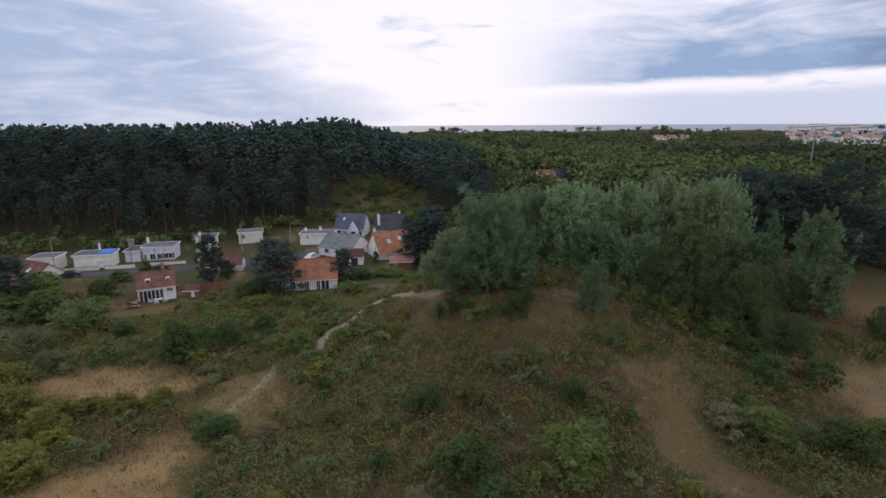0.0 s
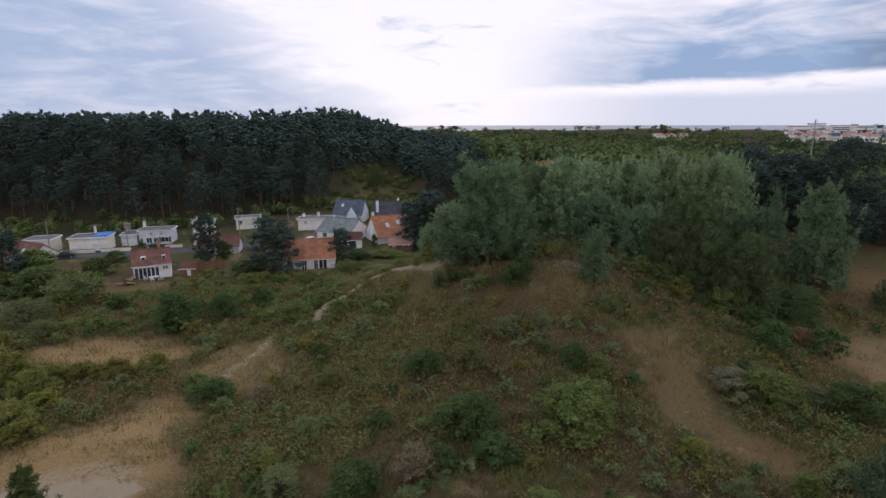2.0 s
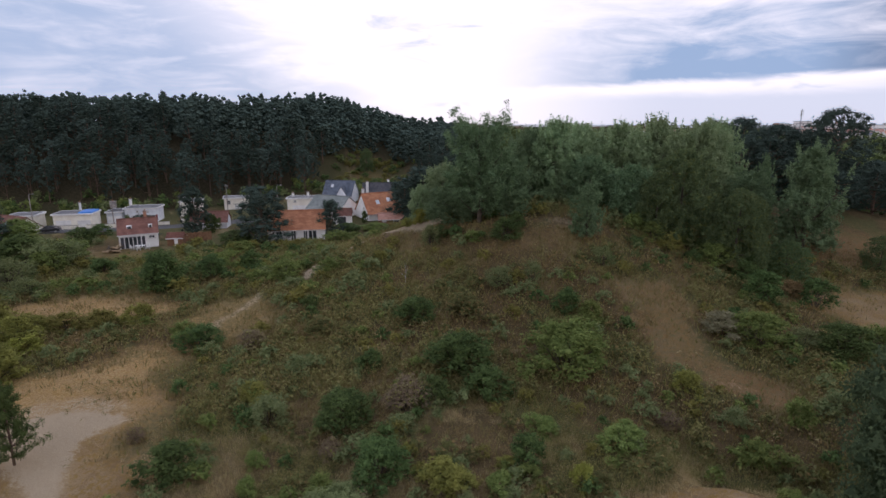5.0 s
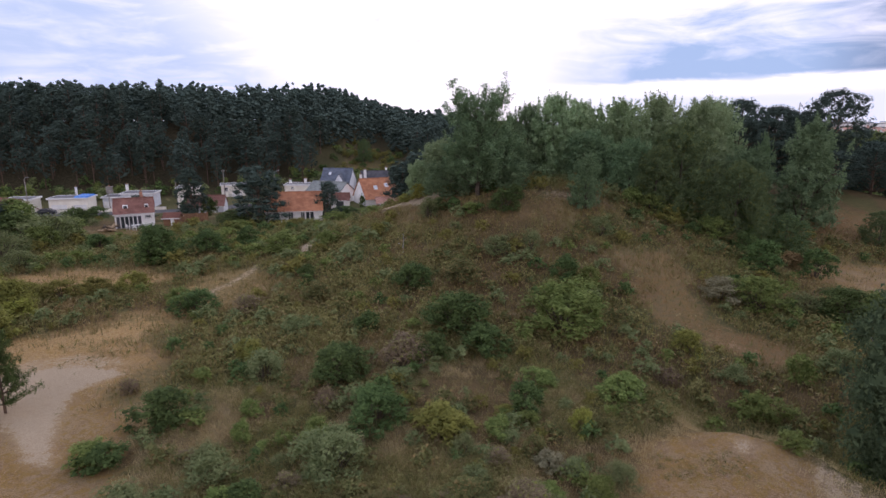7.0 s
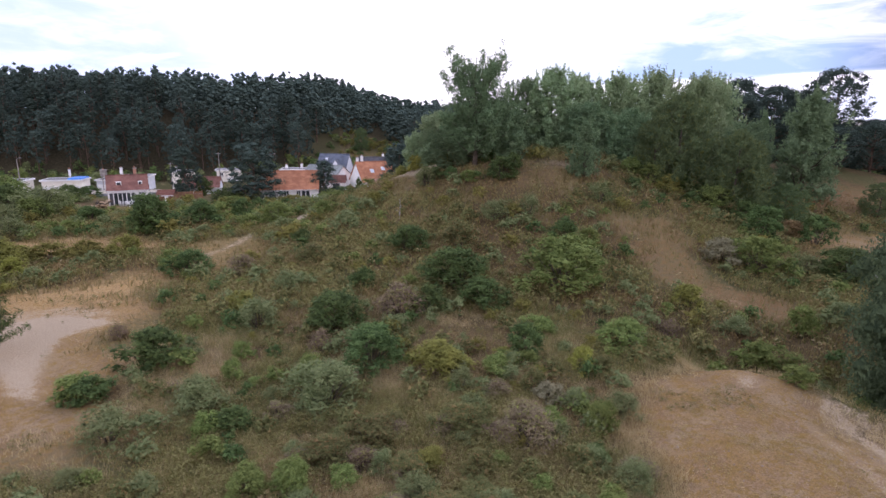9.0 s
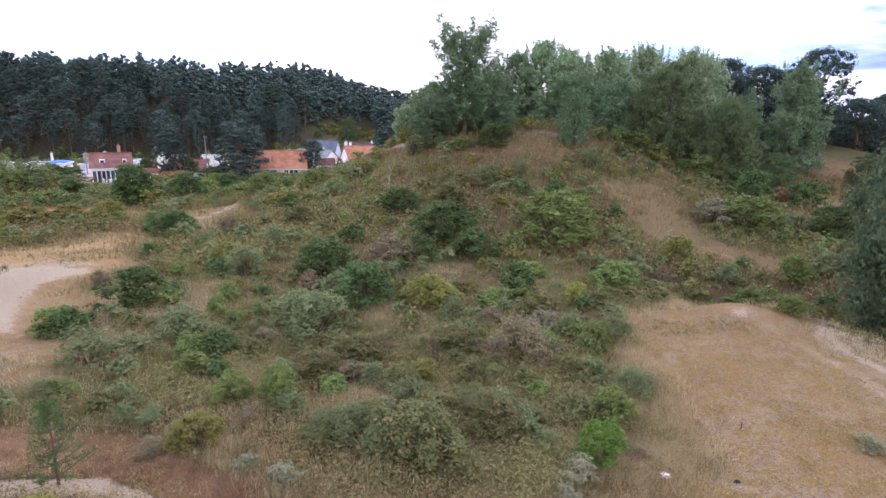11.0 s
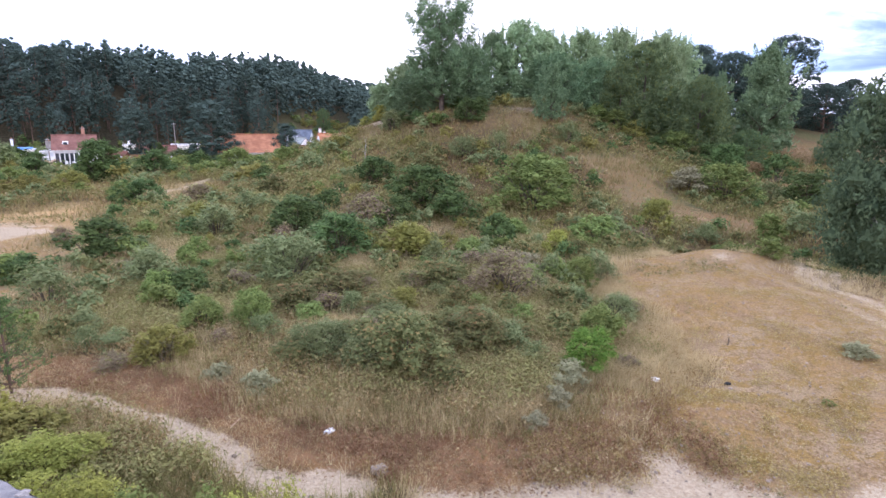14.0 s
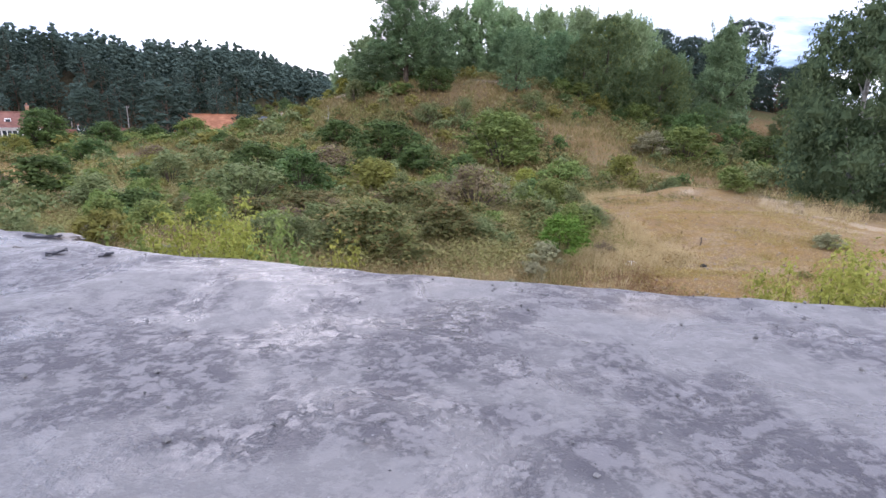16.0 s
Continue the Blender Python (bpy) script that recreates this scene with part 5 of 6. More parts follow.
def spreading_pine(v):
    def make():
        rng = np.random.default_rng(80 + v)
        H, W = 10.0, 7.0
        root = thing("pine", Matrix(), "dark spreading pine standing among the houses", "tree", "pines among the houses")
        n = 120
        u = (np.arange(n) + rng.random(n)) / n
        rad = W / 2 * np.sqrt(np.clip(1 - (u * 0.95) ** 2.2, 0.04, 1)) * rng.uniform(0.3, 1.05, n)
        a = rng.uniform(0, 6.28, n)
        c = np.stack([rad * np.cos(a), rad * np.sin(a), 0.9 + u * (H - 1.1)], 1)
        r = rng.uniform(0.6, 1.1, n)
        part("trunk", mesh_of("trunk", *limbed(rng, H, 0.22, c[::3], 0.6, 6, 0.95), PINE_BARK, True), None, root)
        part("crown", mesh_of("crown", *joined([leaves(rng, c, r * 1.15, 6500, 0.36, 0.3, 0.34, 0.75, 0.5, 3), cores(rng, c, r, 0.6, 0.7)]), LEAF["pine"]), None, root)
        return root
    return make


def round_pine(v):
    """An old pine: a broad rounded head of flat sprays on a tall stem, open towards its foot."""
    def make():
        rng = np.random.default_rng(180 + v)
        H, W = 12.0, 9.0
        root = thing("pine", Matrix(), "dark round-headed pine on the far side of the mound", "tree", "pines behind the mound")
        n = 280
        u = rng.random(n) ** 0.9
        ph = rng.uniform(0, 6.28, 3)
        a = rng.uniform(0, 6.28, n)
        wide = np.where(u > 0.45, np.sqrt(np.clip(1 - ((u - 0.45) / 0.56) ** 2, 0.02, 1)), 0.62 + 0.38 * u / 0.45)
        rad = W / 2 * wide * (1 + 0.14 * np.sin(2 * a + ph[0] + 4 * u) + 0.12 * np.sin(3 * a + ph[1] - 6 * u)) * np.sqrt(rng.uniform(0.12, 1.0, n))
        c = np.stack([rad * np.cos(a), rad * np.sin(a), 1.2 + (H - 1.6) * u], 1)
        r = rng.uniform(0.4, 0.85, n) * (0.8 + 0.3 * u)
        part("trunk", mesh_of("trunk", *limbed(rng, H, 0.24, c[::6], 0.8, 6, 0.93), PINE_BARK, True), None, root)
        part("crown", mesh_of("crown", *joined([leaves(rng, c, r * 1.15, 13000, 0.27, 0.35, 0.4, 0.7, 0.5, 3), cores(rng, c, r, 0.52, 0.6)]), LEAF["pine"]), None, root)
        return root
    return make


def young_pine(n):
    rng = np.random.default_rng(90)
    root = thing("young_pine", Matrix(), "thin young pine with whorled branches" if n < 4000 else "bushy young pine with dense whorled branches", "tree", "young pines")
    pieces, c, r = [tube([(0, 0, -0.2), (0.02, 0, 1.5), (0, 0, 3.0)], [0.06, 0.04, 0.012], 6)], [], []
    for i in range(7):
        z = 0.35 + i * 0.38
        for j in range(6):
            a = j * 1.05 + i * 0.5 + rng.normal(0, 0.2)
            L = (1.25 - 0.15 * i) * rng.uniform(0.75, 1.1)
            tip = np.array([L * math.cos(a), L * math.sin(a), z + 0.4 * L])
            root_p = np.array([0, 0, z])
            pieces.append(tube([root_p, root_p + (tip - root_p) * 0.6 - (0, 0, 0.05), tip], [0.018, 0.012, 0.005], 4))
            for k in np.linspace(0.35, 1, 5):
                c.append(root_p + (tip - root_p) * k)
                r.append(0.15)
    for z in np.linspace(2.4, 3.05, 5):
        c.append(np.array([0, 0, z]))
        r.append(0.13)
    part("trunk", mesh_of("trunk", *joined(pieces), PINE_BARK), None, root)
    part("crown", mesh_of("crown", *leaves(rng, np.array(c), np.array(r), n, 0.2, 0.3, 0.12, 1.0, 0.6, 3), LEAF["dark"]), None, root)
    return root


SHRUB_WORDS = {
    "dark": "rounded dark green shrub on the dune", "green": "leafy mid-green shrub on the dune", "sage": "soft grey-green shrub on the dune",
    "yellow": "yellowing shrub on the dune", "lime": "bright lime-green shrub on the dune", "tan": "dry brown twiggy shrub", "grey": "low downy grey shrub on the sand",
    "broom": "bright green rounded broom bush at the edge of the dry flat",
    "rust": "rust-brown shrub on the slope", "bramble": "tangled bramble thicket with brownish leaves",
}


LEVELS = {0: (34, 1000, 0.104), 1: (52, 2150, 0.073), 2: (80, 3050, 0.058), 3: (150, 8000, 0.036), 4: (170, 7000, 0.037)}


def shrub(kind, v, level):
    """A shrub one metre wide and high, of many leaves round a few stems; level: how fine its leaves are."""
    def make():
        rng = np.random.default_rng(hash_of(kind) + 7 * v + level)
        root = thing("shrub", Matrix(), SHRUB_WORDS[kind], "shrub", kind + " shrubs")
        n, count, size = LEVELS[level]
        u = rng.random(n) ** 0.8
        a = rng.uniform(0, 6.28, n)
        rad = 0.40 * np.sqrt(np.clip(1 - u ** 2.6, 0.08, 1)) * np.sqrt(rng.uniform(0.2, 1.15, n))
        ph = rng.uniform(0, 6.28, 2)
        lobe = 1 + 0.2 * np.sin(2 * a + ph[0]) + 0.16 * np.sin(3 * a + ph[1])
        rad, u = rad * lobe, np.clip(u * (0.78 + 0.22 * lobe) + rng.normal(0, 0.05, n), 0, 1.08)
        c = np.stack([rad * np.cos(a), rad * np.sin(a), 0.08 + 0.76 * u], 1)
        r = rng.uniform(0.09, 0.22, n) * (1.0, 0.88, 0.74, 0.6, 0.58)[level]
        twiggy = kind in ("tan", "sage")
        pieces = []
        for tip in c[:: 3 if twiggy else 6]:
            foot = np.array([tip[0] * 0.15, tip[1] * 0.15, -0.05])
            pieces.append(tube([foot, foot + (tip - foot) * 0.55 + (0, 0, 0.05), tip], [0.010, 0.006, 0.002], 3))
        part("branchwork", mesh_of("branchwork", *joined(pieces), BARK), None, root)
        part("foliage", mesh_of("foliage", *joined([leaves(rng, c, r * (1.15 if twiggy else 1.0), count, size * (1.05 if twiggy else 1.0), 0.75, 0.3 if twiggy else 0.38 if kind == "broom" else 0.55, 0.95, 0.5, 3), cores(rng, c, r, 0.3 if twiggy else 0.42, 0.95)]), LEAF[kind]), None, root)
        return root
    return make


def level_of(x, y, w):
    return 4 if w > 4.5 and y < 80 else 3 if w > 1.9 and math.hypot(x, y) < 23 else 2 if w > 3.3 or (w > 1.5 and math.hypot(x, y) < 24) else 1 if w > 1.5 or math.hypot(x, y) < 20 else 0


def put_shrub(kind, v, x, y, w, h, turn):
    k = level_of(x, y, w)
    return plant((kind, v, k), shrub(kind, v, k), x, y, (w, w, h), turn)


def hash_of(word):
    return sum((i + 3) * ord(ch) for i, ch in enumerate(word))


SHRUBS = {
    "dark": [(-16.6, 29.8, 4, 2.2), (-5.8, 44.4, 2.4, 1.7), (2, 43, 6, 3.3), (-0.1, 38.5, 2.6, 2), (-6.8, 35.4, 4.8, 2.7), (-3.6, 29.3, 4.3, 2.4), (5.7, 30.4, 2.4, 2.1), (-22.8, 50.1, 4.3, 2.4), (-31, 74.1, 5.4, 3.2), (-26.9, 78.5, 3.7, 2.8), (-36, 70, 7.2, 4.7), (-48.5, 78.2, 4.1, 2.3), (13.5, 52.9, 2.8, 2.4), (18.9, 50.4, 1.2, 1), (36.4, 57.2, 4.9, 3.6), (43.1, 58, 3.8, 3.2), (37.9, 46.4, 5.6, 3.1), (-13.8, 57.9, 1.9, 1.6), (-2.1, 52.6, 4.5, 2.5), (8.6, 65.1, 4.7, 2.6), (4.1, 39.4, 3.9, 2.2), (-64.9, 84.7, 7.8, 4.3), (37.1, 62.7, 4, 2.5), (-9.3, 22.2, 2, 1.2), (-17.9, 25.6, 2.4, 1.3), (6.8, 19.3, 1.2, 0.7), (-35.3, 70, 4.5, 2.5)],
    "green": [(11.3, 43.1, 7.6, 4.2), (12.4, 32, 3.3, 1.8), (7.4, 34.2, 2.3, 1.3), (-25.3, 52.1, 2.8, 1.7), (-19.5, 69.1, 5, 2.8), (15.5, 50.7, 2.7, 2.3), (30.8, 47.9, 5.7, 3.2), (27.4, 36.7, 2.3, 2), (22.8, 33, 3, 1.7), (19.5, 25.4, 1.7, 0.9), (-13.3, 69.5, 2.9, 1.8), (-18.6, 26.1, 2.4, 1.3), (3.6, 27.6, 1.9, 1.1), (-59.6, 88.8, 5.5, 3.1), (-75.8, 99.9, 8.1, 4.5), (43, 48.5, 3.2, 2.2), (34.9, 65.4, 4.8, 2.7), (27.8, 67.9, 4.2, 2.4), (-7, 17.2, 1.9, 1.1), (-3.5, 17.9, 1.4, 0.8), (10.8, 10.9, 0.3, 0.2), (-56.4, 78.6, 5.9, 3.3)],
    "lime": [(-9.2, 10.2, 1.6, 0.9), (8.5, 27.9, 1.6, 1.4), (-39, 49, 3.3, 1.9)],
    "tan": [(-2.3, 37.7, 3.9, 2.4), (-20.7, 33.8, 1.5, 0.9), (-17.8, 49.7, 3.2, 1.8), (17.5, 36.7, 2.1, 1.2), (4.1, 20.2, 2.9, 2), (-8.4, 13.8, 1, 0.5), (6.4, 13.4, 0.8, 0.5), (-7.5, 23.5, 1.5, 0.9)],
    "sage": [(-2.7, 34.6, 2.3, 1.3), (-12.2, 36.1, 3.6, 2), (-56.7, 80.2, 8.2, 4.6), (7.1, 57.6, 3.6, 2), (10.8, 57.7, 2.5, 2.1), (-0.4, 67.7, 3.5, 2.4), (19.3, 60.6, 2.6, 2.2), (-11.3, 23.9, 2.8, 1.6), (-5.5, 24.9, 4, 2.2), (-11.9, 43.4, 2.8, 1.6), (-51.5, 67.1, 4.2, 2.3), (22.7, 36.7, 2.5, 1.4), (31.1, 37.7, 2.6, 1.4), (35.2, 48, 3.2, 1.8), (-2.5, 15.2, 1.8, 1), (-12, 25, 2.4, 1.4), (-14.5, 21.4, 2.6, 1.5), (9.3, 23.4, 2, 1.1), (-4.8, 16.4, 1.2, 0.7), (-5.5, 26.8, 2.2, 1.5), (7.8, 17.7, 1.9, 1), (3.7, 14, 1.2, 0.7), (-0.7, 17, 1.7, 1), (-13.9, 17.8, 1.4, 0.8), (-57, 71, 6.9, 3.9)],
    "yellow": [(0.5, 27.8, 3.5, 2), (-14.2, 39.3, 2.6, 1.6), (-42.6, 54.5, 4.2, 2.0), (-39.0, 55.4, 4.0, 1.8), (-35.6, 55.6, 4.2, 1.9), (-32.2, 56.4, 3.4, 2.1), (20.5, 40.2, 2.3, 1.9), (-41, 50.7, 4.3, 3.2), (-6.8, 67.1, 2.1, 1.6), (29.6, 66.8, 3.5, 2.1), (-6.9, 9.0, 1.5, 0.8), (-8.2, 9.7, 1.7, 0.9), (-7.6, 8.6, 1.3, 0.8), (-38.1, 43.5, 5.9, 3.3), (-46.9, 53.7, 6.5, 3.8), (-53.6, 62.1, 4.8, 2.7)],
    "grey": [(27.9, 49.4, 4, 2.3), (5.9, 24.4, 1.7, 1), (4.3, 12.6, 1.3, 0.7), (3.7, 11.6, 0.9, 0.5), (-5.3, 13.1, 0.8, 0.5), (2.9, 10.7, 0.7, 0.4), (-4.1, 12.6, 1, 0.6), (-7.6, 14.6, 1.2, 0.7), (14, 13.5, 1, 0.5)],
    "rust": [(42.2, 60.8, 3, 1.7)],
    "bramble": [(-3.4, 14.6, 1.8, 0.7), (-1.9, 15.8, 2.0, 0.8), (0.3, 15.9, 2.2, 0.95), (1.7, 16.6, 2.0, 0.8), (-0.9, 18.2, 2.2, 0.9), (3.4, 15.6, 1.7, 0.75), (-4.6, 19.5, 2.6, 1.2), (-2.6, 21.0, 2.8, 1.3), (1.2, 21.6, 2.8, 1.3), (0.9, 12.9, 1.6, 0.6), (3.1, 53, 4, 2.2), (-11.6, 51.6, 3.3, 1.9), (1.8, 18.1, 1.4, 1.2), (-0.3, 13.9, 3, 1.7), (2, 14.9, 2.4, 1.3)],
    "broom": [(5.2, 13.5, 1.8, 1.3)],
}

rng = np.random.default_rng(12)
for kind, rows in SHRUBS.items():
    for i, (x, y, w, h) in enumerate(rows):
        put_shrub(kind, i % 2, x, y, w * 1.08, h * 1.15, rng.uniform(0, 360))

# trees of the mound: kind, x, y, height share, width share
for i, (kind, x, y, H, W) in enumerate([
        ("airy", 5.8, 70.0, 14.5, 9.8), ("pale", 1.4, 80, 7.4, 5.6), ("pale", -1.6, 78, 5.2, 3.8), ("dark", 2.6, 72.5, 5.2, 6.0), ("dark", 9.6, 73, 8.0, 6.5),
        ("dark", 14.5, 84, 11.6, 6.2), ("pale2", 18.0, 82, 12.6, 8.0), ("pale", 22.6, 84.5, 13.0, 8.6), ("pale", 29.5, 86, 15.0, 8.5), ("pale2", 36.0, 88, 17.0, 8.6),
        ("pale", 42.4, 88, 16.6, 8.8), ("pale2", 47, 92, 16.0, 8.0), ("pale", 26, 94, 14.0, 9.0), ("dark2", 8.5, 83, 9.0, 6.5), ("cone", 53.0, 76, 14.8, 10.8), ("dark2", 26.6, 73, 7.8, 4.8), ("cone", 18.6, 65.4, 6.6, 4.4),
        ("pale", 33, 96, 15, 9), ("pale2", 40, 98, 15, 9), ("cone", 55.5, 91, 9.2, 3.8), ("dark2", 47.5, 81, 10, 6.5), ("dark", 22, 77, 7.5, 6)]):
    if kind == "cone":
        plant("cone", cone_poplar, x, y, (W / 8.5, W / 8.5, H / 14), 50 * i)
        continue
    tone = {"airy": "tall grey-green poplar with an airy open top", "pale": "pale green poplar in the clump", "pale2": "pale green poplar in the clump", "dark": "grey-green poplar with dense crown", "dark2": "grey-green poplar with dense crown"}[kind]
    if kind == "airy":
        plant("airy", airy_poplar, x, y, (W / 8.6, W / 8.6, H / 14.8), 40, tone)
    else:
        v = {"dark": 0, "dark2": 1, "pale": 2, "pale2": 3}[kind]
        plant(("poplar", v), poplar(v), x, y, (W / 7.2, W / 7.2, 0.985 * H / 13.8), 70 * i + 25 * (i % 3), tone)
for i, (x, y, H, W) in enumerate([(33.1, 72, 12.4, 10.5), (38.0, 66.5, 10.4, 7.6), (41.5, 71, 9.0, 7.5), (29.0, 70, 8.5, 6.5), (44.5, 66, 5.0, 6.0)]):
    plant(("willow", i % 2), bushy_tree(i % 2), x, y, (W / 11, W / 11, H / 12), 80 * i)
for x, y, h in ((-3.4, 60.6, 2.6),):
    rng_s = np.random.default_rng(71)
    tips_s = np.stack([rng_s.normal(0, 0.45, 16), rng_s.normal(0, 0.45, 16), rng_s.uniform(0.9, h, 16)], 1)
    sap = tagged(new("dead_sapling", mesh_of("dead_sapling", *limbed(rng_s, h, 0.028, tips_s, 0.5, 5, 0.95), PALE_BARK)), "pale leafless dead sapling on the slope", "sapling")
    sap.matrix_world = pose(x, y, float(terrain(x, y)))
plant("birch", birch, 26.3, 25.4, (1.2, 1.2, 1.08), 0)
plant(("willow", 0), bushy_tree(0), 33.0, 31.5, (0.55, 0.55, 0.55), 130)
plant(("willow", 1), bushy_tree(1), 60, 70, (0.5, 0.5, 0.4), 30)
plant(("willow", 0), bushy_tree(0), -25.5, 214, (0.55, 0.55, 0.75), 30, "pale leafy tree in the hillside clearing")
for x, y, H, turn, n in ((-10.1, 12.3, 2.7, 20, 2300), (-26.9, 31, 5.6, 80, 8000)):
    plant(("young_pine", n), lambda: young_pine(n), x, y, (H / 3.6, H / 3.6, H / 3), turn)
for i, (x, y, H, W) in enumerate([(-31.6, 99.5, 10.6, 9.6), (-48.6, 111.0, 10.0, 6.0), (-79.0, 96, 8.5, 9.0), (-20.2, 106.0, 7.4, 5.4), (-6.4, 124.5, 11.0, 9), (-2.5, 122, 12.0, 9), (-9, 146, 8, 7), (-38, 119, 5, 4), (-55.5, 104, 5, 5), (-3, 133, 13, 10)]):
    plant(("spread", i % 2), spreading_pine(i % 2), x, y, (W / 7, W / 7, H / 10), 50 * i)
for i, (x, y, H, W) in enumerate([(73.4, 100, 18.2, 12.5), (59, 105, 17.5, 11), (65.7, 105, 16, 11), (78, 95, 9.5, 10), (68, 99, 13.6, 10), (84, 97, 12, 9), (52, 103, 17, 10), (90, 100, 11, 11), (74, 110, 15, 11), (82, 108, 12, 10), (66, 88, 7, 8), (74, 90, 8, 8), (84, 90, 9, 9),
                                  (62, 101, 12.5, 10), (56, 100, 13, 10), (71, 106, 12, 11), (79, 103, 8, 9)]):
    plant(("round_pine", i % 3), round_pine(i % 3), x, y, (W / 9, W / 9, H / 12), 33 * i)

# low dark growth under the trees of the mound
for i in range(26):
    x = -1 + 46 * (i + rng.random()) / 26
    y = 70.5 + 3.5 * math.sin(i * 1.7) - 0.16 * abs(x - 14)
    if 12 < x < 18.5 and y < 72:
        continue
    w = rng.uniform(2.0, 3.6)
    put_shrub(("dark", "bramble", "dark", "green")[i % 4], i % 2, x, y, w, w * rng.uniform(0.5, 0.8), rng.uniform(0, 360))

# gardens between the houses
for kind, x, y, w, h in (("dark", -64.6, 99.5, 6.5, 3.4), ("dark", -68.8, 112.5, 5.6, 2.6), ("dark", -66, 118, 3.0, 4.0), ("green", -72, 95, 9, 3), ("green", -80, 92, 10, 3.2), ("sage", -66, 88, 9, 2.6), ("dark", -36, 98, 8, 3.0),
                         ("dark", -18, 112, 7, 2.2), ("green", -12, 114.5, 8, 2.0), ("green", -17, 99, 7, 2.4), ("dark", -46, 113, 4, 4.4), ("green", -40, 128, 5, 3), ("dark", -58, 130, 3, 3.4), ("yellow", -23, 93, 6, 2),
                         ("green", -5.5, 100, 7, 3.0), ("lime", -2.0, 76.2, 2.4, 2.4), ("yellow", -3.9, 77.4, 2.2, 1.4), ("green", -33, 91, 6, 2.4), ("dark", -16.2, 127.5, 1.6, 3.2), ("dark", -29, 113, 5, 2.4), ("green", -75, 84, 8, 3), ("dark", -86, 88, 9, 4)):
    put_shrub(kind, 1, x, y, w, h, 37 * x % 360)

# small shrubs between the large ones: the nearest as plants of their own
spots = []
while len(spots) < 680:
    a, r_ = rng.uniform(-46, 46), 14 + 74 * rng.random() ** 0.75
    x, y = r_ * math.sin(radians(a)), r_ * math.cos(radians(a))
    s, d, w_, red_ = covers(np.array([x]), np.array([y]))
    if s[0] > 0.1 or d[0] > 0.35 or min((math.hypot(x - q[0], y - q[1]) for q in spots), default=9) < 1.2:
        continue
    spots.append((x, y))
spots.sort(key=lambda q: math.hypot(*q))
thicket = []
while len(thicket) < 46:
    x, y = rng.uniform(-15, 10.5), rng.uniform(12.5, 33)
    s, d, w_, red_ = covers(np.array([x]), np.array([y]))
    if s[0] > 0.1 or d[0] > 0.3 or abs(x / y) > 0.85 or math.hypot(x - 5.0, y - 12.8) < 2.3 or min((math.hypot(x - q[0], y - q[1]) for q in thicket), default=9) < 1.7:
        continue
    thicket.append((x, y))
for i, (x, y) in enumerate(thicket):
    w = rng.uniform(0.9, 2.0)
    put_shrub(("sage", "bramble", "green", "sage", "tan", "green", "bramble", "yellow")[i % 8], i % 2, x, y, w, w * rng.uniform(0.6, 0.95), rng.uniform(0, 360))
MIX = ("sage", "green", "dark", "tan", "sage", "bramble", "yellow", "sage", "green", "tan")
for i, (x, y) in enumerate(spots[:26]):
    w = rng.uniform(0.9, 2.2) * (0.7 + 0.006 * y)
    kind = MIX[int(rng.integers(10))]
    put_shrub(kind, i % 2, x, y, w, w * rng.uniform(0.5, 0.8), rng.uniform(0, 360))


def rough_shrub(x, y, w, h, n, size):
    k = 16
    u = rng.random(k) ** 0.8
    a, q = rng.uniform(0, 6.28, k), 0.4 * w * np.sqrt(np.clip(1 - u ** 2.5, 0.1, 1) * rng.random(k))
    c = np.stack([x + q * np.cos(a), y + q * np.sin(a), float(terrain(x, y)) + h * (0.1 + 0.75 * u)], 1)
    r = rng.uniform(0.14, 0.24, k) * w
    return joined([leaves(rng, c, r, n, size, 0.75, 0.55, 0.8, 0.5, 3), cores(rng, c, r, 0.4, 0.8)])


far_spots = [(x, y, *(rng.uniform(1.0, 2.6) * (0.7 + 0.006 * y) * np.array((1, 0.6)))) for x, y in spots[26:]]
belt = []
homes = [(-53, 99, 9), (-25.6, 106.4, 8), (-91, 117, 8), (-9.6, 122.6, 5), (-50.6, 124, 7), (-21, 127.6, 5), (-47, 99, 4)]
while len(belt) < 235:
    x, y = rng.uniform(-88, -7), rng.uniform(60, 118)
    s, d, w_, red_ = covers(np.array([x]), np.array([y]))
    if s[0] > 0.1 or d[0] > 0.4 or (y > 66 and -0.185 * y < x < -0.075 * y) or y > 100 + 0.2 * (x + 88) or any(math.hypot(x - hx, y - hy) < hr for hx, hy, hr in homes) or (abs(x + 49.5 - 0.55 * (y - 92)) < 4 and y > 86):
        continue
    if min((math.hypot(x - q[0], y - q[1]) for q in belt), default=9) < 1.9:
        continue
    w = rng.uniform(2.0, 4.2)
    belt.append((x, y, w, w * rng.uniform(0.35, 0.55)))
foot_spots = []
for i in range(80):
    x = -140 + 160 * (i + rng.random()) / 80
    y = 152 + 38 * math.exp(-((x + 22) / 30) ** 2 / 2) + 0.35 * max(x, 0) - 6 + rng.uniform(0, 16)
    foot_spots.append((x, y, rng.uniform(4, 8), rng.uniform(2.5, 5)))
for i in range(130):
    x, y = rng.normal(-23, 9), rng.uniform(180, 228)
    foot_spots.append((x, y, rng.uniform(2.5, 5), rng.uniform(1.2, 2.6)))
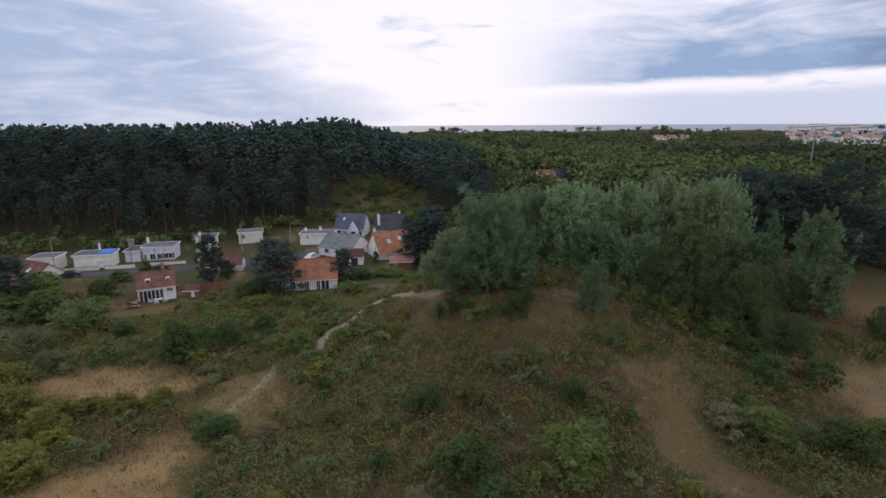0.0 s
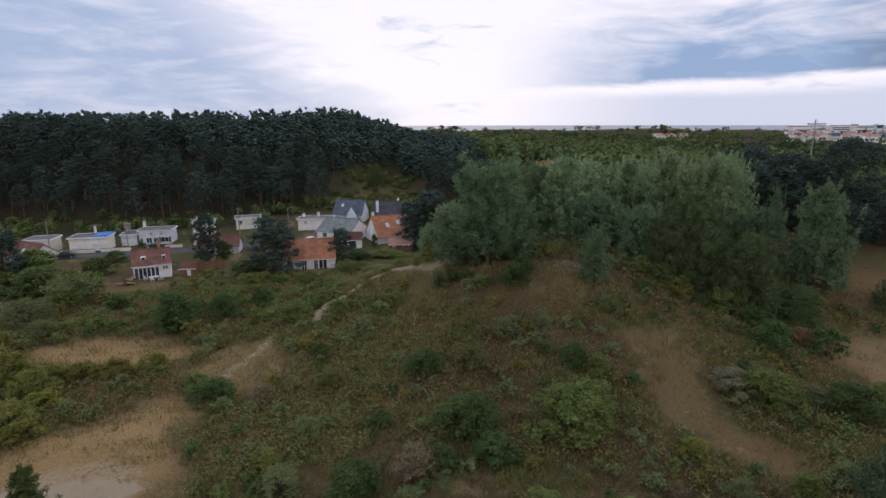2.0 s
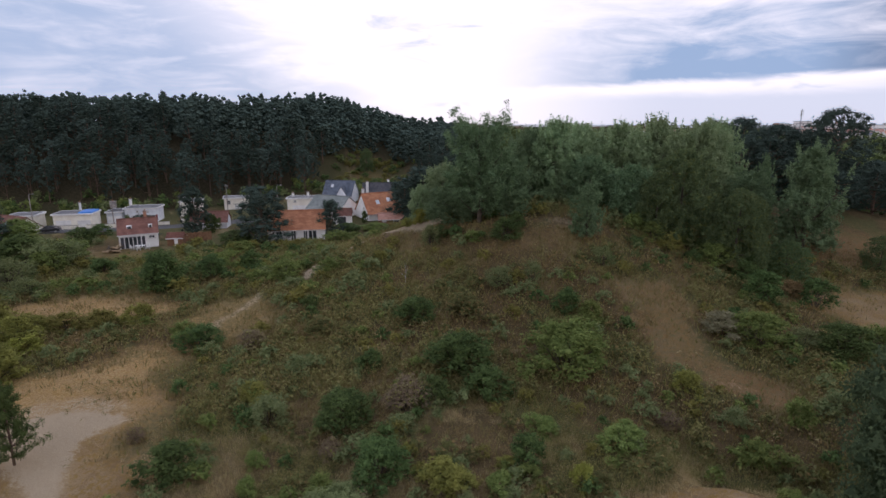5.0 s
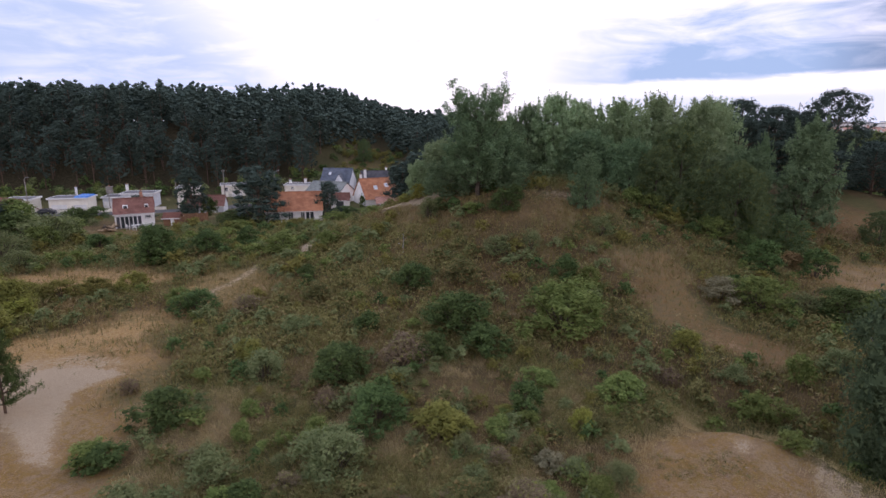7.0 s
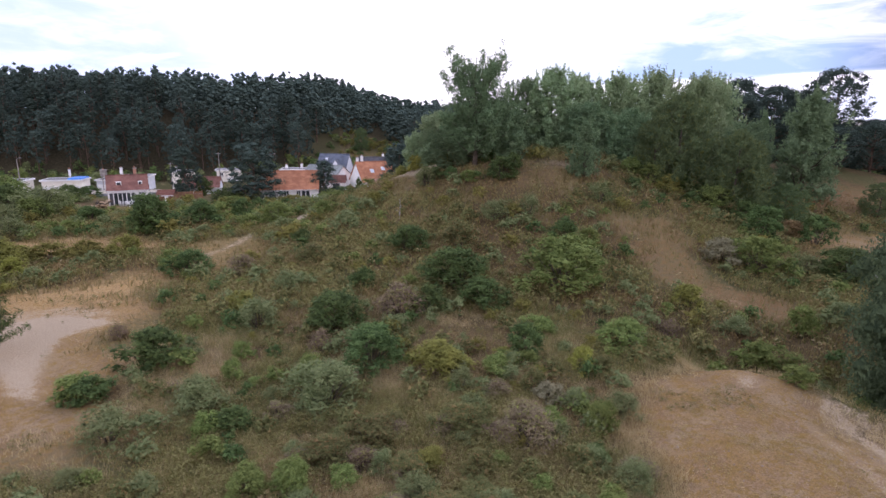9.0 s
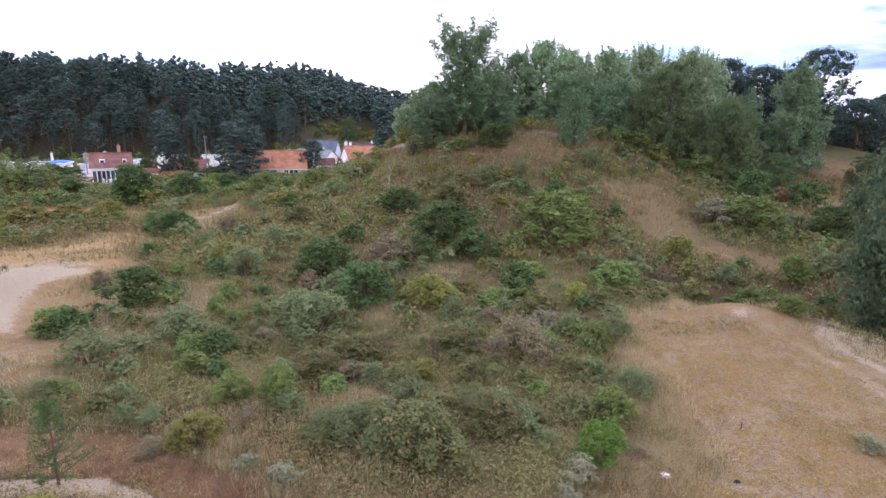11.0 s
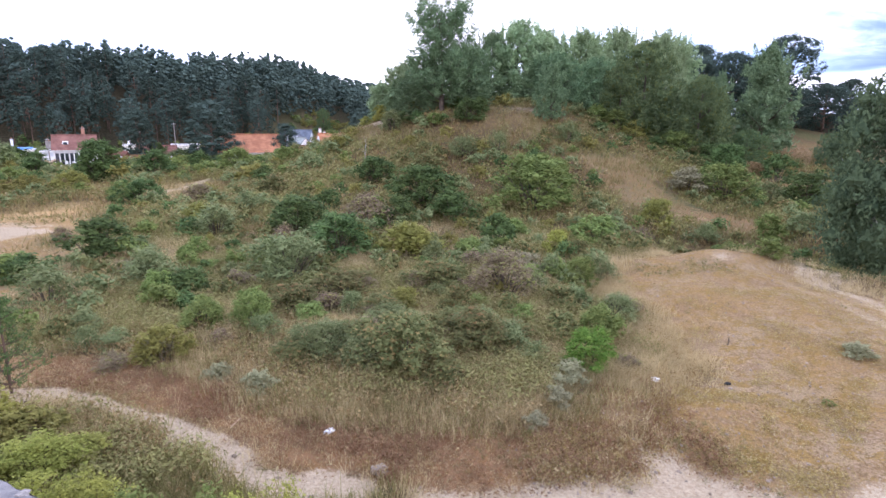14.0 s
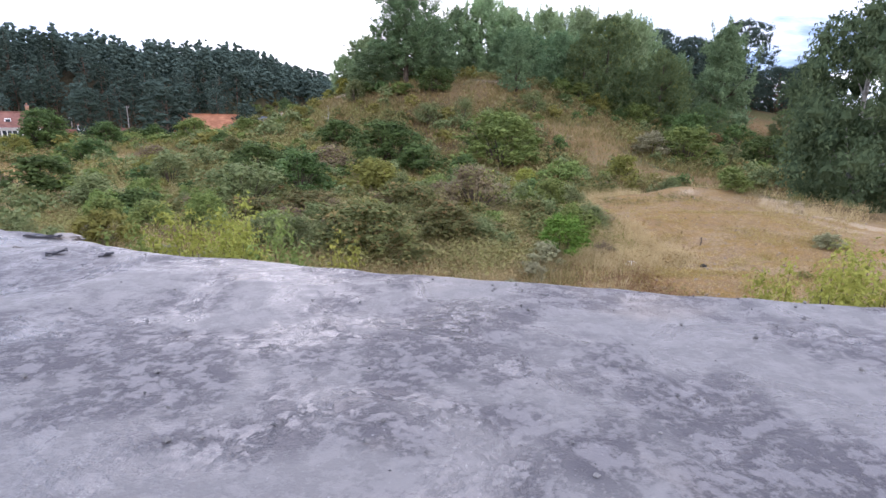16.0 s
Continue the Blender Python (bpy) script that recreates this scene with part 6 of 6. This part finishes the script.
for k, (kind, label) in enumerate((("sage", "grey-green scrub on the far dunes"), ("green", "leafy green scrub on the dunes"), ("dark", "dark green scrub on the dunes"), ("yellow", "yellowing scrub in the hillside clearing"), ("bramble", "low olive-brown scrub on the dunes"))):
    plots = {0: far_spots[0::3], 1: far_spots[1::9], 2: far_spots[4::9], 3: far_spots[7::9], 4: far_spots[2::3]}[k]
    plots = plots + (foot_spots[:80][k::3] + foot_spots[80:][k::6] if k < 3 else foot_spots[80:][3::6] + foot_spots[80:][4::6] + foot_spots[80:][5::6] if k == 3 else [])
    plots = plots + (belt[k::4] if k not in (2, 4) else []) + (belt[2::8] if k == 0 else belt[6::8] if k == 2 else [])
    some = [rough_shrub(*q, 175, 0.118 * q[2]) for q in plots]
    tagged(new("scrub", mesh_of("scrub", *joined(some), LEAF[kind])), label, "scrub", kind="stuff")

# weeds that reach up over the roof's edge
def tall_bush(v):
    def make():
        rng = np.random.default_rng(160 + v)
        root = thing("bush", Matrix(), "yellow-green leafy bush against the bunker wall" if v == 0 else "green leafy bush against the bunker wall", "bush", "tall bushes by the bunker")
        n = 150
        u = rng.random(n) ** 0.7
        a, q = rng.uniform(0, 6.28, n), 0.75 * np.sqrt(np.clip(1 - u ** 3, 0.12, 1) * rng.random(n))
        c = np.stack([q * np.cos(a), q * np.sin(a), 0.2 + 2.95 * u * (0.84 + 0.16 * np.sin(3 * a + v) * np.cos(5 * q)) + rng.normal(0, 0.1, n)], 1)
        pieces = [tube([(0.2 * p[0], 0.2 * p[1], -0.05), (0.7 * p[0], 0.7 * p[1], 0.6 * p[2]), p], [0.014, 0.009, 0.003], 4) for p in c[::6]]
        part("branchwork", mesh_of("branchwork", *joined(pieces), BARK), None, root)
        part("foliage", mesh_of("foliage", *joined([leaves(rng, c, (rr := rng.uniform(0.1, 0.24, n)), 6800, 0.052, 0.7, 0.5, 1.0, 0.6, 3), cores(rng, c, rr, 0.18)]), LEAF["lime" if v == 0 else "green"]), None, root)
        return root
    return make


for i, (x, y, w, top) in enumerate([(-3.1, 5.0, 1.1, 2.5), (-2.4, 4.5, 1.1, 2.75), (-1.7, 4.05, 1.1, 2.9), (-1.2, 3.75, 1.0, 2.85), (-0.75, 3.6, 0.8, 2.6), (-2.0, 4.9, 1.2, 2.55), (2.75, 2.6, 0.9, 2.55), (3.3, 2.4, 1.0, 2.75), (4.0, 2.1, 1.1, 2.7),
                                    (-4.6, 5.9, 1.4, 1.8), (-5.4, 6.6, 1.5, 1.5), (-6.2, 6.4, 1.6, 1.6), (4.9, 1.8, 1.1, 2.8), (-7.2, 8.4, 1.6, 1.1), (3.7, 2.9, 1.0, 2.6)]):
    g = float(terrain(x, y))
    v = int(i in (0, 3, 9))
    plant(("tall_bush", v), tall_bush(v), x, y, (w / 1.3, w / 1.3, (top - g) / 3.3), 77 * i)

# ---- the wooded hill ----
rng = np.random.default_rng(21)
near, rest = [], []
for x in np.arange(-215, 150, 4.6):
    for y in np.arange(148, 330, 4.6):
        px, py = x + rng.uniform(-3.2, 3.2), y + rng.uniform(-3.2, 3.2)
        foot = 152 + 38 * math.exp(-((px + 22) / 30) ** 2 / 2) + 0.35 * max(px, 0)
        if py < foot + 3 or abs(px / py) > 0.93 or py > foot + 105 or px > 18 - 0.1 * (py - foot):
            continue
        if float(hump(px, py, -23, 202, 12, 18)) > 0.33 or rng.random() < 0.12:
            continue
        (near if py < foot + 32 and -150 < px < 20 else rest).append((px, py))
rng.shuffle(near)
for i, (x, y) in enumerate(near[:290]):
    s = rng.uniform(0.7, 1.08)
    plant(("pine", i % 4), pine_tree(i % 4), x, y, (s * rng.uniform(0.85, 1.15), s * rng.uniform(0.85, 1.15), s), rng.uniform(0, 360))
rest += near[290:]


def wood(name, places, make_points, leaf, label, corners=3):
    vs, fs, o = [], [], 0
    for x, y in places:
        v, f = make_points(x, y)
        vs.append(v)
        fs.append(f + o)
        o += len(v)
    return tagged(new(name, mesh_of(name, np.concatenate(vs), np.concatenate(fs), leaf)), label, "wood", kind="stuff")


def rough_pine(x, y):
    H = 14 * rng.uniform(0.7, 1.02)
    n = 26
    u = ((np.arange(n) + rng.random(n)) / n) ** 0.85
    a, q = rng.uniform(0, 6.28, n), 2.9 * np.sqrt(np.clip(1 - ((u - 0.35) / 0.72) ** 2, 0.05, 1)) * rng.uniform(0.3, 1.0, n)
    c = np.stack([x + q * np.cos(a), y + q * np.sin(a), float(terrain(x, y)) + H * (0.03 + 0.93 * u)], 1)
    r = rng.uniform(0.8, 1.35, n)
    return joined([leaves(rng, c, r, 190, 0.62, 0.05, 0.5, 0.85, 0.5, 3), cores(rng, c, r, 0.78, 0.8)])


wood("pine_wood", rest, rough_pine, LEAF["pine"], "dark pine wood covering the hill")

places = []
while len(places) < 4200:
    a, r_ = radians(rng.uniform(-24, 45)), 150 * (1190 / 150) ** (rng.random() ** 0.8)
    x, y = r_ * math.sin(a), r_ * math.cos(a)
    foot = 152 + 38 * math.exp(-((x + 22) / 30) ** 2 / 2) + 0.35 * max(x, 0)
    if y < 118 or (y < foot + 100 and x < 12) or (x < 20 and y < 250) or math.hypot(x - 44, y - 226) < 14:
        continue
    if r_ > 720 and a > radians(27) and rng.random() < 0.6:
        continue
    places.append((x, y))


def rough_tree(x, y):
    far = math.hypot(x, y)
    H = (5.5 + 5 * rough_noise(x, y, 45, 9) + rng.uniform(-1, 2)) * (1.0 if far < 500 else 0.85)
    W = H * rng.uniform(0.75, 1.1) * (1 + far / 1000)
    n = 9
    a, q = rng.uniform(0, 6.28, n), W * 0.42 * np.sqrt(rng.random(n))
    u = rng.random(n) ** 0.7
    c = np.stack([x + q * np.cos(a), y + q * np.sin(a), float(terrain(x, y)) + H * (0.25 + 0.65 * u)], 1)
    r = rng.uniform(0.16, 0.26, n) * W
    return leaves(rng, c, r, 42, 0.24 * W, 0.8, 0.6, 0.8, 0.5, 3)


shade_of = lambda q: float(rough_noise(q[0], q[1], 70, 23)) + rng.uniform(-0.15, 0.15) > 0.6
dim = [shade_of(q) for q in places]
wood("far_wood", [q for q, d in zip(places, dim) if not d], rough_tree, LEAF["far"], "wide green woodland stretching to the coast")
wood("far_pine_wood", [q for q, d in zip(places, dim) if d], rough_tree, LEAF["far_dark"], "dark stands of pine in the far woodland")


# ---- the far town ----
def far_house(v):
    def make():
        root = thing("far_house", Matrix(), "small far-off house of the seaside town", "house", "houses of the far town")
        part("wall", gable_block(10, 8, 5 + v, 8.5 + v, 4), (RENDER_WHITE, RENDER_CREAM, RENDER_WHITE)[v], root)
        for s in (-1, 1):
            part("roof", tiled_slope(-5.2, 5.2, s * 4.4, 4.8 + v, 0, 8.6 + v, rows=3), (TILE_PINK, SLATE, TILE_PINK)[v], root)
        for k in (-3, 0, 3):
            part("window", boxed(k - 0.6, k + 0.6, -4.06, -3.95, 1.2, 2.7), GLASS_DARK, root)
        return root
    return make


rng = np.random.default_rng(33)
for i in range(150):
    a = radians(rng.uniform(31.5, 42)) if i < 138 else radians(rng.uniform(20, 23.5))
    r_ = rng.uniform(820, 1230) if i < 138 else rng.uniform(800, 860)
    s = rng.uniform(0.5, 0.85)
    plant(("far_house", i % 3 if i < 138 else 2), far_house(i % 3 if i < 138 else 2), r_ * math.sin(a), r_ * math.cos(a), (s * 1.2, s, s), rng.uniform(-50, 50), sink=-2.5)


def apartment_block(x, y, turn, w, h):
    root = thing("apartment_block", pose(x, y, float(terrain(x, y)), 0, 0, turn), "pale far-off apartment block near the sea", "apartment block", "far apartment blocks")
    part("wall", boxed(-w / 2, w / 2, -6, 6, -4, h), RENDER_WHITE, root)
    part("roof", boxed(-w / 2 - 0.4, w / 2 + 0.4, -6.4, 6.4, h, h + 0.8), FELT, root)
    for k in range(int(h / 3) - 1):
        part("window_band", boxed(-w / 2 + 1, w / 2 - 1, -6.08, -5.95, 2 + 3 * k, 3.4 + 3 * k), GLASS_DARK, root)


for i in range(12):
    a, r_ = radians(32.5 + 9.5 * i / 12 + rng.uniform(-0.4, 0.4)), rng.uniform(1130, 1230)
    apartment_block(r_ * math.sin(a), r_ * math.cos(a), rng.uniform(-30, 0), rng.uniform(14, 30), rng.uniform(7, 12))

mast_x, mast_y = 185, 280
root = thing("radio_mast", pose(mast_x, mast_y, float(terrain(mast_x, mast_y))), "slim grey radio mast above the trees", "mast")
v, f = tube([(0, 0, -1), (0, 0, 12), (0, 0, 24)], [0.35, 0.28, 0.18], 8)
part("pole", mesh_of("pole", v, f, STEEL), None, root)
for k in range(3):
    an = part("antenna", boxed(-0.15, 0.15, 0.5, 0.7, 20.5, 23.5, bevel=0.03), PAINT_WHITE, root)
    an.matrix_local = pose(0, 0, 0, 0, 0, 120 * k)


# ---- low cover ----
rng = np.random.default_rng(55)


def scattered(n, r0, r1, keep):
    out = []
    got = 0
    while got < n:
        a = np.radians(rng.uniform(-48, 48, 20000))
        r_ = np.sqrt(rng.uniform(r0 ** 2, r1 ** 2, 20000)) if r0 > 20 else r0 * (r1 / r0) ** rng.random(20000)
        x, y = r_ * np.sin(a), r_ * np.cos(a)
        s, d, w, red_ = covers(x, y)
        if r1 > 60:
            s = np.clip(np.maximum(s, 2 * covers(x * (1 + 1.1 / y), y + 1.1)[0]), 0, 1)
        k = keep(s, d, w, x, y) > rng.random(20000)
        out.append(np.stack([x[k], y[k]], 1))
        got += int(k.sum())
    return np.concatenate(out)[:n]


def blades(pts, per, h, w, spread, lean=0.35):
    n = len(pts) * per
    base = np.repeat(pts, per, 0) + rng.normal(0, spread, (n, 2))
    z = terrain(base[:, 0], base[:, 1]) - 0.02
    hh = h * rng.uniform(0.5, 1.2, n)
    ang = rng.uniform(0, 6.28, n)
    sx, sy = np.cos(ang) * w, np.sin(ang) * w
    lx, ly = rng.normal(0, lean, n) * hh, rng.normal(0, lean, n) * hh
    v = np.stack([np.stack([base[:, 0] - sx, base[:, 1] - sy, z], 1), np.stack([base[:, 0] + sx, base[:, 1] + sy, z], 1), np.stack([base[:, 0] + lx, base[:, 1] + ly, z + hh], 1)], 1)
    return v.reshape(-1, 3), np.arange(n * 3).reshape(n, 3)


def tufts(pts, per, size, leaf, spread, h):
    n = len(pts)
    hs = h * rng.uniform(0.5, 1.3, n)
    c = np.stack([pts[:, 0], pts[:, 1], terrain(pts[:, 0], pts[:, 1]) + hs * 0.45], 1)
    return leaves(rng, c, spread * rng.uniform(0.6, 1.3, n), n * per, size, 0.6, 0.4, 0.9, 0.5, 3)


away = lambda x, y: (x * 0.42 + y * 0.9 > 4.0)
bare = lambda s, d, k=1.2: (1 - s) * np.clip(1.05 - k * d, 0, 1)
straw_part = lambda s, d, w, x, y: bare(s, d) * away(x, y) * (0.1 + 0.9 * growth(x, y)[1])
green_part = lambda s, d, w, x, y: bare(s, d, 2.4) * away(x, y) * (0.12 + 0.88 * growth(x, y)[0])
brown_part = lambda s, d, w, x, y: (1 - s) * np.clip(1 - 1.1 * d, 0.03, 1) * away(x, y) * (1 - 0.8 * growth(x, y)[0])
near_grass = joined([blades(scattered(11000, 8, 42, straw_part), 9, 0.46, 0.008, 0.16),
                     blades(scattered(2500, 6, 30, lambda s, d, w, x, y: (1 - s) * d * away(x, y)), 5, 0.06, 0.007, 0.12),
                     blades(scattered(2400, 8, 24, lambda s, d, w, x, y: (1 - s) * step(0.25, 0.6, d) * away(x, y) * (0.15 + 0.85 * step(0.4, 0.7, rough_noise(x, y, 1.6, 46))) * (1.0 - 0.93 * step(3.5, 7.0, x))), 9, 0.13, 0.006, 0.12, 0.8),
                     blades(scattered(2600, 11, 34, lambda s, d, w, x, y: (1 - s) * np.clip(1 - np.abs(d - 0.4) / 0.4, 0, 1) * (x > 2.5)), 11, 0.36, 0.008, 0.16, 0.45)])
band = lambda s, d, w, x, y: (1 - s) * np.clip(1.5 - from_line(x, y, [(-6.5, 14.0), (-4.5, 12.8), (-2.3, 11.7), (0.6, 11.2), (3.0, 11.3), (5.2, 12.2), (7.5, 14.5)]) / 0.8, 0, 1) * (0.3 + 0.7 * rough_noise(x, y, 1.0, 75))
near_grass = joined([near_grass, blades(scattered(1100, 10, 18, band), 9, 0.42, 0.007, 0.1, 0.3)])
tagged(new("grass", mesh_of("grass", *near_grass, LEAF["grass"])), "dry straw-coloured grass tufts", "grass", kind="stuff")
fresh = joined([blades(scattered(900, 10, 18, band), 9, 0.36, 0.008, 0.12, 0.35), blades(scattered(9500, 8, 42, green_part), 9, 0.42, 0.011, 0.16, 0.45), blades(scattered(9000, 38, 100, green_part), 6, 0.6, 0.05, 0.35, 0.5)])
tagged(new("grass", mesh_of("grass", *fresh, LEAF["herb"])), "olive-green rough grass between the shrubs", "grass", kind="stuff")
far_grass = blades(scattered(20000, 38, 95, lambda s, d, w, x, y: (1 - s) * np.clip(1.1 - d, 0.03, 1) * (0.3 + 0.7 * growth(x, y)[1])), 4, 0.6, 0.045, 0.3)
tagged(new("grass", mesh_of("grass", *far_grass, LEAF["meadow"])), "dry grass on the mound and field", "grass", kind="stuff")
herbs = joined([tufts(scattered(9500, 10, 45, green_part), 20, 0.095, None, 0.45, 0.6), tufts(scattered(12000, 40, 102, green_part), 12, 0.27, None, 0.8, 0.9)])
tagged(new("undergrowth", mesh_of("undergrowth", *herbs, LEAF["herb"])), "low green heathland undergrowth", "undergrowth", kind="stuff")
heath = joined([tufts(scattered(7000, 9, 45, brown_part), 14, 0.085, None, 0.32, 0.45), tufts(scattered(6500, 42, 100, brown_part), 9, 0.25, None, 0.7, 0.7)])
tagged(new("undergrowth", mesh_of("undergrowth", *heath, LEAF["heath"])), "dry brown heathland undergrowth", "undergrowth", kind="stuff")

spare = lambda s, d, w, x, y: (1 - s) * step(0.4, 0.8, d) * away(x, y) * step(0.5, 0.8, rough_noise(x, y, 3.0, 47))
sparse = joined([tufts(scattered(420, 9, 30, spare), 26, 0.035, None, 0.11, 0.1), tufts(scattered(600, 24, 60, spare), 16, 0.09, None, 0.24, 0.2)])
tagged(new("undergrowth", mesh_of("undergrowth", *sparse, LEAF["bramble"])), "sparse low plants on the dry sandy ground", "undergrowth", kind="stuff")
flat_part = lambda s, d, w, x, y: (1 - s) * step(0.5, 0.8, d) * away(x, y) * (x > 2.5) * (0.08 + 0.92 * step(0.45, 0.62, 0.6 * rough_noise(x, y, 1.4, 71) + 0.4 * rough_noise(x, y, 0.5, 72)))
ochre = joined([tufts(scattered(5200, 7, 29, flat_part), 11, 0.042, None, 0.13, 0.07), blades(scattered(3000, 7, 29, flat_part), 7, 0.11, 0.005, 0.1, 0.7)])
tagged(new("undergrowth", mesh_of("undergrowth", *ochre, LEAF["ochre"])), "ochre moss and short dead grass on the dry flat", "undergrowth", kind="stuff")
rusty = tufts(scattered(4200, 8, 24, lambda s, d, w, x, y: (1 - s) * step(0.3, 0.7, d) * (x < 7) * away(x, y) * (0.25 + 0.75 * step(0.35, 0.6, rough_noise(x, y, 1.1, 48)))), 12, 0.06, None, 0.2, 0.12)
tagged(new("undergrowth", mesh_of("undergrowth", *rusty, LEAF["rust"])), "rust-brown dry litter and dead herbs beside the path", "undergrowth", kind="stuff")

# ---- litter and stones ----
def crumpled(name, x, y, sx, sy, sz, seed, material, label, category, turn=0):
    bm = bmesh.new()
    bmesh.ops.create_icosphere(bm, subdivisions=3, radius=1)
    for v in bm.verts:
        k = 1 + 0.45 * noise.noise(v.co * 1.7 + Vector((seed, 0, 0))) + 0.15 * noise.noise(v.co * 5 + Vector((0, seed, 0)))
        v.co = Vector((v.co.x * sx * k, v.co.y * sy * k, v.co.z * sz * k))
    me = bpy.data.meshes.new(name)
    bm.to_mesh(me)
    bm.free()
    me.materials.append(material)
    ob = tagged(new(name, me), label, category)
    ob.matrix_world = pose(x, y, float(terrain(x, y)) + sz * 0.6, 0, 0, turn)


crumpled("litter", -2.1, 10.6, 0.15, 0.07, 0.06, 1.0, LITTER, "white scrap of plastic on the grass", "litter", 35)
crumpled("litter", 6.9, 12.6, 0.13, 0.08, 0.08, 2.0, LITTER, "small white scrap on the dry ground", "litter", -10)
crumpled("stone", -0.9, 9.1, 0.2, 0.13, 0.1, 3.0, STONE, "pale stone beside the path", "stone")
crumpled("stone", 8.9, 12.3, 0.09, 0.05, 0.05, 4.0, RUBBER, "small black lump on the dry ground", "stone")
k = np.linspace(0, 1, 5)
v, f = tube(np.stack([0.03 * np.sin(k * 4), 0 * k, k * 0.34 - 0.06], 1), [0.022, 0.022, 0.02, 0.02, 0.018], 6)
post = tagged(new("post", mesh_of("post", v, f, BARK)), "short dark post in the dry grass", "post")
post.matrix_world = pose(10.7, 15.2, float(terrain(10.7, 15.2)), 6, 8)
v, f = tube([(-0.22, 0, 0.02), (0, 0, 0.03), (0.22, 0, 0.02)], [0.018, 0.02, 0.018], 6)
for x, y, turn in ((-4.3, 10.9, 75), (9.4, 13.4, 10)):
    st = tagged(new("stick", mesh_of("stick", v, f, PALE_WOOD)), "pale stick lying on the ground", "stick")
    st.matrix_world = pose(x, y, float(terrain(x, y)) + 0.01, 0, 0, turn)
# pebbles on the sandy track
pts = np.concatenate([scattered(160, 5.5, 16, lambda s, d, w, x, y: s * away(x, y)), scattered(1700, 6, 32, lambda s, d, w, x, y: (0.12 + np.minimum(s, 0.12)) * d * (x > 2) * away(x, y))])
n = len(pts)
sz = 0.012 + 0.055 * rng.random(n) ** 5
octa = np.array([(1, 0, 0), (0, 1, 0), (-1, 0, 0), (0, -1, 0), (0, 0, 0.7), (0, 0, -0.7)])
v = np.stack([pts[:, 0], pts[:, 1], terrain(pts[:, 0], pts[:, 1]) + 0.3 * sz], 1)[:, None, :] + octa[None] * (0.6 + 0.7 * rng.random((n, 6, 1))) * sz[:, None, None]
f = np.array([(0, 1, 4), (1, 2, 4), (2, 3, 4), (3, 0, 4), (1, 0, 5), (2, 1, 5), (3, 2, 5), (0, 3, 5)])
tagged(new("pebbles", mesh_of("pebbles", v.reshape(-1, 3), (f[None] + 6 * np.arange(n)[:, None, None]).reshape(-1, 3), STONE)), "pale pebbles on the sandy track and dry flat", "pebbles", kind="stuff")
